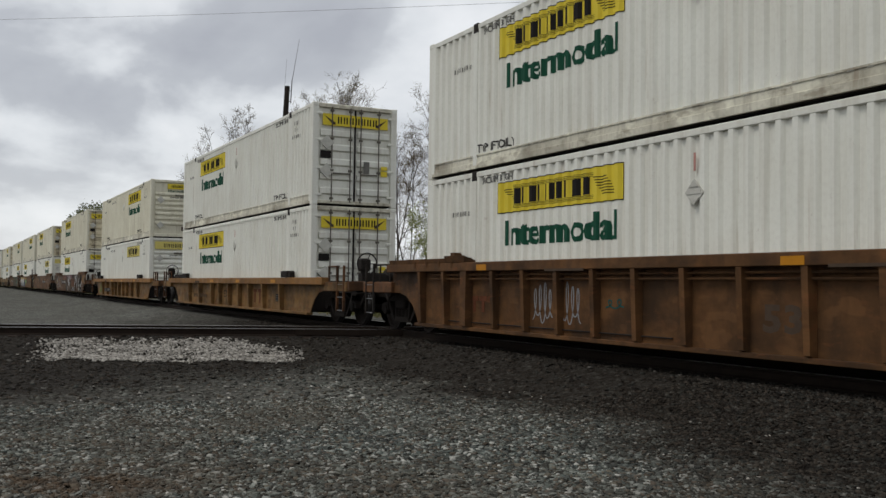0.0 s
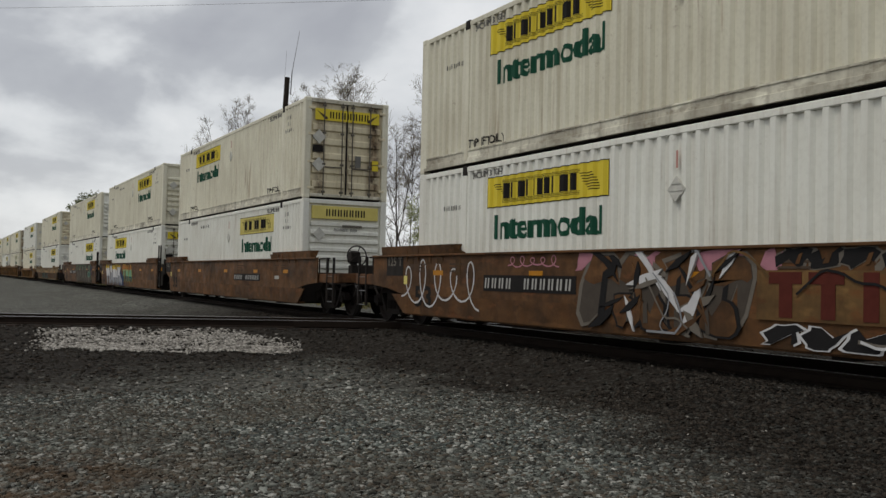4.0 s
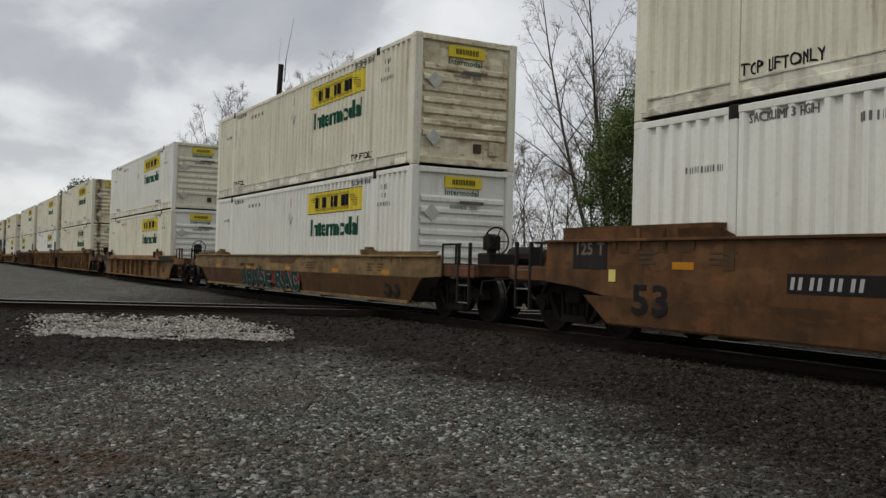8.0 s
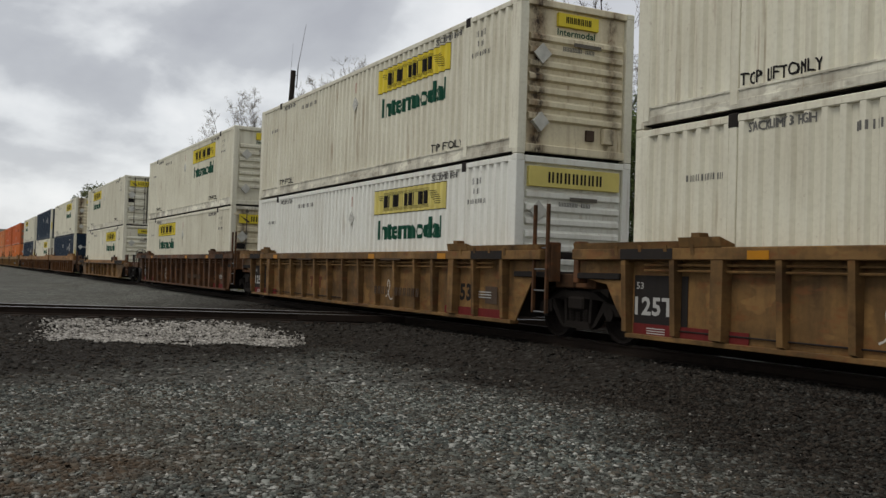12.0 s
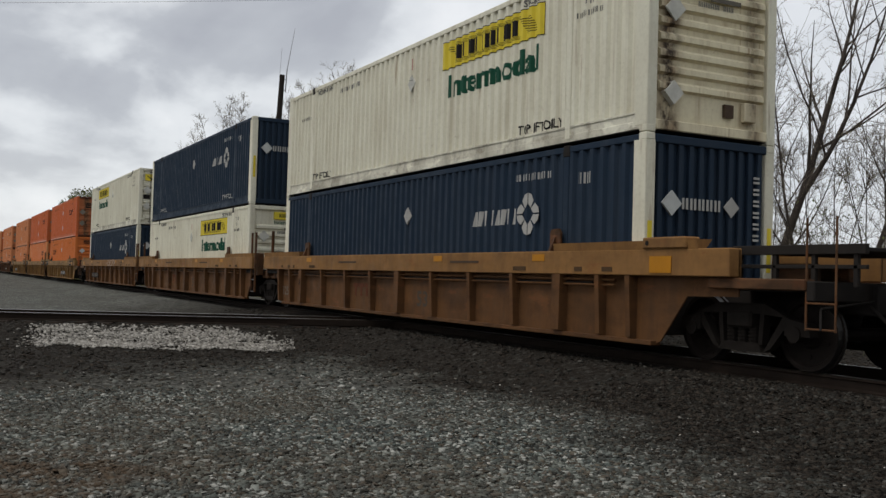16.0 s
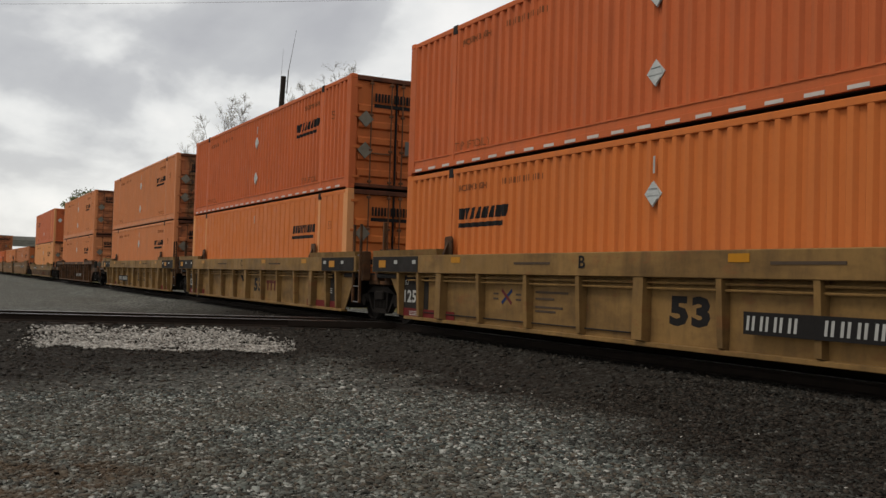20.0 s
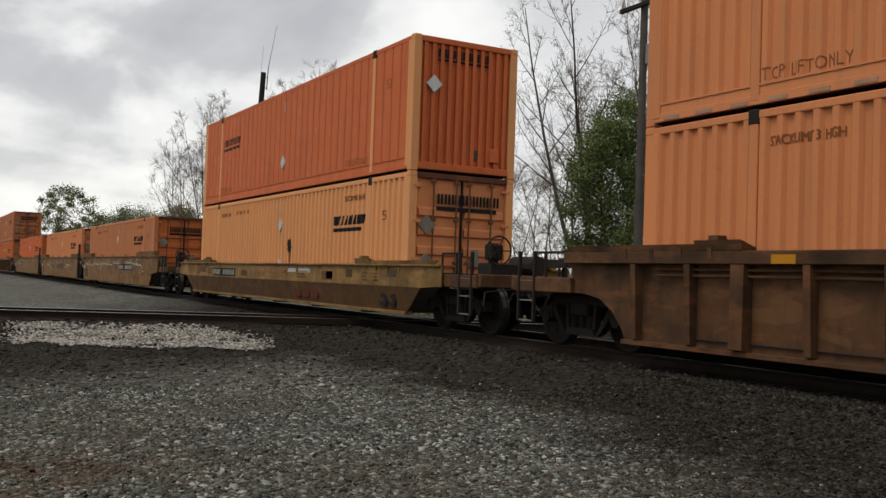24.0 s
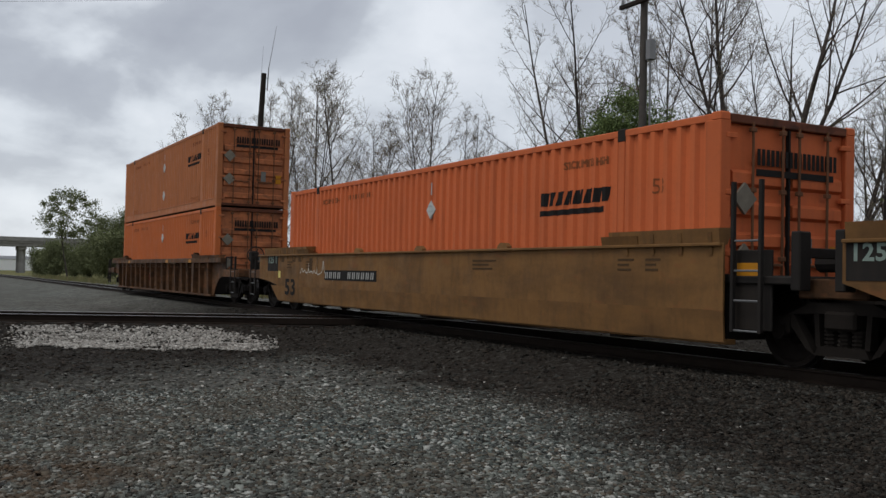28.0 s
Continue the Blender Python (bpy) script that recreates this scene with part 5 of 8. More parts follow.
    for s in (-1, 1):
        d = part("door", kept(("door", s), lambda bm: (box(bm, E_ - 0.105, E_ - 0.085, min(s * 0.01, s * 1.115), max(s * 0.01, s * 1.115), 0.14, CH - 0.13),), me_), None, root)
        for z in (0.42, 0.83, 1.24, 1.65, 2.06) if way == "D" else ():
            part("door_rib", kept(("door_rib", s, z), lambda bm: prism(bm, [(E_ - 0.088, z - 0.12), (E_ - 0.026, z - 0.075), (E_ - 0.026, z + 0.06), (E_ - 0.088, z + 0.11)], min(s * 0.07, s * 1.05), max(s * 0.07, s * 1.05)), me_), None, d)
        for y in (0.16, 0.72):
            part("lock_rod", kept(("lock_rod", s, y), lambda bm: (rod(bm, (E_ + 0.004, s * y, 0.1), (E_ + 0.004, s * y, CH - 0.1), 0.019, 6),
                                                                  [bbox(bm, E_ - 0.03, E_ + 0.03, s * y - 0.05, s * y + 0.05, z - 0.03, z + 0.03, 0.006) for z in (0.2, 1.0, 1.9, 2.7)]), rods), None, d, "galvanised lock rod" if kind != "SN" else "rusty lock rod")
        part("handle", kept(("handle", s), lambda bm: bbox(bm, E_ - 0.02, E_ + 0.035, min(s * 0.16, s * 0.68), max(s * 0.16, s * 0.68), 0.90, 0.935, 0.006), rods), None, d, "steel door handle")
        for z in (0.3, 1.05, 1.85, 2.6) if way == "D" else ():
            part("hinge", kept(("hinge", s, z), lambda bm: bbox(bm, E_ - 0.05, E_ + 0.005, s * 1.1 - 0.1, s * 1.1 + 0.1, z - 0.035, z + 0.035, 0.008), me_), None, d)
    # marks are on the side that is seen
    def one(name, me, parent, label="", middle=0.0):
        o = part(name, me, None, parent, label)
        if way == "N":
            o.rotation_euler, o.location = (0, 0, math.pi), (2 * middle, 0, 0)
        return (o,)
    # placards on the sides and ends
    if style != "groove":
        one("placard", kept("side_placard", lambda bm: diamond(bm, 0.13, 2.0, 0.19, -FACE), M["placard"] if kind == "SN" else M["pale_holder"] if kind != "UM" else M["lettering"]), root, "diamond placard holder")
    if kind != "UM":
        one("stripe_mark", kept("stripe_mark", lambda bm: box(bm, 0.11, 0.15, -FACE - 0.006, -FACE, 2.30, 2.55), M["faded_pink" if body in ("white", "cream") else "lettering"]), root)
    for x, y0 in ((-CL / 2 - 0.004, -0.82),):
        part("placard", kept("nose_placard", lambda bm: (prism(bm, [(0.80 - 0.19, 1.88), (0.80, 1.69), (0.80 + 0.19, 1.88), (0.80, 2.07)], x - 0.012, x + 0.02, "x")), M["pale_holder" if kind == "JB" else "placard"]), None, root, "diamond placard holder")
    if way == "N" and kind == "JB":
        part("code_marking", kept("nose_code", lambda bm: [box(bm, -CL / 2 + 0.008, -CL / 2 + 0.013, y, y + 0.018, 1.985, 2.065) for i, y in enumerate(np.arange(-0.36, 0.36, 0.036)) if i not in (6, 7)], M["faint_grey"]), None, root)
        part("tape_strip", kept("tape_strip", lambda bm: box(bm, -CL / 2 + 0.008, -CL / 2 + 0.013, -0.52, 0.10, 2.10, 2.17), M["galv"]), None, root, "dull grey strip of tape")
    if kind == "JB" and way == "N":
        part("placard", kept("nose_placard_low", lambda bm: (prism(bm, [(0.62, 0.62), (0.80, 0.44), (0.98, 0.62), (0.80, 0.80)], -CL / 2 - 0.016, -CL / 2 + 0.087, "x")), M["pale_holder"]), None, root, "diamond placard holder")
    for z in (0.98, 1.78):
        part("placard", kept(("door_placard", z), lambda bm: prism(bm, [(-0.66, z), (-0.87, z - 0.21), (-1.08, z), (-0.87, z + 0.21)], E_ - 0.02, E_ + 0.022, "x"), M["dull_holder" if kind == "SN" else "pale_holder"]), None, root, "diamond placard holder")
    part("notice", kept("door_notice", lambda bm: (box(bm, E_ - 0.02, E_ - 0.012, 0.26, 0.44, 0.95, 1.3), ), M["faint_grey"]), None, root)
    part("notice", kept("door_notice_b", lambda bm: (box(bm, E_ - 0.02, E_ - 0.012, 0.80, 1.0, 0.9, 1.06), box(bm, E_ - 0.02, E_ - 0.012, 0.80, 1.0, 1.09, 1.2)), M["yellow" if kind == "JB" else "amber"]), None, root)
    if kind == "JB":
        part("notice", kept("door_notice_c", lambda bm: box(bm, E_ - 0.02, E_ - 0.012, -1.06, -0.74, 1.34, 1.54), M["black"]), None, root)
    part("vent_box", kept("vent_box", lambda bm: bbox(bm, -CL / 2 - 0.02, -CL / 2 + 0.087, -0.86, -0.62, 0.32, 0.62), me_), None, root)
    part("notice", kept("nose_notice", lambda bm: box(bm, -CL / 2 + 0.03, -CL / 2 + 0.087, -0.43, -0.25, 0.36, 0.56), M["stain"]), None, root)
    # lift marks, number bars
    if kind == "JB" or kind == "UM":
        wm = M["black"] if kind == "JB" else M["lettering"]
        for x in (4.55, -5.95):
            one("lettering", draped_word("top_lift", "TOP LIFT ONLY", 1.36, 0.16, wm, x, 0.34, 0.012, st, 0.004), root, "stencilled lifting notice")
    else:
        for x in (4.55, -5.95):
            one("lettering", draped_word("top_lift", "TOP LIFT ONLY", 1.36, 0.16, M["faint_mark"], x, 0.34, 0.006, st, 0.004), root, "stencilled lifting notice")

    def codes(mat):
        for n, (x0_, x1_, z0_, z1_, count) in enumerate(((-4.15, -2.75, 2.45, 2.56, 10), (6.4, 6.76, 2.44, 2.56, 3), (6.48, 6.70, 2.25, 2.36, 2), (6.24, 6.95, 2.06, 2.15, 9), (-6.95, -6.24, 2.06, 2.15, 9))[:5 if kind == "JB" else 1]):
            one("code_marking", kept(("code_marking", st, n), lambda bm: strokes(bm, x0_, x1_, z0_, z1_, (1,) * count, st, 0.004), M[mat]), root)
        for x in (4.6, -5.85):
            one("lettering", draped_word("stack_limit", "STACK LIMIT 3 HIGH", 1.16, 0.12, M[mat], x + 0.02, 2.63 if kind == "JB" else 2.42, 0.012, st, 0.004), root, "worn stencilled stacking notice")
    if kind == "JB":
        codes("faint_grey")
        ys = {"yellow": M["yellow"], "faded": M["bleached_sign"]}.get(sign, M["pale_yellow"])
        x0, x1 = -19.5 * PITCH, -5.5 * PITCH
        mid = (x0 + x1) / 2
        a = kept(("sign_panel", st), lambda bm: strip(bm, x0, x1, 2.02, 2.60, st, 0.005), ys)

        def frame_lines(bm):
            for z in (2.02, 2.585):
                strip(bm, x0, x1, z, z + 0.016, st, 0.008)
            for z in (2.10, 2.125, 2.15, 2.455, 2.48, 2.505):
                strip(bm, x0 + 0.6, x1 - 0.75, z, z + 0.008, st, 0.008)
            for i in range(7):
                strip(bm, x0 + 0.24 + i * 0.09, x0 + 0.5 + i * 0.05, 2.44 - i * 0.045, 2.455 - i * 0.045, st, 0.008)
                strip(bm, x1 - 0.72 + i * 0.03, x1 - 0.38 + i * 0.03, 2.42 - i * 0.045, 2.435 - i * 0.045, st, 0.008)
            strip(bm, x0, x0 + 0.016, 2.02, 2.6, st, 0.008), strip(bm, x1 - 0.016, x1, 2.02, 2.6, st, 0.008)
        l1 = kept(("sign_lines", st), frame_lines, M["black"])
        l2 = kept(("sign_bars", st), lambda bm: strokes(bm, x0 + 0.66, x1 - 0.86, 2.17, 2.45, JB, st, 0.009, 0.0, 0.42, 0.36), M["black"])
        for o in one("sign_panel", a, root, "yellow painted sign panel", mid):
            part("line_work", l1, None, o)
            part("bar_lettering", l2, None, o)
        if text:
            one("lettering", draped_word("intermodal", "Intermodal", 3.34, 0.44, M["green"], x0 + 0.32, 1.42, 0.028, st, 0.004), root, "dark green word", mid)
        # signs on the ends
        if sign == "band":
            p = part("end_sign", kept("end_band", lambda bm: bbox(bm, -CL / 2 - 0.006, -CL / 2 + 0.088, -1.02, 1.02, 2.33, 2.70, 0.004), M["pale_yellow"]), None, root)
            part("bar_lettering", kept("end_band_bars", lambda bm: [box(bm, -CL / 2 - 0.010, -CL / 2 - 0.005, y + o, y + o + 0.042, 2.41, 2.61) for y in np.arange(-0.6, 0.62, 0.18) for o in (0.0, 0.08)], M["black"]), None, p)
        elif small:
            p = part("end_sign", kept("end_sign", lambda bm: bbox(bm, -CL / 2 + 0.02, -CL / 2 + 0.088, -0.46, 0.46, 2.45, 2.70, 0.004), ys), None, root)
            part("bar_lettering", kept("end_sign_bars", lambda bm: [box(bm, -CL / 2 + 0.012, -CL / 2 + 0.021, y + o, y + o + 0.02, 2.52, 2.64) for y in np.arange(-0.28, 0.28, 0.085) for o in (0.0, 0.038)], M["black"]), None, p)
            o = part("lettering", word_mesh("intermodal_s", "Intermodal", 0.86, 0.13, M["green"], 0.025), None, root, "dark green word")
            o.rotation_euler, o.location = (0, 0, -math.pi / 2), (-CL / 2 + 0.08, 0.44, 2.29)
        p = part("door_sign", kept("door_sign", lambda bm: [box(bm, E_ - 0.022, E_ - 0.014, min(s * 0.02, s * 1.0), max(s * 0.02, s * 1.0), 2.27, 2.60) for s in (-1, 1)], ys), None, root)
        part("bar_lettering", kept("door_bars", lambda bm: [box(bm, E_ - 0.013, E_ - 0.010, y + o, y + o + 0.042, 2.34, 2.53) for y in np.arange(-0.55, 0.62, 0.18) for o in (0.0, 0.08)], M["black"]), None, p)
        part("wing", kept("door_wings", lambda bm: [prism(bm, [(s * 0.96, 2.55), (s * 0.70, 2.30), (s * 0.62, 2.30), (s * 0.62, 2.36)], E_ - 0.013, E_ - 0.010, "x") for s in (-1, 1)], M["stain"]), None, p)
    elif kind == "SN":
        def logo(bm):
            strokes(bm, 3.95, 5.72, 1.86, 2.08, SN, st, 0.004, 0.05, 0.22, 0.42)
            strip(bm, 3.9, 5.66, 1.70, 1.79, st, 0.004)
        one("brand_mark", kept(("brand_mark", st), logo, M["black"]), root, "black brand bars", 18 * PITCH)
        one("lettering", draped_word("fiftythree", "53", 0.3, 0.22, M["faint_mark"], 6.75, 1.9, 0.005, st, 0.004), root)
        if style != "groove":
            codes("faint_mark")
        p = part("brand_mark", kept("sn_door", lambda bm: ([box(bm, E_ - 0.019, E_ - 0.011, y + o, y + o + 0.055, 2.24, 2.46) for y in np.arange(-0.62, 0.85, 0.175) for o in (0.0, 0.085)], box(bm, E_ - 0.019, E_ - 0.011, -0.64, 0.86, 2.10, 2.19)), M["black"]), None, root, "black brand bars")
        part("brand_mark", kept("sn_nose", lambda bm: ([box(bm, -CL / 2 + 0.028, -CL / 2 + 0.044, y + o, y + o + 0.045, 2.48, 2.66) for y in np.arange(-0.62, 0.62, 0.15) for o in (0.0, 0.07)], box(bm, -CL / 2 + 0.028, -CL / 2 + 0.044, -0.64, 0.7, 2.40, 2.44)), M["black"]), None, root, "black brand bars")
        one("placard", kept("side_placard_low", lambda bm: diamond(bm, 0.13, 0.85, 0.2, -FACE), M["placard"]), root, "diamond placard holder")
        if stripe:
            for x in np.arange(-7.7, 7.6, 0.62):
                q = one("reflector", kept("reflector", lambda bm: box(bm, 0, 0.3, -1.296, -1.287, 0.07, 0.12), M["reflector" if body == "red_orange" else "old_reflector"]), root)[0]
                q.location.x = x if way == "D" else -x
    else:
        def umax(bm):
            strokes(bm, 3.0, 4.48, 1.67, 1.95, (1.0, 1.25, 1.0, 1.0), st, 0.004, 0.04, 0.25, 0.34)
            strokes(bm, 4.45, 5.6, 2.42, 2.54, (1, 1, 1, 1, 0.1, 1, 1, 1, 1, 1, 1), st, 0.004)
            for a in range(4):
                c, s = math.cos(a * math.pi / 2), math.sin(a * math.pi / 2)
                for sg in (-1, 1):
                    pts = [(0.20, 0.015 * sg), (0.40, 0.015 * sg), (0.37, 0.12 * sg), (0.25, 0.20 * sg), (0.115, 0.10 * sg)]
                    prism(bm, [(4.93 + (u * c - w * s) * 0.88, 1.83 + (u * s + w * c) * 0.92) for u, w in pts], -FACE - 0.008, -FACE - 0.002)
            strokes(bm, 6.4, 6.72, 2.25, 2.43, (1, 1, 1), st, 0.004)
        for o in one("brand_mark", kept(("umax", st), umax, M["lettering"]), root, "white brand bars and a cross emblem"):
            pass
        # the same marks stand near the nose: the nose is to the front here
        part("brand_mark", kept("um_nose", lambda bm: ([box(bm, -CL / 2 + 0.004, -CL / 2 + 0.014, y + o, y + o + 0.04, 1.80, 1.97) for y in np.arange(-0.17, 0.48, 0.16) for o in (0.0, 0.075)],
                                                       prism(bm, [(-0.40, 1.72), (-0.24, 1.88), (-0.40, 2.04), (-0.56, 1.88)], -CL / 2 + 0.004, -CL / 2 + 0.014, "x"),
                                                       [box(bm, -CL / 2 + 0.004, -CL / 2 + 0.014, -0.98, -0.86, z + o, z + o + 0.035) for z in np.arange(1.2, 2.4, 0.18) for o in (0.0, 0.07)]), M["lettering"]), None, root, "white brand bars")
        for s in (-1, 1):
            part("warning_strip", kept(("warning_strip", s), lambda bm: box(bm, -CL / 2 - 0.004, -CL / 2 + 0.004, s * 1.2 - 0.04, s * 1.2 + 0.04, 0.9, 1.6), M["yellow"]), None, root)
    if way == "D":
        part("door_seal", kept("door_seal", lambda bm: box(bm, E_ - 0.09, E_ - 0.022, -0.016, 0.016, 0.15, CH - 0.14), M["soot"]), None, root, "black rubber door seal")
    root["way"] = way
    return root


# ---- well cars ----
WHEEL_R = 0.46
SIDE = 1.50


def wheelset_mesh():
    def build(bm):
        prof = [(0.0, 0.0), (0.0, 0.46), (0.03, 0.465), (0.03, 0.49), (0.065, 0.49), (0.075, 0.46), (0.16, 0.455), (0.16, 0.40), (0.11, 0.37), (0.10, 0.18), (0.16, 0.14), (0.17, 0.0)]
        n = 28
        for s in (-1, 1):
            rows = []
            for off, r in prof[1:-1]:
                r = min(r, 0.482)
                rows.append([bm.verts.new((r * math.cos(i * math.tau / n), s * (0.68 + off), r * math.sin(i * math.tau / n))) for i in range(n)])
            for a, b in zip(rows, rows[1:]):
                for i in range(n):
                    f = (a[i], a[(i + 1) % n], b[(i + 1) % n], b[i])
                    bm.faces.new(f if s > 0 else f[::-1])
            bm.faces.new(rows[-1]), bm.faces.new(rows[0])
            for i in range(5):      # marks on the web, so that the wheel is seen to turn
                a = i * math.tau / 5
                rod(bm, (0.27 * math.cos(a), s * 0.79, 0.27 * math.sin(a)), (0.27 * math.cos(a), s * 0.80, 0.27 * math.sin(a)), 0.035, 6)
        rod(bm, (0, -1.05, 0), (0, 1.05, 0), 0.09, 10)
        bmesh.ops.recalc_face_normals(bm, faces=bm.faces[:])
    fresh = ("wheelset", M["wheel"].name) not in KEPT
    me = kept("wheelset", build, M["wheel"])
    if fresh:
        me.materials.append(M["tread"])
        for p in me.polygons:
            c = p.center
            if math.hypot(c.x, c.z) > 0.445 and 0.72 < abs(c.y) < 0.85 and abs(p.normal.y) < 0.5:
                p.material_index = 1
    return me


WHEELS = []


def truck(car, u):
    t = part("truck", kept("truck", lambda bm: (bbox(bm, -0.22, 0.22, -1.12, 1.12, 0.50, 0.72, 0.03), bbox(bm, -0.45, 0.45, -0.3, 0.3, 0.62, 0.86, 0.03)), M["truck"]), None, car, "cast steel truck bolster")
    t.location = (u, 0, 0)

    def frame_(bm):
        # the frame is cut out of bars round its spring window
        prism(bm, [(-0.80, 0.66), (-0.42, 0.82), (0.42, 0.82), (0.80, 0.66), (0.34, 0.69), (-0.34, 0.69)], -0.07, 0.07)
        prism(bm, [(-0.38, 0.20), (0.38, 0.20), (0.32, 0.31), (-0.32, 0.31)], -0.08, 0.08)
        for s in (-1, 1):
            prism(bm, [(s * 0.38, 0.20), (s * 0.50, 0.25), (s * 0.82, 0.62), (s * 0.70, 0.67)], -0.06, 0.06)
            prism(bm, [(s * 0.30, 0.30), (s * 0.37, 0.30), (s * 0.40, 0.70), (s * 0.33, 0.70)], -0.06, 0.06)
            prism(bm, [(s * 0.74, 0.44), (s * 0.74, 0.66), (s * 1.10, 0.60), (s * 1.14, 0.44)], -0.075, 0.075)
            rod(bm, (s * 0.9, -0.10, 0.46), (s * 0.9, 0.10, 0.46), 0.105, 10)
    for s in (-1, 1):
        o = part("side_frame", kept("side_frame", frame_, M["truck"]), None, t)
        o.location = (0, s * 1.0, 0)
        for x in (-0.19, 0.0, 0.19) if s < 0 else (0.0,):
            def coil(bm):
                for i in range(5):
                    rod(bm, (0, 0, 0.30 + i * 0.045), (0, 0, 0.325 + i * 0.045), 0.085, 9)
                rod(bm, (0, 0, 0.29), (0, 0, 0.52), 0.06, 8)
            o = part("spring", kept("spring", coil, M["truck"]), None, t)
            o.location = (x, s * 1.0, 0)
    for x in (-0.9, 0.9):
        o = part("wheelset", wheelset_mesh(), None, t)
        o.location = (x, 0, WHEEL_R)
        WHEELS.append((o, x))
    return t


def mark_plate(car, key, u0, u1, z0, z1, y, plate=True, mat="lettering"):
    """A dark plate with plain bars in place of the car's number."""
    p = car
    if plate:
        p = part("number_plate", kept((key, "plate", round(u0, 2), round(z0, 2)), lambda bm: box(bm, u0, u1, y - 0.006, y, z0, z1), M["black"]), None, car, "dark stencil patch")

    h, w = z1 - z0, (u1 - u0 - 0.1) / 11.4
    for a, n in ((0.0, 4), (5.4, 6)):
        def bars(bm):
            for i in range(n):
                x = u0 + 0.05 + (a + i) * w
                for o in (0.0, 0.40):
                    prism(bm, [(x + w * o, z0 + h * 0.18), (x + w * (o + 0.19), z0 + h * 0.18), (x + w * (o + 0.27), z1 - h * 0.18), (x + w * (o + 0.08), z1 - h * 0.18)], y - 0.010, y - 0.004)
        part("number_marking", kept((key, "bars", a, round(u0, 2), round(z0, 2)), bars, M[mat]), None, p)


def say(car, key, text, width, height, mat, u, z, y, bold=0.02, name="lettering"):
    o = part(name, word_mesh(key, text, width, height, M[mat], bold), None, car)
    o.location = (u, y, z)
    return o


def patch(car, name, mat, u0, u1, z0, z1, y, label="", t=0.006):
    return part(name, kept((name, mat, round(u0, 2), round(u1, 2), round(z0, 2), round(z1, 2), round(y, 3)), lambda bm: box(bm, u0, u1, y - t, y, z0, z1), M[mat]), None, car, label)


def ladder(car, u0, u1, z0, z1, y, mat, rungs=3, top=0.0):
    """A ladder: one rail, with the other rail and the rungs on it."""
    def rail(bm):
        bbox(bm, -0.025, 0.025, -0.03, 0.03, z0, z1 + top, 0.006)
    me = kept(("ladder", round(z0, 2), round(z1 + top, 2)), rail, mat)
    a = part("ladder", me, None, car, "steel side ladder")
    a.location = (u0, y, 0)
    part("rail", me, None, a).location = (u1 - u0, 0, 0)
    for i in range(rungs):
        z = z0 + 0.02 + (z1 - z0 - 0.04) * i / max(1, rungs - 1)
        part("rung", kept(("rung", round(u1 - u0, 2)), lambda bm: rod(bm, (0, 0, 0), (u1 - u0, 0, 0), 0.014, 6), M["metal"]), None, a).location = (0, 0, z)


SPECS = {
    # top of the side, height of the chord, bottom, where the raised end ledge begins and its top
    "R": dict(top=1.22, chord=0.20, low=0.22, ledge=0.0),
    "T": dict(top=1.52, chord=0.37, low=0.20, ledge=0.12),
    "U": dict(top=1.49, chord=0.17, low=0.21, ledge=0.09),
    "S": dict(top=1.52, chord=0.0, low=0.28, ledge=0.20),
    "V": dict(top=1.27, chord=0.0, low=0.28, ledge=0.09),
}


def side_outline(spec, kind, front_full, rear_full):
    """The (x, z) outline of a car's side sheet."""
    zt, zl = spec["top"], spec["low"]
    def end(full, front):
        if kind in ("S", "V"):
            if full:
                return [(8.35, zl), (9.12, 0.80), (9.95, 0.86), (9.95, zt)]
            return [(8.36, zl), (8.36, zt)] if front else [(8.45, zl), (8.6, 0.85), (9.25, 1.05), (9.25, zt)]
        if full and kind == "T":
            return [(8.46, zl), (8.55, zl + 0.03), (9.08, 0.88), (10.02, 0.90), (10.02, zt)]
        if full:
            return [(8.30, zl), (8.42, 0.40), (8.62, 0.62), (8.92, 0.80), (9.25, 0.86), (9.62, 0.88), (9.62, zt)]
        if kind == "T" and not front:
            return [(7.72, zl), (7.86, zl + 0.03), (8.72, 1.12), (9.3, 1.14), (9.3, zt)]
        return [(8.28, zl), (8.78, 0.92), (8.95, 1.05), (9.3, 1.05), (9.3, zt)] if front else [(8.0, zl), (8.35, 0.6), (8.6, 0.95), (9.3, 1.05), (9.3, zt)]
    a = end(front_full, True)
    b = [(-x, z) for x, z in end(rear_full, False)]
    return a + b[::-1]


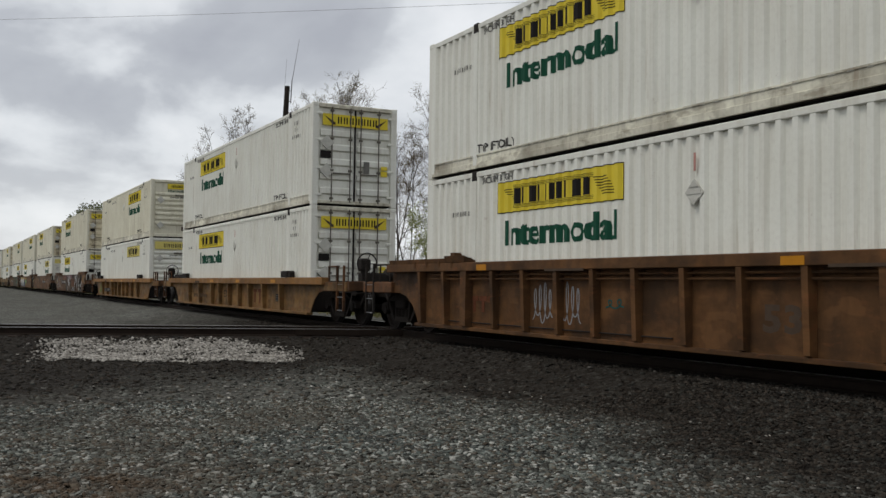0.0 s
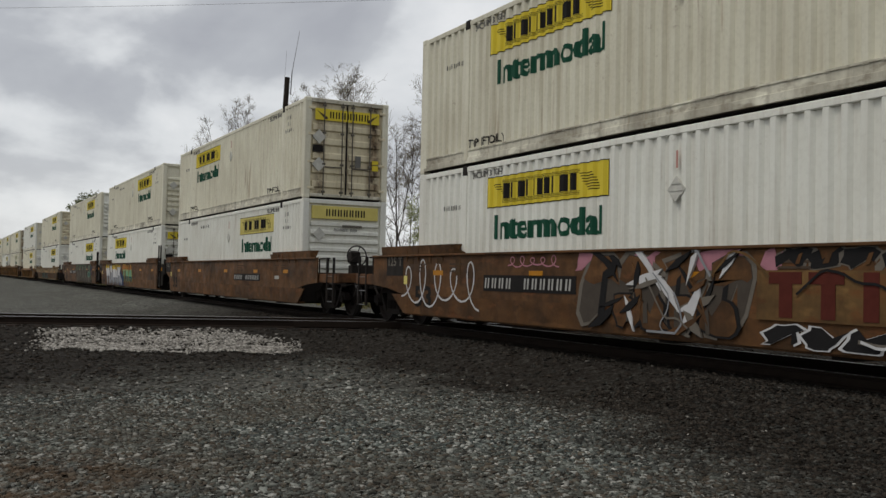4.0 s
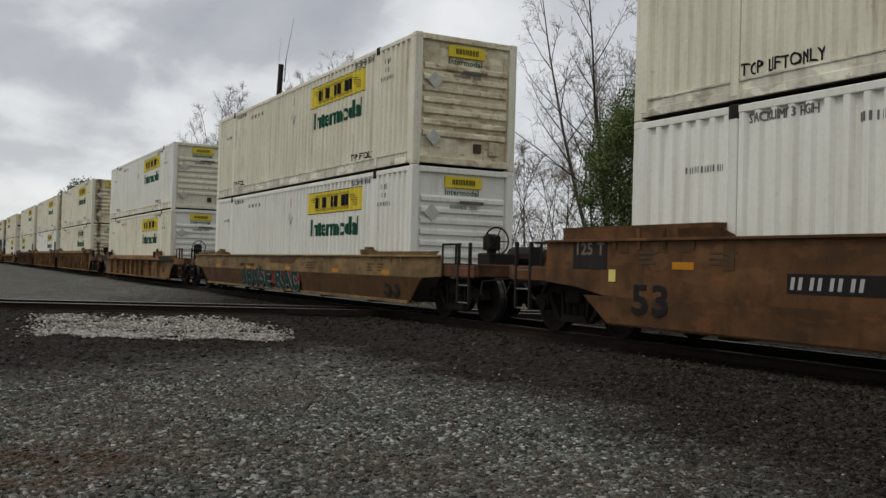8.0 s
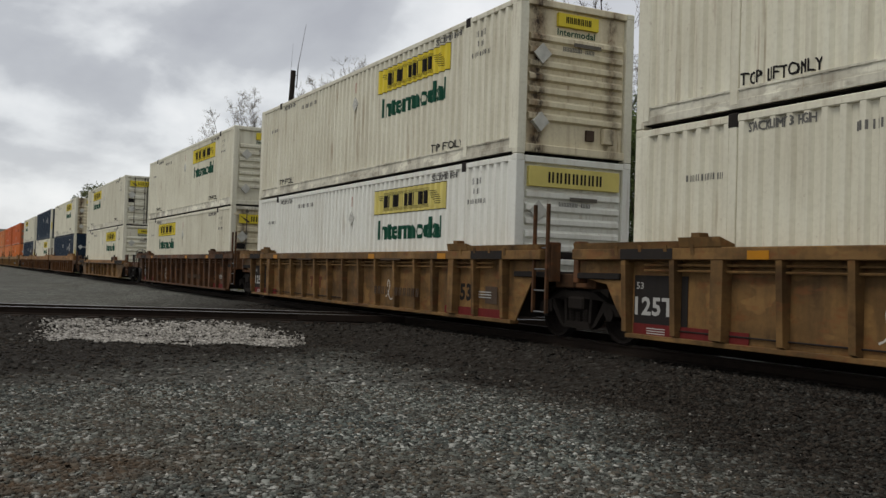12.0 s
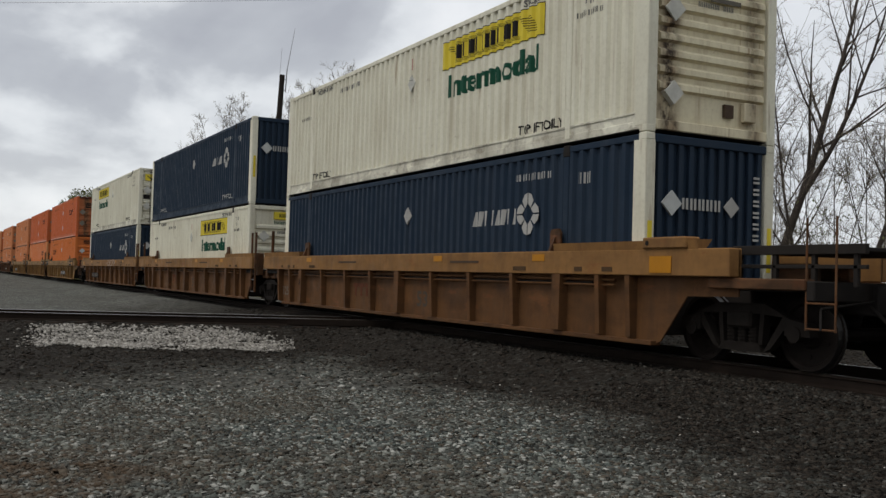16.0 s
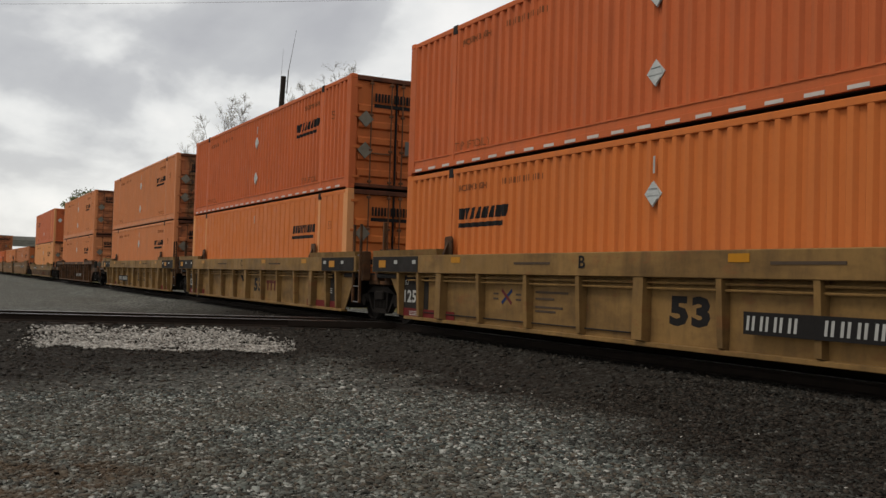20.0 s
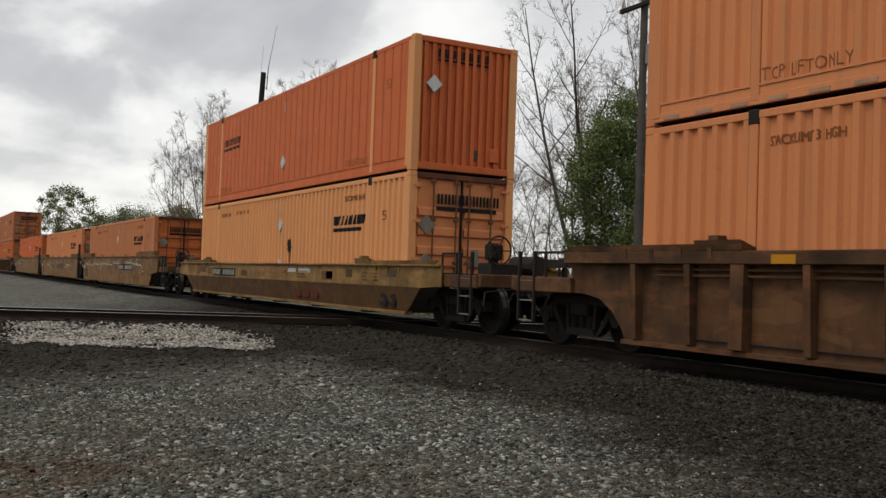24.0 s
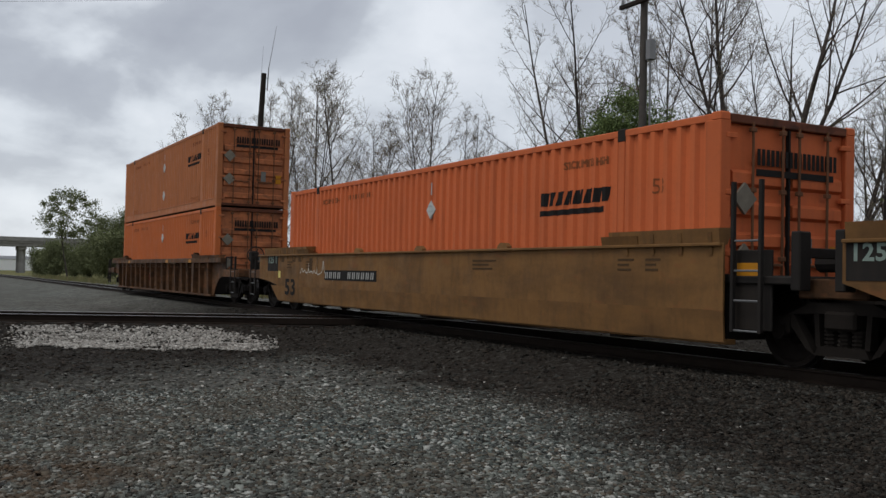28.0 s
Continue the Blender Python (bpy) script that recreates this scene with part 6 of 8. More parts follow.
def well_car(kind, body, front_full, rear_full, label, ribs=None, chord_mat=None, brake=True):
    spec, mb = SPECS[kind], M[body]
    mc = M[chord_mat] if chord_mat else mb
    car = thing("well_car", label, "freight car", group="well cars of the train")
    zt, zl, ch = spec["top"], spec["low"], spec["chord"]
    key = (kind, front_full, rear_full)
    line = side_outline(spec, kind, front_full, rear_full)
    end_f, end_r = max(p[0] for p in line), min(p[0] for p in line)
    for s in (-1, 1):
        y0, y1 = (s * SIDE - 0.015, s * SIDE + 0.015)
        if kind in ("S", "V"):
            fold = 0.68 if kind == "S" else 0.82
            up = [(x, max(z, fold)) for x, z in line]
            q = []
            for p in up:
                if not q or p != q[-1]:
                    q.append(p)
            part("side_sheet", kept(("side_sheet", key, s), lambda bm: prism(bm, q, y0, y1), mb), None, car)
            xf = [p[0] for p in line if abs(p[1] - zl) < 1e-6]
            f0, f1 = min(xf), max(xf)
            grow_f = (0.55 if front_full else 0.0) * (fold - zl) / (0.80 - zl) * 1.35
            grow_r = (0.55 if rear_full else 0.12) * (fold - zl) / (0.80 - zl) * 1.35
            lean_in = 0.022 if kind == "S" else 0.10

            def lower(bm):
                vs = []
                for depth in (0.015, -0.012):
                    for x, z, off in ((f0, zl, -lean_in), (f1, zl, -lean_in), (f1 + grow_f, fold, 0.0), (f0 - grow_r, fold, 0.0)):
                        vs.append(bm.verts.new((x, s * (SIDE + off + depth), z)))
                for q_ in ((0, 1, 2, 3), (7, 6, 5, 4), (0, 4, 5, 1), (1, 5, 6, 2), (2, 6, 7, 3), (3, 7, 4, 0)):
                    bm.faces.new([vs[i] for i in q_])
                bmesh.ops.recalc_face_normals(bm, faces=bm.faces[:])
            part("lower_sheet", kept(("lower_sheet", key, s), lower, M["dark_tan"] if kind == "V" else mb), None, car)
            part("top_chord", kept(("top_chord", key, s), lambda bm: bbox(bm, end_r + 0.02, end_f - 0.02, s * SIDE - 0.07, s * SIDE + 0.03, zt - 0.03, zt + 0.012, 0.008), mc), None, car)
        else:
            part("side_sheet", kept(("side_sheet", key, s), lambda bm: prism(bm, [(x, min(z, zt - 0.02)) for x, z in line], s * (SIDE - 0.15) - 0.012, s * (SIDE - 0.15) + 0.012), mb), None, car)
            part("top_chord", kept(("top_chord", key, s), lambda bm: bbox(bm, end_r, end_f, min(s * (SIDE - 0.19), s * (SIDE + 0.035)), max(s * (SIDE - 0.19), s * (SIDE + 0.035)), zt - ch, zt, 0.012), mc), None, car)
            if kind in ("T", "U"):
                part("pipe_rail", kept(("pipe_rail", key, s), lambda bm: [rod(bm, (-7.6, s * (SIDE - 0.06), zt - ch - dz), (7.6, s * (SIDE - 0.06), zt - ch - dz), 0.018, 6) for dz in (0.07, 0.15)], mb), None, car)
            xs = ribs or [-6.95 + i * 1.272 for i in range(12)]
            for x in xs:
                wide = (abs(abs(x) - 6.05) < 0.2 and kind != "R") or (kind == "T" and abs(x) < 0.2)
                w = 0.11 if wide else 0.05
                me = kept(("rib", kind, s, wide), lambda bm: prism(bm, [(s * (SIDE - 0.145), zl + 0.02), (s * (SIDE + (0.03 if wide else -0.02)), zl + 0.06), (s * (SIDE + 0.025), zt - ch + 0.004), (s * (SIDE - 0.145), zt - ch + 0.004)], -w, w, "x"), mb)
                part("rib", me, None, car).location = (x, 0, 0)
        xf = [p[0] for p in line if abs(p[1] - zl) < 1e-6]
        part("bottom_flange", kept(("bottom_flange", key, s), lambda bm: bbox(bm, min(xf), max(xf), min(s * (SIDE - 0.22), s * (SIDE - 0.04)), max(s * (SIDE - 0.22), s * (SIDE - 0.04)), zl - 0.03, zl + 0.035, 0.006), mb), None, car)
        # raised ledges over the well's ends
        if spec["ledge"]:
            for d, e in ((1, min(end_f, 9.5)), (-1, max(end_r, -9.5))):
                x0, x1 = sorted((d * 6.12, e - d * 0.05))
                tl = zt + spec["ledge"]
                part("end_ledge", kept(("end_ledge", key, s, d), lambda bm: prism(bm, [(s * (SIDE + 0.03), zt - 0.01), (s * (SIDE + 0.05), tl), (s * (SIDE - 0.22), tl + 0.01), (s * (SIDE - 0.10), zt - 0.01)], x0, x1, "x"), mc), None, car)
                for i in range(4 if s < 0 and kind != "T" else 0):
                    xx = d * (6.5 + i * 0.55)
                    part("gusset", kept(("gusset", kind, s), lambda bm: prism(bm, [(s * (SIDE + 0.03), zt - 0.14), (s * (SIDE + 0.055), zt + spec["ledge"] - 0.05), (s * (SIDE + 0.01), zt + spec["ledge"] - 0.05)], -0.035, 0.035, "x"), mb), None, car).location = (xx, 0, 0)
        # guides that steer a container into the well
        for d in (-1, 1):
            if kind == "T":
                part("container_guide", kept(("guide_plate", s), lambda bm: (bbox(bm, -0.15, 0.15, min(s * (SIDE - 0.16), s * (SIDE - 0.11)), max(s * (SIDE - 0.16), s * (SIDE - 0.11)), 0.0, 0.30, 0.012),
                                                                             prism(bm, [(-0.15, 0.29), (0.15, 0.29), (0.09, 0.37), (-0.11, 0.36)], min(s * (SIDE - 0.16), s * (SIDE - 0.11)), max(s * (SIDE - 0.16), s * (SIDE - 0.11))),
                                                                             prism(bm, [(s * (SIDE + 0.0), 0.0), (s * (SIDE - 0.11), 0.26), (s * (SIDE - 0.11), 0.0)], -0.03, 0.03, "x")), M["dark_ochre"]), None, car, "rusty upright guide plate").location = (d * 5.93, 0, zt + 0.006)
                continue
            if kind == "R":
                def chock(bm):
                    prism(bm, [(s * (SIDE + 0.05), 0.0), (s * (SIDE + 0.055), 0.17), (s * (SIDE + 0.02), 0.19), (s * (SIDE - 0.11), 0.19), (s * (SIDE - 0.11), 0.0)], min(0.12 * d, 0.70 * d), max(0.12 * d, 0.70 * d), "x")
                    prism(bm, [(0.70 * d, 0.0), (0.70 * d, 0.19), (0.86 * d, 0.19), (0.92 * d, 0.14), (0.92 * d, 0.0)], min(s * (SIDE - 0.11), s * (SIDE + 0.03)), max(s * (SIDE - 0.11), s * (SIDE + 0.03)))

                def bracket(bm):
                    for w in (-0.19, 0.09):
                        bbox(bm, d * w - 0.025, d * w + 0.025, min(s * (SIDE - 0.10), s * (SIDE + 0.075)), max(s * (SIDE - 0.10), s * (SIDE + 0.075)), -0.11, 0.17, 0.01)
                    bbox(bm, -0.20, 0.10, min(s * (SIDE - 0.10), s * (SIDE - 0.06)), max(s * (SIDE - 0.10), s * (SIDE - 0.06)), 0.0, 0.195, 0.01)
                    for w, v in ((-0.15, -0.06), (0.02, 0.11)):
                        bbox(bm, w, v, min(s * (SIDE - 0.10), s * (SIDE - 0.05)), max(s * (SIDE - 0.10), s * (SIDE - 0.05)), 0.19, 0.26, 0.01)
                    bbox(bm, -0.15, 0.11, min(s * (SIDE - 0.10), s * (SIDE - 0.052)), max(s * (SIDE - 0.10), s * (SIDE - 0.052)), 0.245, 0.30, 0.012)
                g = part("container_guide", kept(("chock", s, d), chock, M["dark_ochre" if ribs is R_RIBS_LATE else "soot"]), None, car, "sooty steel guide block")
                if ribs is R_RIBS_LATE:
                    part("bracket", kept(("guide_bracket", s, d), bracket, M["soot"]), None, g, "sooty bracket with a square eye")
                g.location = (d * 6.10, 0, zt + 0.004)
                continue
            g = part("container_guide", kept(("container_guide", kind, s), lambda bm: (prism(bm, [(s * (SIDE + 0.04), 0), (s * (SIDE + 0.07), 0.13), (s * (SIDE - 0.20), 0.04), (s * (SIDE - 0.20), -0.06)], -0.40, 0.40, "x"),
                                                                                          prism(bm, [(s * (SIDE + 0.05), 0.1), (s * (SIDE + 0.05), 0.19), (s * (SIDE - 0.10), 0.19), (s * (SIDE - 0.16), 0.06)], -0.16, 0.0, "x")), mb), None, car)
            g.location = (d * 6.36, 0, zt + 0.006)
    # bottom of the well
    for x in (-6.06, -3.0, 0.0, 3.0, 6.06):
        part("cross_member", kept(("cross_member", round(abs(x), 1)), lambda bm: bbox(bm, -0.16, 0.16, -1.33, 1.33, 0.20, 0.352 if abs(x) > 6 else 0.32, 0.015), M["soot"]), None, car).location = (x, 0, 0)
    for d, full in ((1, front_full), (-1, rear_full)):
        fend = (d > 0)
        part("bulkhead", kept(("bulkhead", d), lambda bm: bbox(bm, d * 8.22 - 0.04, d * 8.22 + 0.04, -1.33, 1.33, 0.30, 1.14, 0.01), M["soot"]), None, car)
        if full:
            part("end_platform", kept(("end_platform", kind, d), lambda bm: (bbox(bm, min(d * 9.3, d * 10.9), max(d * 9.3, d * 10.9), -1.35, 1.35, 0.98, 1.07, 0.01),
                                                                         bbox(bm, min(d * 8.25, d * 11.35), max(d * 8.25, d * 11.35), -0.42, 0.42, 0.72, 1.10, 0.02)), M["soot"]), None, car)
            for s in (-1, 1):
                part("end_sill", kept(("end_sill", kind, d, s), lambda bm: bbox(bm, min(d * 9.55, d * 11.15), max(d * 9.55, d * 11.15), s * 1.36 - 0.09, s * 1.36 + 0.09, 1.0 if kind == "T" else 0.86, 1.14 if kind == "T" else 1.10, 0.015), mb if kind == "R" else M["dark_ochre"]), None, car)
                if kind == "T":
                    part("grab_rail", kept(("grab_rail", d, s), lambda bm: ([rod(bm, (d * x, s * 1.40, 0.54), (d * x, s * 1.40, 1.86), 0.014, 6) for x in (11.13, 11.55)],
                                                                           [rod(bm, (d * 11.13, s * 1.40, z), (d * 11.55, s * 1.40, z), 0.013, 6) for z in (0.56, 0.86)]), M["dark_ochre"]), None, car, "thin rusty grab rail with two rungs")
                    continue
                ladder(car, d * 10.75 - 0.22, d * 10.75 + 0.22, 0.36, 1.06, s * 1.44, M["dark_ochre" if kind == "R" else "soot"], 3, 0.46)
                part("hand_rail", kept(("hand_rail", d, s), lambda bm: (rod(bm, (d * 9.75, s * 1.38, 1.08), (d * 9.75, s * 1.38, 1.50), 0.022), rod(bm, (d * 9.75, s * 1.38, 1.50), (d * 10.5, s * 1.38, 1.50), 0.022),
                                                                       rod(bm, (d * 10.3, s * 1.38, 1.08), (d * 10.3, s * 1.38, 1.50), 0.022)), M["dark_ochre" if kind == "R" else "soot"]), None, car)
            part("headstock", kept(("headstock", d, kind == "T"), lambda bm: bbox(bm, d * 11.2 - 0.06, d * 11.2 + 0.06, -1.42, 1.42, 0.88, 1.12, 0.015), M["soot" if kind == "T" else "dark_ochre"]), None, car)
            part("coupler", kept(("coupler", d), lambda bm: (bbox(bm, min(d * 11.2, d * 11.62), max(d * 11.2, d * 11.62), -0.13, 0.13, 0.74, 0.98, 0.03), bbox(bm, min(d * 11.55, d * 11.79), max(d * 11.55, d * 11.79), -0.20, 0.17, 0.72, 1.0, 0.04)), M["truck"]), None, car, "steel knuckle coupler")

            def hose(bm):
                pts = [Vector((d * 11.2, -0.42, 0.86)), Vector((d * 11.42, -0.44, 0.70)), Vector((d * 11.62, -0.42, 0.52)), Vector((d * 11.78, -0.40, 0.46))]
                for a, b in zip(pts, pts[1:]):
                    rod(bm, a, b, 0.026, 6)
            part("air_hose", kept(("air_hose", d), hose, M["soot"]), None, car)
            part("lever", kept(("lever", d), lambda bm: (rod(bm, (d * 11.3, -1.35, 0.80), (d * 11.3, -0.2, 0.92), 0.014), rod(bm, (d * 11.3, -1.35, 0.80), (d * 11.36, -1.42, 0.55), 0.014)), M["soot"]), None, car, "uncoupling lever")
            truck(car, d * 9.77)
            if kind == "T":
                def deck(bm):
                    x0, x1 = min(d * 9.7, d * 11.75), max(d * 9.7, d * 11.75)
                    bbox(bm, x0, x1, -1.12, 1.0, 1.47, 1.52, 0.008), bbox(bm, x0, x1, -1.17, -1.10, 1.44, 1.56, 0.008)
                    bbox(bm, x0, x1, -1.15, -1.10, 1.27, 1.32, 0.006)
                    for x in (9.8, 10.4, 11.0, 11.6):
                        bbox(bm, d * x - 0.03, d * x + 0.03, -1.15, -1.09, 1.06, 1.47, 0.006)
                part("crossover_grating", kept(("high_grating", d), deck, M["soot"]), None, car, "raised dark steel walkway grating")
                part("air_tank", kept(("low_tank", d), lambda bm: (rod(bm, (d * 9.9, -0.3, 1.22), (d * 10.9, -0.3, 1.22), 0.11, 14), bbox(bm, min(d * 10.15, d * 10.75), max(d * 10.15, d * 10.75), -0.95, -0.7, 1.1, 1.34, 0.02)), M["dark_ochre"]), None, car)
                for s in (-1, 1):
                    c = part("corner_block", kept(("corner_block", d, s), lambda bm: bbox(bm, min(d * 8.36, d * 9.26), max(d * 8.36, d * 9.26), s * (SIDE - 0.06) - 0.13, s * (SIDE - 0.06) + 0.13, zt + 0.004, zt + 0.165, 0.02), mc), None, car, "boxed guide block over the chord")
                    part("eye", kept(("corner_eye", d, s), lambda bm: rod(bm, (d * 8.47, s * (SIDE + 0.071), zt + 0.085), (d * 8.47, s * (SIDE + 0.077), zt + 0.085), 0.035, 10), M["black"]), None, c)
                    part("reflector", kept(("front_reflector", d, s), lambda bm: box(bm, min(d * 8.50, d * 8.95), max(d * 8.50, d * 8.95), s * (SIDE + 0.043) - 0.006, s * (SIDE + 0.043) + 0.004, 1.19, 1.42), M["amber"]), None, car)
            elif brake and fend:
                b = part("brake_stand", kept("brake_stand", lambda bm: (bbox(bm, 10.45, 10.57, -0.78, -0.62, 1.06, 1.72, 0.01), bbox(bm, 10.38, 10.64, -0.84, -0.56, 1.40, 1.70, 0.03)), M["soot"]), None, car)

                def wheel(bm):
                    ring(bm, (10.70, -0.70, 1.58), 0.27, 0.018, "x", 20, 5)
                    for i in range(5):
                        a = i * math.tau / 5
                        rod(bm, (10.66, -0.70, 1.58), (10.70, -0.70 + 0.27 * math.cos(a), 1.58 + 0.27 * math.sin(a)), 0.012, 5)
                part("hand_wheel", kept("hand_wheel", wheel, M["soot"]), None, b, "spoked hand brake wheel")
                part("valve_chest", kept("valve_chest", lambda bm: (bbox(bm, 9.6, 10.1, -0.5, 0.2, 1.07, 1.36, 0.03), rod(bm, (9.45, 0.5, 1.32), (10.3, 0.5, 1.32), 0.2, 12)), M["soot"]), None, car)
            elif brake:
                part("crossover_grating", kept("crossover_grating", lambda bm: (bbox(bm, -10.75, -8.6, -1.0, 1.15, 1.32, 1.36, 0.006), bbox(bm, -10.75, -8.6, -1.04, -0.98, 1.26, 1.40, 0.006),
                                                                                [bbox(bm, x - 0.03, x + 0.03, -0.9, -0.82, 1.06, 1.32, 0.006) for x in (-10.5, -9.7, -8.9)]), M["soot"]), None, car, "raised dark steel walkway grating")
                part("air_tank", kept("air_tank", lambda bm: (rod(bm, (-9.5, 0.25, 1.19), (-10.5, 0.25, 1.19), 0.12, 14), bbox(bm, -9.2, -8.8, -0.6, 0.1, 1.36, 1.56, 0.02)), M["soot"]), None, car)
        else:
            part("end_platform", kept(("art_platform", d), lambda bm: (bbox(bm, min(d * 8.25, d * 9.35), max(d * 8.25, d * 9.35), -1.40, 1.40, 1.02, 1.12, 0.015), bbox(bm, min(d * 8.25, d * 9.70), max(d * 8.25, d * 9.70), -0.40, 0.40, 0.70, 1.12, 0.02)), M["soot"]), None, car)
            for s in (-1, 1):
                part("end_post", kept(("end_post", kind, d, s), lambda bm: bbox(bm, d * 9.38 - 0.07, d * 9.38 + 0.07, s * 1.3 - 0.1, s * 1.3 + 0.1, 0.95, zt + 0.13, 0.015), M["soot"] if kind in ("S", "V") else M["dark_ochre"]), None, car)
            part("cross_bar", kept(("cross_bar", kind, d), lambda bm: (bbox(bm, d * 9.36 - 0.06, d * 9.36 + 0.06, -1.25, 1.25, 1.34, 1.46, 0.01), rod(bm, (d * 9.0, -0.5, 1.3), (d * 9.6, -0.5, 1.3), 0.12, 10)), M["soot"]), None, car)
            if fend:
                for s in (-1, 1):
                    ladder(car, *((8.47, 8.92) if kind in ("S", "V") else (9.02, 9.42)), 0.42, zt + 0.05, s * 1.46, M["soot"] if kind in ("S", "V") else M["dark_ochre"], 4, 0.72)
                    part("end_panel", kept(("end_panel", kind, s), lambda bm: bbox(bm, 8.38, 9.0, s * 1.34 - 0.02, s * 1.34 + 0.02, 0.45, zt - 0.08, 0.01), M["soot"]), None, car) if kind in ("S", "V") else None
                    part("reflector", kept(("end_reflector", s), lambda bm: box(bm, 8.45, 8.85, s * 1.365 - 0.004, s * 1.365 + 0.004, 1.06, 1.28), M["amber"]), None, car) if kind == "S" else None
                truck(car, 9.77)
            if kind == "T" and not fend:
                part("end_grating", kept("end_grating", lambda bm: (bbox(bm, -9.75, -8.75, -1.12, 1.0, 1.60, 1.65, 0.008), bbox(bm, -9.75, -8.75, -1.16, -1.10, 1.55, 1.69, 0.008),
                                                                    [bbox(bm, x - 0.025, x + 0.025, y - 0.025, y + 0.025, 1.08, 1.60, 0.006) for x in (-9.7, -9.2, -8.8) for y in (-1.08, 0.6)]), M["soot"]), None, car, "dark steel end grating on legs")
                part("grab_post", kept("grab_post", lambda bm: bbox(bm, -9.16, -9.09, -1.36, -1.28, 1.14, 2.30, 0.01), M["dark_ochre"]), None, car, "rusty grab post")
            for s in (-1, 1):
                part("side_bearing", kept(("side_bearing", d, s), lambda bm: bbox(bm, min(d * 9.2, d * 9.75), max(d * 9.2, d * 9.75), s * 0.98 - 0.16, s * 0.98 + 0.16, 0.86, 1.10, 0.02), M["dark_ochre"]), None, car)
    return car


# ---- painted tags on the cars ----
def tag_word(car, text, u0, u1, z0, z1, fills, edge, y, slant=0.0, widths=None, label="spray-painted lettering", bold=0.05, drop=0.0):
    """Painted letters, one part a letter; fills: (colour, from this share of the height) upwards."""
    widths = widths or [1.0] * len(text)
    k, u = (u1 - u0) / sum(widths), u0
    for i, (ch, w) in enumerate(zip(text, widths)):
        lift = drop * i
        def shape(weight, grow, yy, mat, lo=None):
            bm = bmesh.new()
            bm.from_mesh(word_mesh(("tag", ch, weight), ch, 1, 1, M[mat], weight))
            for v in bm.verts:
                a, b = (v.co.x - 0.5) * (1 + grow / w), (v.co.z - 0.5) * (1 + grow * 0.7) + 0.5
                v.co = (u + (a * 0.96 + 0.5) * w * k + (b - 0.5) * slant, yy, z0 + b * (z1 - z0) + lift)
            if lo is not None:
                bmesh.ops.bisect_plane(bm, geom=bm.verts[:] + bm.edges[:] + bm.faces[:], plane_co=(0, 0, z0 + lo * (z1 - z0) + lift + 0.03 * math.sin(i * 2.3)), plane_no=(0, 0, 1), clear_inner=True)
            return bm
        root = part("tag_letter", shape(bold + 0.055, 0.12, y - 0.001 - 0.0002 * i, edge), M[edge], car, label)
        for n, (mat, lo) in enumerate(fills):
            part("fill", shape(bold, 0.0, y - 0.004 - 0.0015 * n - 0.0001 * i, mat, lo or None), M[mat], root)
        u += w * k


# letters as brush lines in a unit box
BRUSH = {
    "M": [[(0.04, 0), (0.04, 1)], [(0.96, 0), (0.96, 1)], [(0.1, 0.98), (0.5, 0.52), (0.9, 0.98)]], "A": [[(0, 0), (0.46, 0.98)], [(0.54, 0.98), (1, 0)], [(0.2, 0.34), (0.78, 0.34)]],
    "N": [[(0.05, 0), (0.05, 1)], [(0.95, 0), (0.95, 1)], [(0.1, 0.96), (0.9, 0.3)]], "I": [[(0.5, 0), (0.5, 0.72)], [(0.46, 0.96), (0.54, 0.97)]],
    "K": [[(0.06, 0), (0.1, 1)], [(0.92, 1), (0.22, 0.5), (0.98, 0)]], "T": [[(0, 0.93), (1, 0.93)], [(0.5, 0), (0.5, 0.9)]],
    "H": [[(0.08, 0), (0.1, 1)], [(0.9, 0), (0.92, 1)], [(0.1, 0.46), (0.9, 0.5)]], "E": [[(0.95, 0.97), (0.1, 0.95), (0.06, 0.04), (0.98, 0.03)], [(0.1, 0.5), (0.8, 0.5)]],
    "S": [[(0.92, 0.86), (0.6, 1), (0.2, 0.95), (0.06, 0.75), (0.3, 0.55), (0.75, 0.45), (0.95, 0.25), (0.7, 0.03), (0.3, 0), (0.04, 0.14)]],
    "B": [[(0.08, 0), (0.1, 1), (0.7, 0.98), (0.85, 0.75), (0.6, 0.54), (0.2, 0.52)], [(0.3, 0.5), (0.85, 0.4), (0.92, 0.15), (0.6, 0), (0.1, 0)]],
    "U": [[(0.04, 1), (0.08, 0.3), (0.4, 0), (0.75, 0.1), (0.9, 0.4), (0.94, 1)]], "R": [[(0.06, 0), (0.08, 1), (0.7, 0.98), (0.9, 0.74), (0.65, 0.5), (0.2, 0.46)], [(0.45, 0.46), (1, 0)]],
    "C": [[(0.95, 0.8), (0.7, 0.98), (0.3, 0.95), (0.05, 0.6), (0.12, 0.2), (0.45, 0), (0.95, 0.2)]],
}


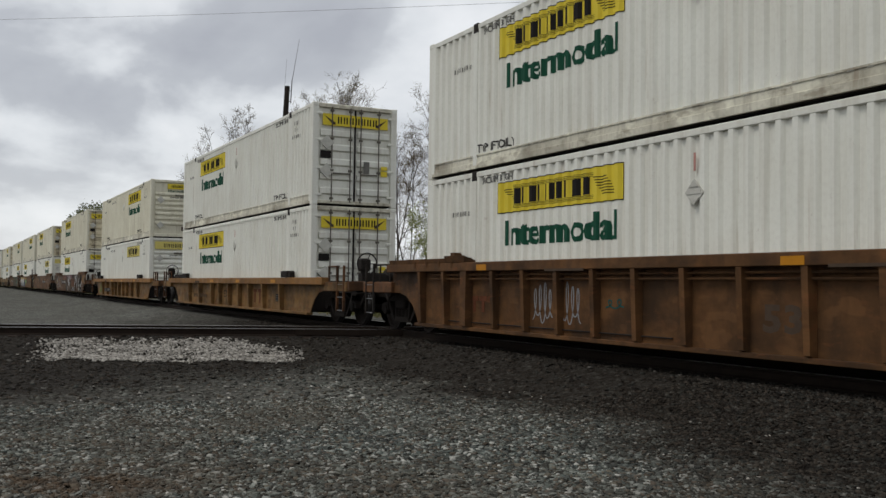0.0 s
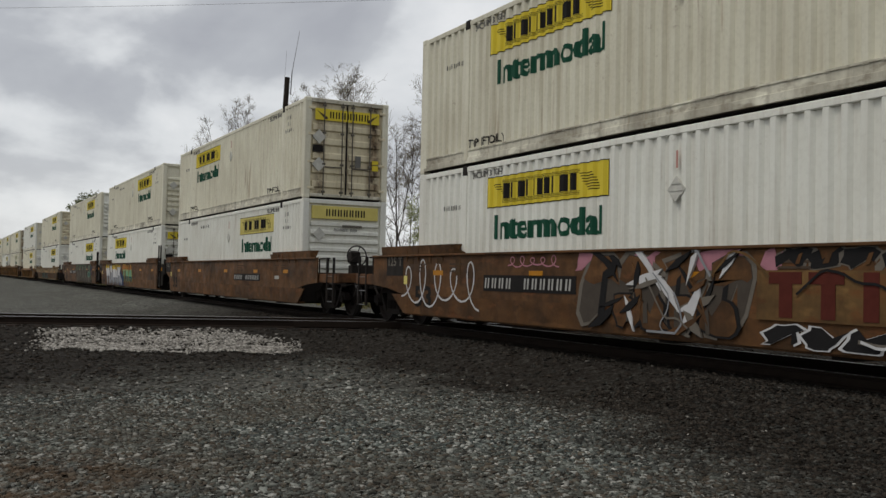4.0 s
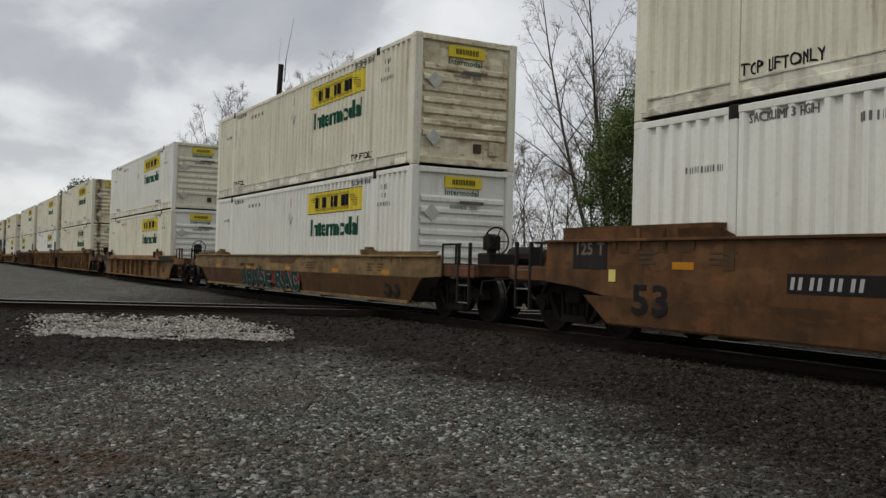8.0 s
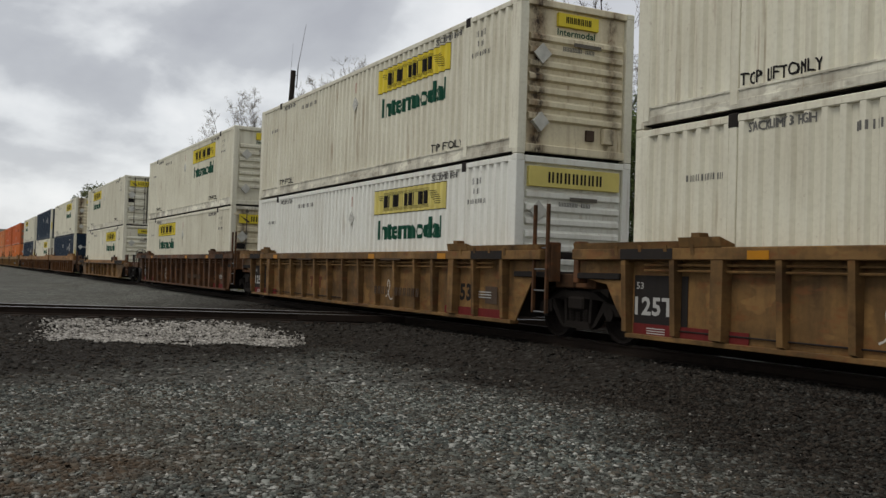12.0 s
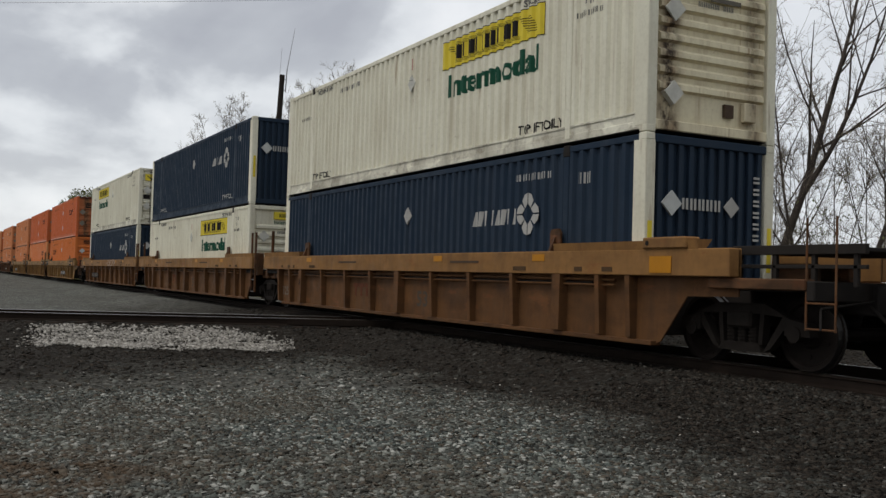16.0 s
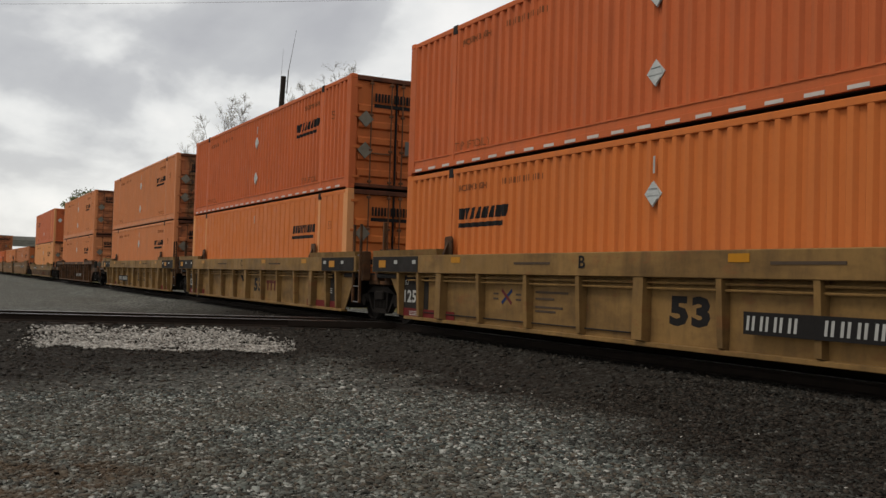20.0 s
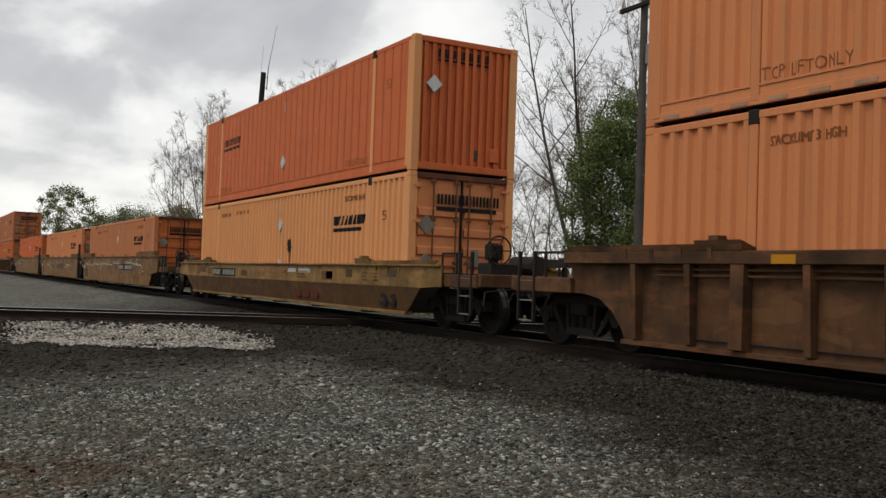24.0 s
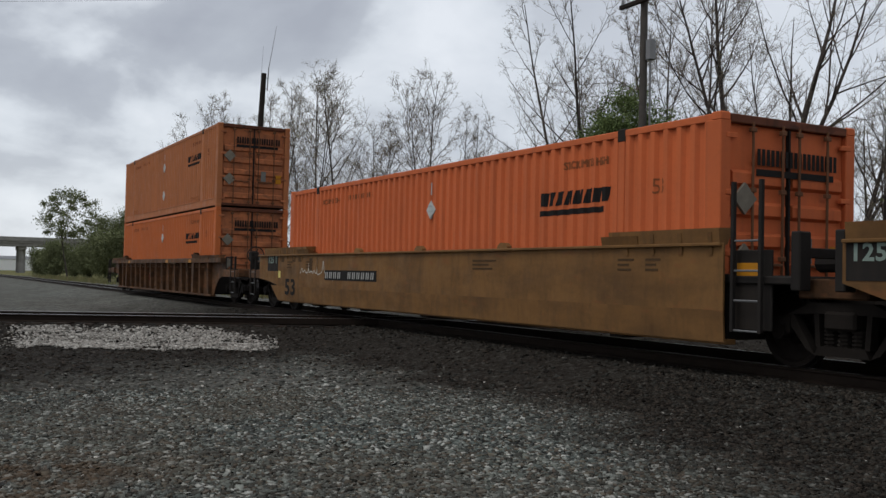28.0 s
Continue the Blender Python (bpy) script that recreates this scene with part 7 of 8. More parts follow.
def ribbon(bm, pts, width, y, turns):
    """A flat brush line; turns rounds its corners."""
    for _ in range(turns):
        q = [pts[0]]
        for a, b in zip(pts, pts[1:]):
            q += [(a[0] * 0.75 + b[0] * 0.25, a[1] * 0.75 + b[1] * 0.25), (a[0] * 0.25 + b[0] * 0.75, a[1] * 0.25 + b[1] * 0.75)]
        pts = q + [pts[-1]]
    ps, step = [Vector(p) for p in pts], 0.00008
    for i, (p, q) in enumerate(zip(ps, ps[1:])):
        d = (q - p).normalized()
        o = Vector((-d.y, d.x)) * width * 0.5
        if i == 0:
            p = p - d * width * 0.2
        if i == len(ps) - 2:
            q = q + d * width * 0.2
        yy = y - step * 2 * i
        faces = [[p + o, p - o, q - o, q + o]]
        if i < len(ps) - 2:
            faces.append([q + Vector((math.cos(n * math.tau / 12), math.sin(n * math.tau / 12))) * width * 0.5 for n in range(12)])
        for n, ring_ in enumerate(faces):
            f = bm.faces.new([bm.verts.new((v.x, yy - step * n, v.y)) for v in ring_])
            f.normal_update()
            if f.normal.y > 0:
                f.normal_flip()


def tag_brush(car, text, u0, u1, z0, z1, fills, edge, y, slant=0.0, widths=None, label="spray-painted lettering", brush=0.26, rim=0.07, rise=(0.0,), turns=1):
    """Broad brushed letters with an edge in another colour; fills: (colour, from this share of the height) upwards."""
    widths = widths or [1.0] * len(text)
    k, u = (u1 - u0) / sum(widths), u0
    for i, (ch, w) in enumerate(zip(text, widths)):
        lift, h = rise[i % len(rise)], z1 - z0

        def shape(wide, yy, lo=None):
            bm = bmesh.new()
            for n, line in enumerate(BRUSH[ch]):
                pts = [(u + (0.12 + 0.70 * a) * w * k + (b - 0.5) * slant, z0 + brush * 0.45 + b * (h - brush * 0.9) + lift) for a, b in line]
                ribbon(bm, pts, wide, yy - 0.0011 * n, turns)
            for cut, keep_low in ((z0 + lift, False), (z1 + lift, True)) if wide <= brush else ((z0 + lift - rim * 0.5, False), (z1 + lift + rim * 0.5, True)):
                bmesh.ops.bisect_plane(bm, geom=bm.verts[:] + bm.edges[:] + bm.faces[:], plane_co=(0, 0, cut), plane_no=(0, 0, 1), clear_inner=not keep_low, clear_outer=keep_low)
            if lo:
                bmesh.ops.bisect_plane(bm, geom=bm.verts[:] + bm.edges[:] + bm.faces[:], plane_co=(0, 0, z0 + lo * h + lift + 0.03 * math.sin(i * 2.3)), plane_no=(0.04 * math.sin(i * 1.7), 0, 1), clear_inner=True)
            return bm
        root = part("tag_letter", shape(brush + rim, y - 0.0008 - 0.0002 * i), M[edge], car, label)
        for n, (mat, lo) in enumerate(fills):
            part("fill", shape(brush, y - 0.0062 - 0.0056 * n - 0.0001 * i, lo or None), M[mat], root)
        u += w * k


def stroke(car, pts, mat, y, width=0.025, label="chalk handwriting"):
    """A line drawn by hand through (u, z) points."""
    bm, rows = bmesh.new(), []
    for _ in range(2 if mat == "chalk" else 1 if width < 0.05 else 0):
        q = [pts[0]]
        for a, b in zip(pts, pts[1:]):
            q += [(a[0] * 0.8 + b[0] * 0.2, a[1] * 0.8 + b[1] * 0.2), (a[0] * 0.2 + b[0] * 0.8, a[1] * 0.2 + b[1] * 0.8)]
        pts = q + [pts[-1]]
    for i, p in enumerate(pts):
        a, b = pts[max(0, i - 1)], pts[min(len(pts) - 1, i + 1)]
        d = Vector((b[0] - a[0], b[1] - a[1]))
        d = d.normalized() if d.length > 1e-6 else Vector((1, 0))
        o = Vector((-d.y, d.x)) * width * 0.5
        rows.append([bm.verts.new((p[0] + s * o.x, y, p[1] + s * o.y)) for s in (1, -1)])
    for (a, b), (c_, d_) in zip(rows, rows[1:]):
        f = bm.faces.new((a, b, d_, c_))
        f.normal_update()
        if f.normal.y > 0:
            f.normal_flip()
    return part("scrawl", bm, M[mat], car, label)


HAND = [(0.0, 0.07), (0.16, 0.24), (0.24, 0.09), (0.36, 0.18), (0.46, 0.09), (0.64, 0.10), (0.66, 0.40), (0.68, 0.09), (0.9, 0.15), (1.0, 0.07), (1.1, 0.17),
        (1.2, 0.09), (1.3, 0.08), (1.33, 0.56), (1.3, 0.04), (1.55, 0.08), (1.72, 0.14), (1.76, 0.46), (1.86, 0.09), (2.06, 0.07), (2.46, 0.06), (2.46, -0.08)]


def tag_letters(car, u0, u1, z0, z1, n, fill, edge, seed, y, slant=0.12, label="spray-painted tag", bulge=0.2):
    """Fat painted shapes with an edge in another colour, one part a shape, standing in for a painted tag."""
    w, h = (u1 - u0) / n, z1 - z0
    for i in range(n):
        r = random.Random(seed * 100 + i)
        c, m = u0 + (i + 0.5) * w, 13
        raw = []
        for k in range(m):
            a = k * math.tau / m + 0.2
            q = 1 + r.uniform(-bulge, bulge)
            x = math.copysign(abs(math.cos(a)) ** 0.6, math.cos(a)) * w * 0.45 * q
            z = math.copysign(abs(math.sin(a)) ** 0.6, math.sin(a)) * h * 0.46 * (1 + r.uniform(-bulge, bulge) * 0.4)
            raw.append((x, z))
        # a notch from above or below opens the shape
        up = r.choice((1, -1))
        k = min(range(m), key=lambda q: (raw[q][0] - 0.08 * w) ** 2 + (raw[q][1] - up * h * 0.46) ** 2)
        raw[k] = (raw[k][0], -raw[k][1] * r.uniform(-0.3, 0.25))

        def drawn(grow, yy):
            bm = bmesh.new()
            prism(bm, [(c + x * grow + z * slant, (z0 + z1) / 2 + z * (1 + (grow - 1) * 0.6)) for x, z in raw], yy - 0.002, yy)
            return bm
        root = part("tag_letter", drawn(1.2, y - 0.001 - 0.0002 * i), M[edge], car, label)
        part("fill", drawn(1.0, y - 0.0045 - 0.0002 * i), M[fill[0]], root)
        for j, f in enumerate(fill[1:]):
            bm = bmesh.new()
            if j == 0 and len(fill) == 3:       # the upper part in the second colour
                top = [(x, max(z, h * 0.12 + 0.05 * h * math.sin(x * 9))) for x, z in raw]
                prism(bm, [(c + x * 0.97 + z * slant, (z0 + z1) / 2 + z * 0.97) for x, z in top if True], y - 0.0095, y - 0.0085)
            else:
                b, a = w * r.uniform(0.07, 0.13), h * r.uniform(0.2, 0.33)
                x, z = c + r.uniform(-0.2, 0.2) * w, (z0 + z1) / 2 - h * r.uniform(0.0, 0.15)
                prism(bm, [(x - b, z - a), (x + b * 0.6, z - a * 0.9), (x + b + slant * a, z + a), (x - b * 0.4 + slant * a, z + a * 0.8)], y - 0.0125, y - 0.011)
            part("fill", bm, M[f], root)


def scrawl(car, u0, u1, z0, z1, mat, seed, y, loops=5, width=0.03, label="looping painted scrawl", jag=False):
    """A thin painted or chalked line."""
    r = random.Random(seed)
    bm = bmesh.new()
    n = loops * (32 if jag else 16)
    prev = None
    for i in range(n + 1):
        t = i / n
        if jag:
            k = int(t * loops * 4)
            h = (0.2, 0.9, 0.25, 0.3, 0.0, 0.15, 1.0, 0.3, 0.8, 0.0, 0.22, 0.0)[(k * 5 + seed) % 12]
            x = u0 + (u1 - u0) * t + 0.05 * math.sin(t * loops * 21)
            z = z0 + (z1 - z0) * (h * (1 - abs((t * loops * 4) % 1 - 0.5) * 2) * 0.9 + 0.06)
        else:
            ph = t * loops * math.tau
            x = u0 + (u1 - u0) * t + math.sin(ph) * (u1 - u0) / loops * 0.42
            z = (z0 + z1) / 2 - math.cos(ph) * (z1 - z0) * 0.48 * (0.8 + 0.2 * math.sin(t * 9 + seed))
        if prev is not None:
            d = Vector((x - prev[0], z - prev[1]))
            if d.length > 1e-4:
                o = Vector((-d.y, d.x)).normalized() * width * 0.5 * r.uniform(0.8, 1.15)
                vs = [bm.verts.new((px + s * o.x, y, pz + s * o.y)) for (px, pz), s in ((prev, 1), (prev, -1), ((x, z), -1), ((x, z), 1))]
                f = bm.faces.new(vs)
                if f.normal.y > 0:
                    f.normal_flip()
        prev = (x, z)
    return part("scrawl", bm, M[mat], car, label)


# ---- the train ----
# front end of each stack of containers at 0 s
FRONTS = [-2.21, -25.62, -49.14, -72.68, -96.34, -116.09, -135.67, -159.26, -182.85, -206.40, -225.94, -245.50, -269.19,
          -292.79, -312.59, -332.05, -355.69, -375.28, -394.92, -418.44, -441.95, -465.73, -485.15, -504.53, -528.09]
# how far the train has come
RUN = [(0.0, -0.02), (2.0, 35.0), (4.0, 70.1), (6.5, 114.05), (9.0, 158.1), (12.5, 219.8), (16.0, 281.73), (19.0, 334.97), (22.0, 388.26), (25.0, 441.78), (28.0, 495.32)]
JOINED = {4, 5, 9, 10, 13, 14, 16, 17, 21, 22}     # units that share a truck with the next one
FLOOR = 0.36

W1 = "white corrugated container with yellow sign, its doors facing forward"
W2 = "white corrugated container with yellow sign, its ribbed nose forward"
O1 = "orange corrugated container with black brand bars, doors to the front"


def JBc(way, body="white", end=None, **kw):
    return dict(kind="JB", way=way, body=body, end=end or ("grime" if body == "cream" else "white"), label=kw.pop("label", W1 if way == "D" else W2), **kw)


def SNc(way, body, end="dull_orange", **kw):
    return dict(kind="SN", way=way, body=body, end=end, label=kw.pop("label", O1), **kw)


def UMc():
    return dict(kind="UM", way="N", body="navy", end="navy", post="cream", label="navy blue corrugated container with white corner posts and brand bars")


LOADS = [
    (JBc("D"), JBc("D")),
    (JBc("D"), JBc("D")),
    (JBc("N", "cream", "cream"), JBc("N", sign="band", text=False)),
    (JBc("D", "cream"), JBc("D")),
    (JBc("D", "cream", "grime"), JBc("N", sign="band")),
    (JBc("N", "cream", "cream"), JBc("D")),
    (JBc("N", "cream", "white"), JBc("N", "white", "cream")),
    (JBc("N", "cream", "rusty_end"), JBc("N")),
    (JBc("N", "white", "cream"), JBc("N", "cream", "white")),
    (JBc("N", "cream"), JBc("N", "cream", "sooty_cream", sign="faded")),
    (JBc("N", "cream"), JBc("N", sign="band")),
    (JBc("N", "cream", "cream"), JBc("D", "cream")),
    (JBc("D", "cream", "cream"), JBc("N", "cream", "cream")),
    (JBc("N", "cream"), UMc()),
    (UMc(), JBc("N", "cream", "cream")),
    (JBc("D", "cream", "cream"), UMc()),
    (SNc("D", "red_orange", "sooty_orange", stripe=True), SNc("N", "bright_orange", "bright_orange", label="bright orange corrugated container with a ribbed nose to the front")),
    (SNc("D", "red_orange", "orange", stripe=True), SNc("D", "bright_orange", "bright_orange", style="groove", post="pale_orange", label="bright orange panelled container with pale posts")),
    (SNc("D", "faded_orange", "sooty_orange", stripe=True), SNc("D", "faded_orange")),
    (SNc("D", "faded_orange", stripe=True), SNc("D", "faded_orange", "faded_orange")),
    (SNc("N", "red_orange", "red_orange", style="groove", post="pale_orange", label="red-orange panelled container with tan posts and a plain nose"), SNc("D", "pale_orange", "faded_orange", label="bleached pale orange container with a burnt patch on its side")),
    (None, SNc("D", "dusty_orange", "orange")),
    (None, SNc("D", "faded_orange", "dull_orange", label="sun-faded orange container with black brand bars")),
    (None, SNc("D", "red_orange", "red_orange")),
    (SNc("D", "brown_orange", "dull_orange"), SNc("D", "orange", "dull_orange")),
]

T_RIBS = [-7.95, -7.0, -6.05, -4.5, -2.88, -1.36, 0.12, 1.72, 3.28, 4.80, 6.18, 7.25, 7.98]
R_RIBS = [-5.93, -4.15, -2.26, -1.13, 0.14, 1.41, 2.66, 4.2, 5.93]
R_RIBS_LATE = [-6.05, -4.13, -2.27, -1.06, 0.14, 1.40, 2.64, 4.46, 6.30]
U_RIBS = [-8.0, -6.93, -6.05, -5.0, -3.95, -2.93, -1.93, -0.92, 0.13, 1.19, 2.24, 3.3, 4.34, 5.2, 6.07, 6.93, 8.0]
CARS = [
    ("U", "rust_brown", None, U_RIBS, "rust-brown ribbed well car with small painted tags"),
    ("R", "ochre", "chord_yellow", R_RIBS, "weathered ochre ribbed well car"),
    ("R", "ochre", "chord_yellow", R_RIBS, "weathered ochre ribbed well car with a green tag"),
    ("S", "rust_brown", None, None, "rust-brown smooth-sided well car covered in painted tags"),
    ("S", "rust_brown", None, None, "rust-brown smooth-sided well car unit"),
    ("S", "rust_brown", None, None, "rust-brown smooth-sided well car unit with a white and blue tag"),
    ("S", "rust_brown", None, None, "rust-brown smooth-sided well car unit with a grey and teal tag"),
    ("V", "olive_tan", None, None, "olive-tan smooth-sided well car with a dark green and white tag"),
    ("R", "ochre", "chord_yellow", R_RIBS_LATE, "weathered ochre ribbed well car"),
    ("U", "ochre", None, U_RIBS, "ochre ribbed well car unit with dark end panels"),
    ("U", "ochre", None, U_RIBS, "ochre ribbed well car unit with dark end panels"),
    ("U", "dark_ochre", None, U_RIBS, "sooty ochre ribbed well car unit with dark end panels"),
    ("R", "ochre", "chord_yellow", R_RIBS_LATE, "weathered ochre ribbed well car"),
    ("T", "brown_tan", "chord_yellow", T_RIBS, "brown ribbed well car unit with a deep yellow chord"),
    ("T", "brown_tan", "chord_yellow", T_RIBS, "brown ribbed well car unit with a deep yellow chord"),
    ("T", "brown_tan", "chord_yellow", T_RIBS, "brown ribbed well car unit with a deep yellow chord"),
    ("T", "olive", None, T_RIBS, "olive-yellow ribbed well car unit with dark end panels"),
    ("T", "olive", None, T_RIBS, "olive-yellow ribbed well car unit with dark end panels"),
    ("T", "olive", None, T_RIBS, "olive-yellow ribbed well car unit with dark end panels"),
    ("U", "dark_ochre", None, U_RIBS, "sooty ochre ribbed well car"),
    ("V", "yellow_tan", None, None, "yellow-tan smooth-sided well car with soot below its fold"),
    ("S", "tan", None, None, "tan smooth-sided well car unit with chalk scrawls"),
    ("S", "tan", None, None, "tan smooth-sided well car unit with an overpainted tag"),
    ("S", "tan", None, None, "tan smooth-sided well car unit"),
    ("U", "dark_ochre", None, U_RIBS, "dark sooty ribbed well car, the last of the train"),
]

MOVING = []      # thing, x at 0 s, z, turned round


def dress(car, k, kind):
    """Numbers, plates, reflectors and paint on the side of car k that faces the camera, and its twin bars on the other."""
    yr, yc, ys = -SIDE + 0.137, -SIDE - 0.036, -SIDE - 0.016      # ribbed sheet, chord, smooth sheet
    if kind == "R":
        if k < 8:
            mark_plate(car, "plate_r", -4.95, -2.65, 0.45, 0.66, yr - 0.135, plate=k == 2, mat="g_silver_grey" if k == 2 else "stain")
        else:
            patch(car, "number_patch", "dark_ochre", -5.05, -4.25, 0.46, 0.70, yr, "dark painted patch under an old number")
            patch(car, "number_patch", "stain", -4.02, -2.50, 0.46, 0.72, yr, "dark painted patch under the number")
            mark_plate(car, "plate_late", -5.1, -2.6, 0.47, 0.71, yr - 0.006, plate=False, mat="g_silver_grey")
        say(car, "n53", "53", 0.36, 0.26, "black", 5.3 if k == 8 else -0.86, 0.53, yr)
        px = 6.95 if k == 8 else 5.2
        patch(car, "data_plate", "black" if k < 8 else "stain", px, px + 0.45, 0.50, 0.73, yr)
        for i in range(3):
            patch(car, "plate_line", "faint_grey" if k < 8 else "dark_ochre", px + 0.04, px + 0.41, 0.53 + i * 0.07, 0.542 + i * 0.07, yr - 0.007)
        for u in (-2.2, 1.3, 5.2) if k < 8 else ():
            patch(car, "reflector", "amber", u, u + 0.45, 1.06, 1.16, yc)
        patch(car, "dark_patch", "stain", -4.6, -3.9, 1.04, 1.12, yc)
        if k >= 8:
            for d in (-1, 1):
                part("dark_panel", kept(("sooty_chord", d), lambda bm: prism(bm, [(d * 6.78, 1.205), (d * 6.98, 1.035), (d * 9.58, 1.035), (d * 9.58, 1.205)], yc - 0.005, yc), M["soot"]), None, car, "soot-black end of the chord")
            # added black strip that deepens the shade below the overhanging chord
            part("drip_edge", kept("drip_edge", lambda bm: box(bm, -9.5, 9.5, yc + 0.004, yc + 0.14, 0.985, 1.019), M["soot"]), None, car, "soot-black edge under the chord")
        bm = bmesh.new()
        for i, w in enumerate((0.0, 0.52, 1.04)):
            box(bm, 2.85 + w, 3.2 + w, yr - 0.006, yr, 0.76, 0.86), box(bm, 2.96 + w, 3.09 + w, yr - 0.006, yr, 0.42, 0.755)
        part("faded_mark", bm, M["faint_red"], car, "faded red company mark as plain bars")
    elif kind in ("T", "U"):
        dark = k in (9, 10, 11, 16, 17, 18)
        top = SPECS[kind]["top"]
        if dark:
            if kind == "U":
                patch(car, "dark_patch", "stain", 7.22, 7.66, 0.50, 0.82, yr - 0.004)
            for u in ((-7.9, -6.75), (6.95, 8.0))[:1 if kind == "U" else 2]:
                patch(car, "dark_panel", "soot", u[0], u[1], 0.30, 1.10, yr - 0.004, "black painted panel")
            if kind == "U":
                for u in ((-8.05, -6.9), (6.9, 8.05)):
                    patch(car, "dark_panel", "soot", u[0], u[1], top - 0.16, top - 0.01, yc, "black painted panel")
            if kind == "T":
                patch(car, "dark_panel", "soot", -9.25, -6.95, 1.17, top - 0.02, yc, "black painted panel")
                patch(car, "dark_panel", "soot", 7.05, 9.2, 1.17, top - 0.02, yc, "black painted panel")
                for u in (-8.9, 7.6):
                    patch(car, "reflector", "amber", u, u + 0.36, 1.26, 1.42, yc - 0.008)
                for u in (-8.1, -7.2, 7.2, 8.4):
                    patch(car, "notice", "lettering", u, u + 0.16, 1.34, 1.42, yc - 0.008)
            say(car, "n125", "125T", 0.86, 0.27, "lettering", -7.88, 0.52, yr - 0.013, 0.03)
            for u, w in ((-7.85, "53"), (-7.1, "4")):
                say(car, "n" + w + "small", w, 0.08 * len(w), 0.1, "lettering", u, 0.9, yr - 0.013, 0.01)
            for u in ((-7.9, -5.6), (5.6, 7.95)):
                patch(car, "red_panel", "red_panel", u[0], u[1], 0.23, 0.40, yr - 0.012, "dark red stripe")
        for i in range(3 if dark else 0):
            patch(car, "notice", "lettering", -7.6, -7.2, 0.26 + i * 0.035, 0.275 + i * 0.035, yr - 0.014)
            patch(car, "notice", "lettering", 6.95, 7.45, 0.6 + i * 0.05, 0.62 + i * 0.05, yr - 0.014)
        if k in (9, 10, 11):
            say(car, "n53d", "53", 0.46, 0.34, "black", 6.2, 0.52, yr, 0.04)
        elif k in (13, 14, 15):
            say(car, "n125e", "125T", 0.70, 0.25, "g_silver_grey" if k == 13 else "faint_brown", -7.86, 0.42, yr - 0.004, 0.02)
            letter = {13: "A", 14: "C", 15: "B"}[k]
            say(car, "unit_" + letter, letter, 0.12, 0.17, "black", -6.11, 0.72, -SIDE - 0.034, 0.02)
            for u, w in ((-7.6, 0.12), (-7.05, 0.18), (-6.6, 0.12), (-5.3, 0.42), (4.9, 0.4), (6.7, 0.2), (7.4, 0.25)):
                patch(car, "notice", "faint_brown", u, u + w, 1.20, 1.27, yc)
            say(car, "n53e", "53", 0.50, 0.33, "g_grey", 0.84, 0.42, yr, 0.025)
        elif kind == "U":
            say(car, "n53f", "53", 0.62, 0.36, "stain" if k == 0 else "black", 1.45 if k == 0 else 0.40, 0.50, yr, 0.04)
        else:
            say(car, "n53b", "53", 0.80, 0.42, "black", 0.62, 0.49, yr, 0.05)
        if k not in (0, 13, 14, 17, 24):
            mark_plate(car, "plate_t", *{18: (-3.95, -1.40), 15: (-5.26, -2.75), 16: (2.15, 4.75)}.get(k, (2.2, 4.75)), 0.47, 0.75, yr - 0.14, plate=kind == "T" and k >= 15, mat="lettering" if k >= 16 else "g_silver_grey" if k == 15 else "stain")
        bm = bmesh.new()
        for w in (0.0, 0.33, 0.66):
            a = {17: 1.92, 0: -6.0}.get(k, -2.6) + w
            box(bm, a, a + 0.28, yr - 0.006, yr, 0.76, 0.85), box(bm, a + 0.09, a + 0.19, yr - 0.006, yr, 0.55, 0.755)
        if k in (16, 18):
            bm.free()
            u = 4.16 if k == 18 else -3.68
            stroke(car, [(u - 0.17, 0.64), (u + 0.17, 0.88)], "g_blue", yr - 0.004, 0.06, "painted cross"), stroke(car, [(u - 0.17, 0.88), (u + 0.17, 0.64)], "g_red", yr - 0.006, 0.06, "painted cross")
            for o in (-0.46, 0.30):
                for z in (0.70, 0.79):
                    patch(car, "notice", "stain", u + o, u + o + 0.17, z, z + 0.035, yr)
            u = 1.95 if k == 18 else -2.75
            for z, w in ((0.85, 0.95), (0.74, 0.55), (0.60, 0.8), (0.53, 0.6)):
                patch(car, "notice", "stain", u, u + w, z, z + 0.035, yr)
        else:
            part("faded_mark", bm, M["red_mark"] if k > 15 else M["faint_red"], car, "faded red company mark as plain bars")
        for u in (-5.5, 3.3 if k == 15 else 1.9, 5.5):
            patch(car, "reflector", "amber", u, u + 0.36, SPECS[kind]["top"] - 0.16, SPECS[kind]["top"] - 0.05, yc)
        for u in (-3.2, 4.6 if k == 15 else 2.6):
            patch(car, "notice", "stain", u, u + 1.1, SPECS[kind]["top"] - 0.19, SPECS[kind]["top"] - 0.15, yc)
        if kind == "T" and k > 15:
            say(car, "letter_" + "ABC"[k % 3], "ABC"[k % 3], 0.17, 0.2, "black", {16: -1.3, 18: 0.7}.get(k, -0.35), 1.27, yc - 0.006)
        # side pipes, and a bent air pipe on one unit
        bm = bmesh.new()
        if k in (13, 14, 15):
            rod(bm, (0.3, yr - 0.03, 1.03), (7.0, yr - 0.03, 1.03), 0.018)
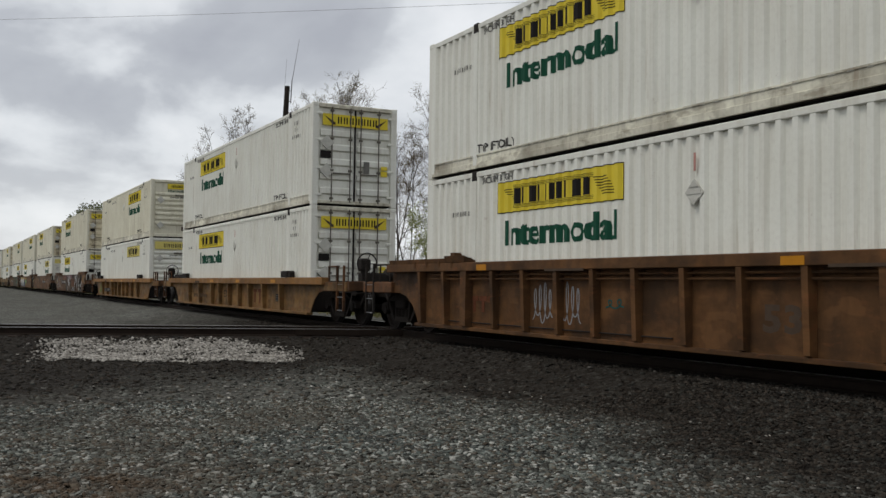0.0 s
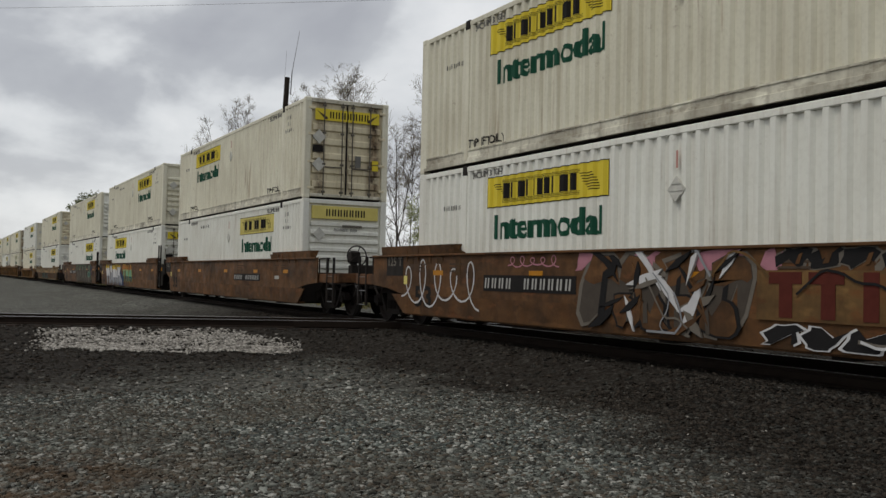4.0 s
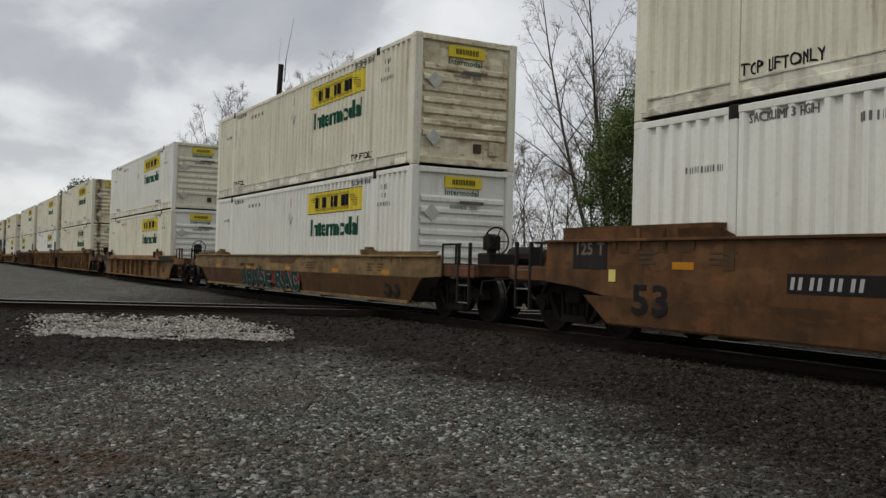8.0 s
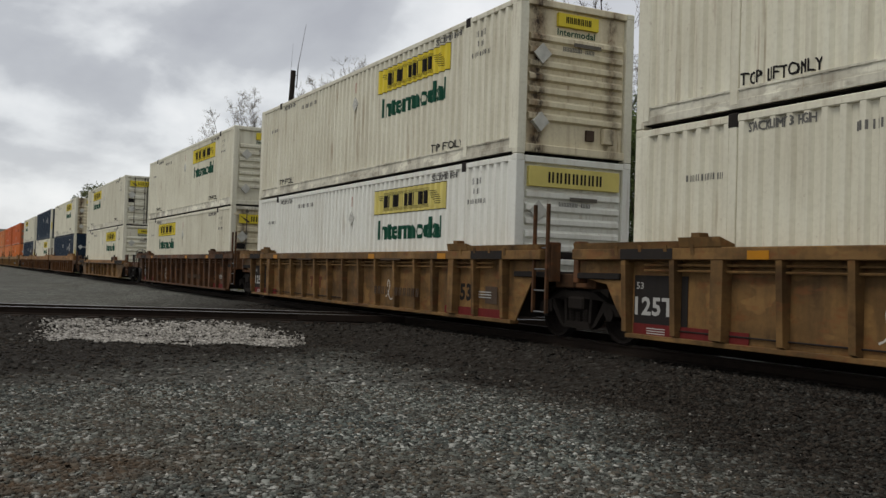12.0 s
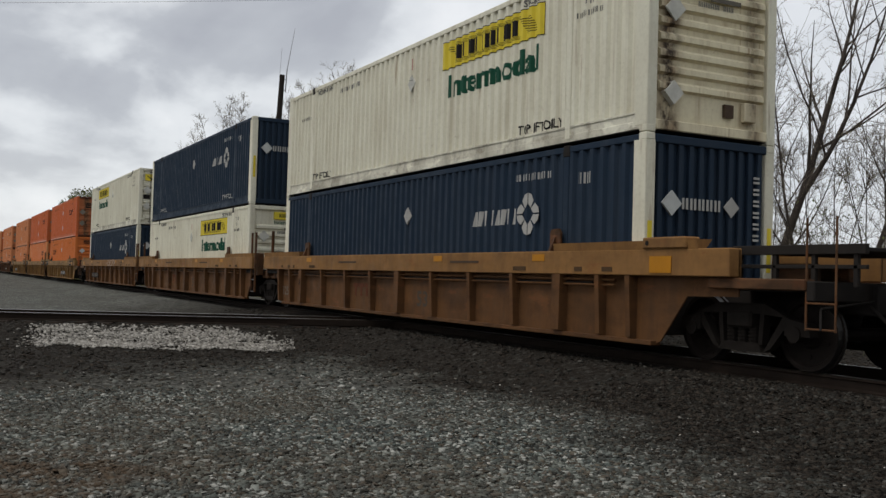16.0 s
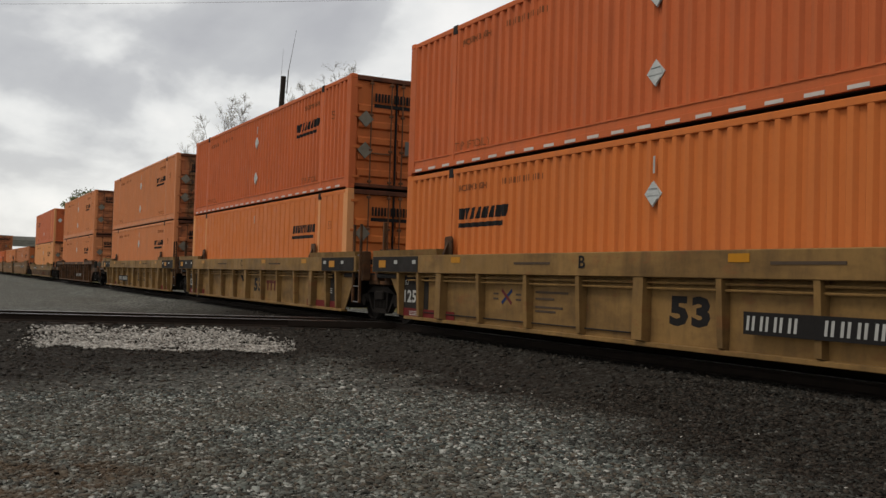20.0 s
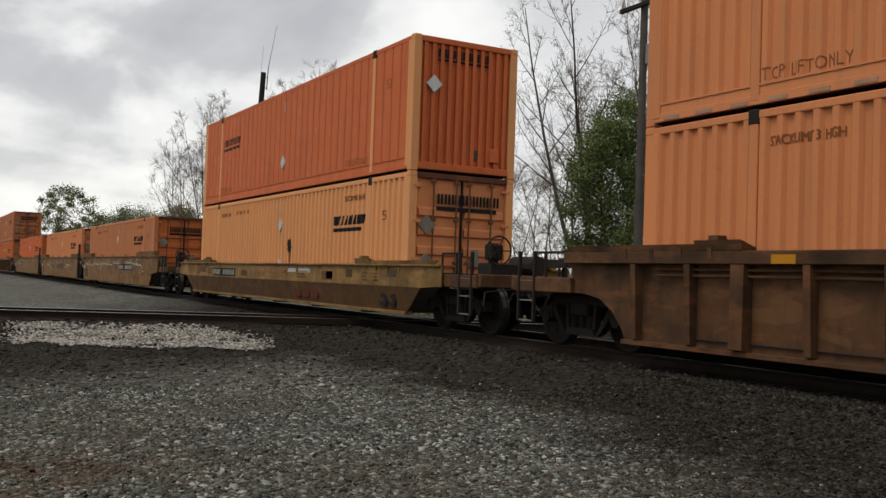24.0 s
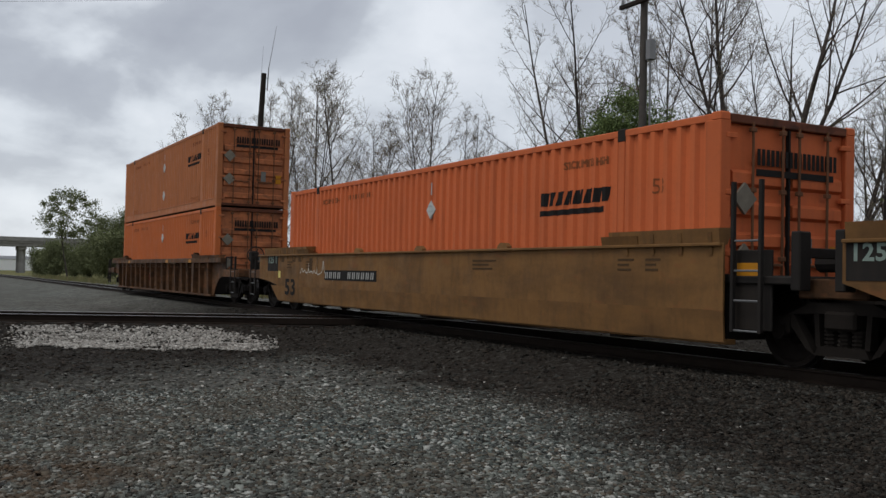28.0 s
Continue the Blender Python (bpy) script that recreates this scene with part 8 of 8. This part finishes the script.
            rod(bm, (-6.9, yr - 0.03, 1.03), (0.0, yr - 0.03, 1.03), 0.018)
        elif k == 17:
            rod(bm, (-0.75, yr - 0.03, 1.0), (-0.45, yr - 0.04, 0.80), 0.03), rod(bm, (-0.45, yr - 0.04, 0.80), (-0.15, yr - 0.03, 1.02), 0.03)
        else:
            rod(bm, (-6.9, yr - 0.02, 0.34), (-0.2, yr - 0.02, 0.34), 0.012)
        part("bent_pipe", bm, M["soot"], car)
    else:
        zt = SPECS[kind]["top"]
        say(car, "n53s", "53", 0.78, 0.44, "black", -7.75 if kind == "S" else 7.2, 0.44 if kind == "S" else 0.38, ys + (0.03 if kind != "S" else -0.002), 0.03)
        for u in (-6.9, -3.3, 0.5, 4.1, 7.1) if k < 20 else ():
            patch(car, "reflector", "amber", u, u + 0.42, zt - 0.42, zt - 0.32, ys)
        for u, w in ((6.3, 0.35), (6.9, 0.3), (-7.6, 0.4), (-6.2, 0.5), (2.2, 0.8)):
            for n in range(3):
                patch(car, "notice", "faint_brown" if k > 6 else "stain", u, u + w * (1, 0.7, 0.85)[n], zt - 0.21 - n * 0.07, zt - 0.18 - n * 0.07, ys)
        plate = {3: (-4.84, -1.92, 0.83, 1.12), 4: (1.8, 4.79, 0.84, 1.06), 6: (-4.9, -1.6, 0.85, 1.08), 20: (-5.67, -3.2, 0.86, 1.11), 21: (1.81, 5.1, 0.89, 1.16),
                 23: (-4.9, -1.9, 0.88, 1.12)}.get(k)
        if plate:
            mark_plate(car, "plate_s", *plate, ys)
        if kind == "S" and k >= 20:
            for u in (-2.95, 0.08, 3.21):
                part("edge_hook", kept("edge_hook", lambda bm: prism(bm, [(-0.16, zt + 0.008), (0.16, zt + 0.008), (0.16, zt + 0.05), (0.07, zt + 0.11), (-0.07, zt + 0.11), (-0.16, zt + 0.05)], -SIDE - 0.035, -SIDE + 0.06), M["chord_yellow"]), None, car).location = (u, 0, 0)
        if kind == "S":
            patch(car, "end_paint", "soot", -9.2, -8.34, 1.08, 1.5, ys, "black painted corner")
            say(car, "n125s", "125 T", 0.70, 0.2, "g_dim" if k > 10 else "g_silver_grey", -9.1, 1.29, ys - 0.008, 0.03)
            patch(car, "pale_sticker", "pale_yellow", -8.29, -8.13, 0.9, 1.08, ys)
            for u in (-8.05, -7.2, -6.75):
                patch(car, "notice", "faint_brown", u, u + 0.2, 1.33, 1.45, ys)
            patch(car, "notice", "faint_brown", -5.95, -5.75, 1.1, 1.42, ys)
    # per car paint
    if k == 0:
        for i, u in enumerate((-3.8, -3.0)):
            scrawl(car, u, u + 0.6, 0.4, 1.15, "g_silver", 3 + i, yr - 0.004, 4, 0.025)
        scrawl(car, -1.75, -1.3, 0.72, 0.88, "g_teal", 9, yr - 0.004, 2, 0.025)
    elif k == 2:
        for n in range(9):      # a smear of upright green strokes
            r = random.Random(210 + n)
            u, z = -7.45 + n * 0.13 + r.uniform(-0.05, 0.05), 0.62 + r.uniform(-0.16, 0.1)
            stroke(car, [(u, z - r.uniform(0.1, 0.24)), (u + 0.03, z), (u + r.uniform(-0.03, 0.06), z + r.uniform(0.14, 0.26))], "g_green", yr - 0.004 - 0.0004 * n, 0.13, "smeared green spray paint")
        stroke(car, [(-7.9, 0.42), (-7.5, 0.46), (-7.3, 0.38)], "g_green", yr - 0.004, 0.16, "smeared green spray paint")
        for u, z, n in ((-5.5, 0.68, 5), (-1.9, 0.66, 7), (-1.8, 0.34, 8)):
            pts, r = [], random.Random(n)
            for i in range(11):
                pts.append((u + i * 0.075, z + (0.18 if i % 2 else 0.0) + r.uniform(-0.04, 0.05)))
            stroke(car, pts, "g_black", yr - 0.004, 0.035, "black handwritten tag")
    elif k == 3:
        scrawl(car, -8.4, -5.0, 0.42, 1.46, "g_white", 11, ys - 0.004, 5, 0.04, "looping white outline tag")
        tag_letters(car, -1.75, 1.85, 0.36, 1.48, 4, ("g_grey", "rust_brown", "g_black"), "g_silver_grey", 41, ys, 0.15, "sprawling black and white painted tag", 0.42)
        tag_letters(car, -1.0, 1.5, 0.34, 0.9, 4, ("rust_brown", "g_grey"), "g_black", 42, ys - 0.014, -0.3, "sprawling brown and white painted tag", 0.4)
        tag_letters(car, 3.8, 7.8, 0.36, 1.48, 5, ("g_grey", "rust_brown", "g_black"), "g_silver_grey", 43, ys, -0.2, "sprawling black and white painted tag", 0.45)
        tag_letters(car, 2.0, 3.8, 0.30, 0.58, 3, ("g_black",), "g_white", 47, ys, 0.5, "sprawling black and white painted tag", 0.4)
        tag_letters(car, 2.2, 4.6, 1.24, 1.5, 5, ("g_black", "rust_brown"), "g_silver_grey", 46, ys, 0.5, "sprawling black and white painted tag", 0.4)
        patch(car, "paint_patch", "ochre", 1.9, 3.8, 0.62, 1.22, ys - 0.016, "ochre paint panel")
        for w in (0.36, 0.98, 1.55):
            patch(car, "faded_mark", "red_mark", 1.9 + w, 2.1 + w, 0.66, 1.2, ys - 0.023)
        for w in (0.3, 0.9):
            patch(car, "faded_mark", "red_mark", 1.9 + w - 0.1, 2.3 + w, 1.06, 1.2, ys - 0.024)
        for n, (u, w) in enumerate(((-1.9, 0.5), (-0.5, 0.5), (0.8, 0.9), (2.0, 0.3))):
            tag_letters(car, u, u + w, 1.2, 1.5, 1, ("g_pink",), "g_pink", 480 + n, ys + 0.0005, 0.3, "faded pink paint cloud", 0.35)
        r = random.Random(77)
        for n in range(64):         # sharp angular slivers of black, white and grey paint
            left = n % 5 < 2
            u, z = (r.uniform(-1.7, 1.6) if left else r.uniform(3.9, 7.7)), r.uniform(0.42, 1.4)
            a, ln, wd = r.choice((0.5, 1.2, 1.9, 2.5)) + r.uniform(-0.3, 0.3), r.uniform(0.16, 0.48), r.uniform(0.04, 0.12)
            ca, sa = math.cos(a), math.sin(a)
            pts = [(u + ca * p - sa * q, min(1.48, max(0.33, z + sa * p + ca * q))) for p, q in ((-ln, 0.0), (-ln * 0.2, -wd), (ln * 0.6, -wd * 0.7), (ln, wd * 0.2), (0.0, wd * 0.5))]
            bm = bmesh.new()
            prism(bm, pts, ys - 0.0255 - 0.0002 * n, ys - 0.0005)
            part("tag_sliver", bm, M[("g_black", "g_white", "g_black", "g_silver_grey", "rust_brown", "g_white", "g_black")[n % 7]], car, "sharp angular sliver of a painted tag")
        for n in range(16):         # sweeping angular strokes of pale and dark paint
            u, z = r.uniform(-1.6, 7.6), r.uniform(0.5, 1.2)
            pts, a = [(u, z)], r.uniform(0, 6.28)
            for q in range(r.randint(3, 7)):
                a += r.uniform(-1.1, 1.1)
                p = (pts[-1][0] + math.cos(a) * 0.26, pts[-1][1] + math.sin(a) * 0.22)
                pts.append((p[0], min(1.47, max(0.36, p[1]))))
            stroke(car, pts, ("g_silver", "g_black", "ochre", "g_silver_grey", "g_white")[n % 5], ys - 0.040 - 0.0003 * n, r.uniform(0.02, 0.05), "sweeping painted stroke of a tag")
        patch(car, "paint_patch", "ochre", 7.9, 9.6, 0.95, 1.46, ys, "ochre paint panel")
        patch(car, "window", "soot", 9.2, 9.7, 1.0, 1.3, ys - 0.008)
        scrawl(car, -4.0, -2.4, 1.26, 1.46, "g_pink", 12, ys - 0.004, 5, 0.025, "thin pink scrawl")
    elif k == 4:
        patch(car, "pale_panel", "lettering", 6.3, 6.7, 0.92, 1.02, ys)
    elif k == 5:
        bm = bmesh.new()
        prism(bm, [(-2.2, 1.5), (-1.75, 1.46), (-1.62, 1.1), (-1.1, 0.92), (-0.72, 0.8), (-0.46, 0.3), (-1.9, 0.3)], ys - 0.0008, ys)
        part("tag_shadow", bm, M["g_blue"], car, "dark blue shadow of a painted tag")
        tag_brush(car, "MANIK", -6.45, -1.15, 0.29, 1.49, (("g_silver", 0), ("g_white", 0.42), ("g_yellow", 0.80)), "g_blue", ys - 0.002, -0.62, (1.3, 1.1, 1.1, 0.62, 1.25), "large white and yellow painted letters with a blue edge", 0.33, 0.07, (0.0,), 0)
        tag_brush(car, "THA", -0.9, 2.1, 0.46, 1.46, (("g_teal", 0), ("g_mint", 0.36), ("g_orange", 0.70)), "g_yellow", ys - 0.002, -0.05, (1.1, 0.95, 1.1), "large orange, mint and teal painted letters", 0.30, 0.045, (0.0,), 0)
    elif k == 6:
        bm = bmesh.new()
        prism(bm, [(-1.35, 1.5), (5.9, 1.5), (6.1, 1.0), (6.5, 0.66), (7.0, 0.3), (-0.8, 0.3), (-1.2, 0.6)], ys - 0.0008, ys)
        part("tag_shadow", bm, M["g_gap"], car, "dark brown paint behind a tag")
        tag_brush(car, "SHAKE", -0.95, 6.0, 0.31, 1.46, (("g_shade", 0),), "g_black", ys - 0.002, -0.25, (1.15, 1.05, 1.15, 1.05, 1.2), "large dull grey painted letters edged in black", 0.34, 0.04, (0.0,), 2)
        for n, (u, w) in enumerate(((-1.3, 0.9), (0.2, 1.2), (1.9, 0.9), (3.2, 1.0), (5.2, 0.9))):
            stroke(car, [(u, 1.49), (u + 0.06 * w, 1.1), (u + 0.14 * w, 1.38), (u + 0.22 * w, 0.95 + 0.08 * n), (u + 0.34 * w, 1.3), (u + 0.5 * w, 1.42), (u + 0.56 * w, 1.2), (u + 0.7 * w, 1.44), (u + w, 1.47)], "g_mint", ys - 0.012, 0.05, "mint drips of a tag")
        stroke(car, [(4.75, 0.86), (5.2, 0.93), (5.9, 0.90), (6.0, 0.78), (5.4, 0.72), (4.9, 0.78)], "g_teal", ys - 0.012, 0.12, "teal painted stroke"), stroke(car, [(4.68, 0.84), (5.1, 1.0), (6.0, 0.97), (6.1, 0.76), (5.4, 0.64), (4.85, 0.70), (4.68, 0.84)], "g_mint", ys - 0.0125, 0.03, "mint edge of a painted stroke")
        stroke(car, [(5.6, 1.2), (5.95, 0.95), (6.2, 0.7), (6.35, 0.5), (6.5, 0.62), (6.6, 0.45)], "g_mint", ys - 0.012, 0.03, "mint drips of a tag")
        for n, (u, z) in enumerate(((6.0, 1.36), (6.15, 1.08), (6.5, 0.88), (6.55, 1.3), (6.3, 1.2))):
            tag_letters(car, u - 0.14, u + 0.14, z - 0.1, z + 0.1, 1, ("g_blue",), "g_blue", 630 + n, ys, 0, "round blue paint spot", 0.1)
        stroke(car, [(6.9, 1.16), (6.75, 1.2), (6.7, 1.02), (6.9, 0.95), (6.85, 0.78), (6.7, 0.82)], "g_black", ys - 0.004, 0.03, "thin black handwritten tag")
        stroke(car, [(7.0, 1.18), (7.02, 0.8), (7.04, 1.0), (7.14, 1.02), (7.15, 0.8), (7.3, 1.05), (7.36, 0.8), (7.45, 1.1), (7.46, 0.78), (7.6, 1.05), (7.48, 0.92), (7.66, 0.76), (7.85, 0.9), (7.7, 1.0), (7.72, 0.74), (7.9, 0.78)], "g_black", ys - 0.004, 0.03, "thin black handwritten tag")
    elif k == 7:
        for n, (u, w) in enumerate(((-2.0, 0.9), (-0.7, 0.8), (0.5, 0.8), (1.3, 0.4))):
            tag_letters(car, u, u + w, 0.42, 0.84, 1, ("g_red",), "g_red", 720 + n, ys + 0.014, 0.0, "dark red paint cloud under a tag", 0.3)
        tag_brush(car, "ABUSE", -3.85, -0.75, 0.33, 0.92, (("g_bottle", 0),), "g_dim", ys + 0.008, -0.10, None, "dark green painted letters with a pale edge", 0.17, 0.04, (0.0, -0.03, 0.0, 0.02, -0.03))
        tag_brush(car, "RAC", -0.42, 1.70, 0.29, 0.90, (("g_bottle", 0),), "g_dim", ys + 0.008, -0.25, None, "dark green painted letters with a pale edge", 0.17, 0.045, (0.0, 0.01, -0.02))
        for u in (-0.62, -0.48):
            stroke(car, [(u, 0.72), (u + 0.04, 0.56)], "g_black", ys + 0.012, 0.06, "painted mark")
        mark_plate(car, "plate_k7", -4.08, -2.38, 0.9, 1.03, ys, False, "stain")
        bm = bmesh.new()
        prism(bm, [(-1.13, 1.18), (1.4, 1.2), (1.15, 1.06), (-0.9, 1.05)], ys - 0.012, ys)
        part("raised_panel", bm, M["dark_ochre"], car, "pressed ochre stiffening panel")
        stroke(car, [(1.4, 0.72), (1.45, 0.9), (1.6, 0.92), (1.62, 0.75), (1.42, 0.72), (1.75, 0.75), (1.8, 0.9), (1.9, 0.88)], "g_black", ys + 0.012, 0.03, "thin black handwritten tag")
    elif k in (9, 10, 11):
        scrawl(car, {9: -3.7, 10: 2.6, 11: -3.0}[k], {9: -3.1, 10: 3.2, 11: -2.2}[k], 0.4, 0.95, "chalk", 81 + k, yr - 0.004, 2, 0.03, "chalk scrawl")
    elif k == 15:
        tag_word(car, "GRIMEGGRAPHIKS", 0.53, 3.15, 1.18, 1.46, (("chord_yellow", 0),), "g_white", yc, 0.0, None, "row of white outlined spray-painted letters", 0.045)
    elif k == 20:
        bm = bmesh.new()
        prism(bm, [(-1.75, 1.19), (1.65, 1.19), (1.2, 1.03), (-1.3, 1.03)], ys - 0.012, ys)
        part("raised_panel", bm, M["chord_yellow"], car, "pressed yellow stiffening panel")
        for n, (u, w, z, h, m) in enumerate(((-7.3, 0.8, 0.95, 0.2, "brown_tan"), (-2.6, 0.5, 0.9, 0.16, "brown_tan"), (3.9, 0.7, 0.9, 0.2, "brown_tan"), (5.4, 0.35, 0.98, 0.18, "faint_brown"), (6.2, 1.0, 0.92, 0.17, "olive"), (7.6, 0.4, 1.02, 0.14, "stain"))):
            patch(car, "paint_patch", m, u, u + w, z, z + h, ys)
        patch(car, "white_panel", "lettering", 1.5, 2.1, 1.05, 1.15, ys)
        patch(car, "white_panel", "lettering", 2.3, 3.1, 1.05, 1.15, ys)
        for w in (0.0, 0.6, 1.2):
            patch(car, "faded_mark", "red_mark", 2.0 + w, 2.4 + w, 0.42, 0.74, ys + 0.045)
        for u in (-1.4, 0.2, 4.2):
            patch(car, "pale_paint", "chord_yellow", u, u + 0.9, 0.92, 1.16, ys, "remains of brighter yellow paint")
    elif k == 21:
        say(car, "letter_b", "B", 0.2, 0.25, "black", 1.15, 0.91, ys - 0.002, 0.03)
        for u, q, z in ((-7.7, 1.02, 1.02), (-5.2, 1.02, 1.04), (-3.0, 1.3, 1.07), (0.4, 1.08, 1.10), (3.5, 0.78, 1.13), (5.1, 0.75, 1.08)):
            stroke(car, [(u + a * q, z + b * (0.78 if q < 1.2 else 0.7)) for a, b in HAND], "chalk", ys - 0.004, 0.026)
        stroke(car, [(5.75, 1.12), (5.95, 1.47)], "chalk", ys - 0.005, 0.024), stroke(car, [(5.74, 1.47), (5.98, 1.14), (7.0, 1.12), (7.02, 0.98)], "chalk", ys - 0.006, 0.024)
        for n in range(4):
            u = -3.3 + n * 0.15
            stroke(car, [(u, 0.93), (u + 0.08, 0.93), (u + 0.02, 0.86), (u + 0.09, 0.86)], "chalk", ys - 0.004, 0.016)
        stroke(car, [(6.72, 0.92), (6.6, 0.92), (6.61, 0.8), (6.74, 0.8)], "chalk", ys - 0.004, 0.02), stroke(car, [(7.1, 0.93), (7.11, 0.8), (7.11, 0.87), (7.3, 0.87), (7.29, 0.94), (7.3, 0.8)], "chalk", ys - 0.004, 0.02)
    elif k == 22:
        stroke(car, [(-5.66 + a, 0.86 + b) for a, b in HAND], "chalk", ys - 0.004, 0.024)
        for n in range(4):
            u = -3.62 + n * 0.15
            stroke(car, [(u, 0.86), (u + 0.08, 0.86), (u + 0.02, 0.78), (u + 0.09, 0.78)], "chalk", ys - 0.004, 0.016)
        for u, w, z in ((-3.0, 0.3, 0.97), (-2.6, 0.45, 0.97), (-2.05, 0.5, 0.97), (-2.9, 1.3, 0.88), (-3.25, 0.5, 1.16)):
            patch(car, "notice", "stain", u, u + w, z, z + 0.055, ys)
        tag_letters(car, -0.3, 2.8, 0.74, 1.36, 3, ("dark_tan", "g_silver_grey", "g_grey"), "dark_tan", 95, ys, 0.1, "overpainted grey-brown tag", 0.35)
        for n in range(3):
            patch(car, "pale_paint", "yellow_tan", 0.15 + n * 0.85, 0.55 + n * 0.85, 0.98 + 0.06 * n, 1.16 + 0.05 * n, ys - 0.03)
        patch(car, "pale_panel", "chord_yellow", 7.75, 8.3, 1.15, 1.48, ys)
        for n in range(9):
            patch(car, "code_marking", "lettering", 3.9 + n * 0.17, 4.0 + n * 0.17, 1.0, 1.07, ys)
        stroke(car, [(2.95, 0.9), (3.3, 0.88), (4.0, 0.91), (5.0, 0.9), (5.02, 1.0)], "chalk", ys - 0.004, 0.02)
    elif k == 23:
        stroke(car, [(-6.6 + a * 0.9, 0.95 + b) for a, b in HAND], "chalk", ys - 0.004, 0.024)


def build_train():
    made = {}
    for k, (kind, body, chord, ribs, label) in enumerate(CARS):
        car = well_car(kind, body, k - 1 not in JOINED, k not in JOINED, label, ribs, chord)
        dress(car, k, kind)
        x = FRONTS[k] - CL / 2
        MOVING.append((car, x, 0.0, False))
        for load, z in zip(LOADS[k], (FLOOR + CH + 0.006, FLOOR)):
            if load is None:
                continue
            key = repr(sorted(load.items()))
            if key in made:
                c = copy_thing(made[key], Matrix())
            else:
                c = made[key] = container(**load)
            MOVING.append((c, x, z, load["way"] == "N"))
            if k == 20 and z == FLOOR:
                bm = bmesh.new()
                r = random.Random(4)
                prism(bm, [(0.91 + math.cos(q * 0.3307) * 0.17 * r.uniform(0.6, 1.1), 1.41 + math.sin(q * 0.3307) * 0.23 * r.uniform(0.65, 1.1)) for q in range(19)], -FACE - 0.008, -FACE)
                run = bmesh.new()
                prism(run, [(0.86, 1.25), (0.96, 1.26), (0.94, 0.98), (0.92, 0.86), (0.89, 1.0)], -FACE - 0.006, -FACE)
                part("burn_streak", run, M["faint_mark"], c, "brown streak below the hole")
                part("burnt_patch", bm, M["hole"], c, "burnt dark hole in the side")
    # marker on the last car
    t = MOVING[[i for i, q in enumerate(MOVING) if q[0].name.startswith("well_car")][-1]][0]
    bm = bmesh.new()
    bbox(bm, -11.75, -11.5, -0.2, 0.1, 1.0, 1.4, 0.02)
    rod(bm, (-11.6, 0.3, 0.9), (-11.6, 0.3, 1.9), 0.03)
    part("end_marker", bm, M["soot"], t, "end-of-train marker box")


def run_at(t):
    for (a, x), (b, y) in zip(RUN, RUN[1:]):
        if t <= b:
            return x + (y - x) * (t - a) / (b - a)
    return RUN[-1][1]


def motions():
    for ob, x, z, turned in MOVING:
        walk(ob, [(t, pose(x + s, TRACK_Y, z, 0, 0, 180 if turned else 0)) for t, s in RUN])
    # the wheels roll while they are near enough to be told apart
    for wheel, off in WHEELS:
        car = wheel.parent.parent
        x0 = next(x for ob, x, z, q in MOVING if ob == car) + wheel.parent.location.x
        rows = [(0.0, pose(off, 0, WHEEL_R))]
        turn, prev = 0.0, None
        for i in range(1, 28 * FPS):
            t = i / FPS
            if -46 < x0 + run_at(t) < 4:
                if prev is not None:
                    turn += math.degrees((run_at(t) - run_at(t - 1 / FPS)) / WHEEL_R)
                prev = t
                rows.append((t, pose(off, 0, WHEEL_R, 0, turn, 0)))
        rows.append((28.0, rows[-1][1]))
        walk(wheel, rows)


build_train()
build_stones()
motions()
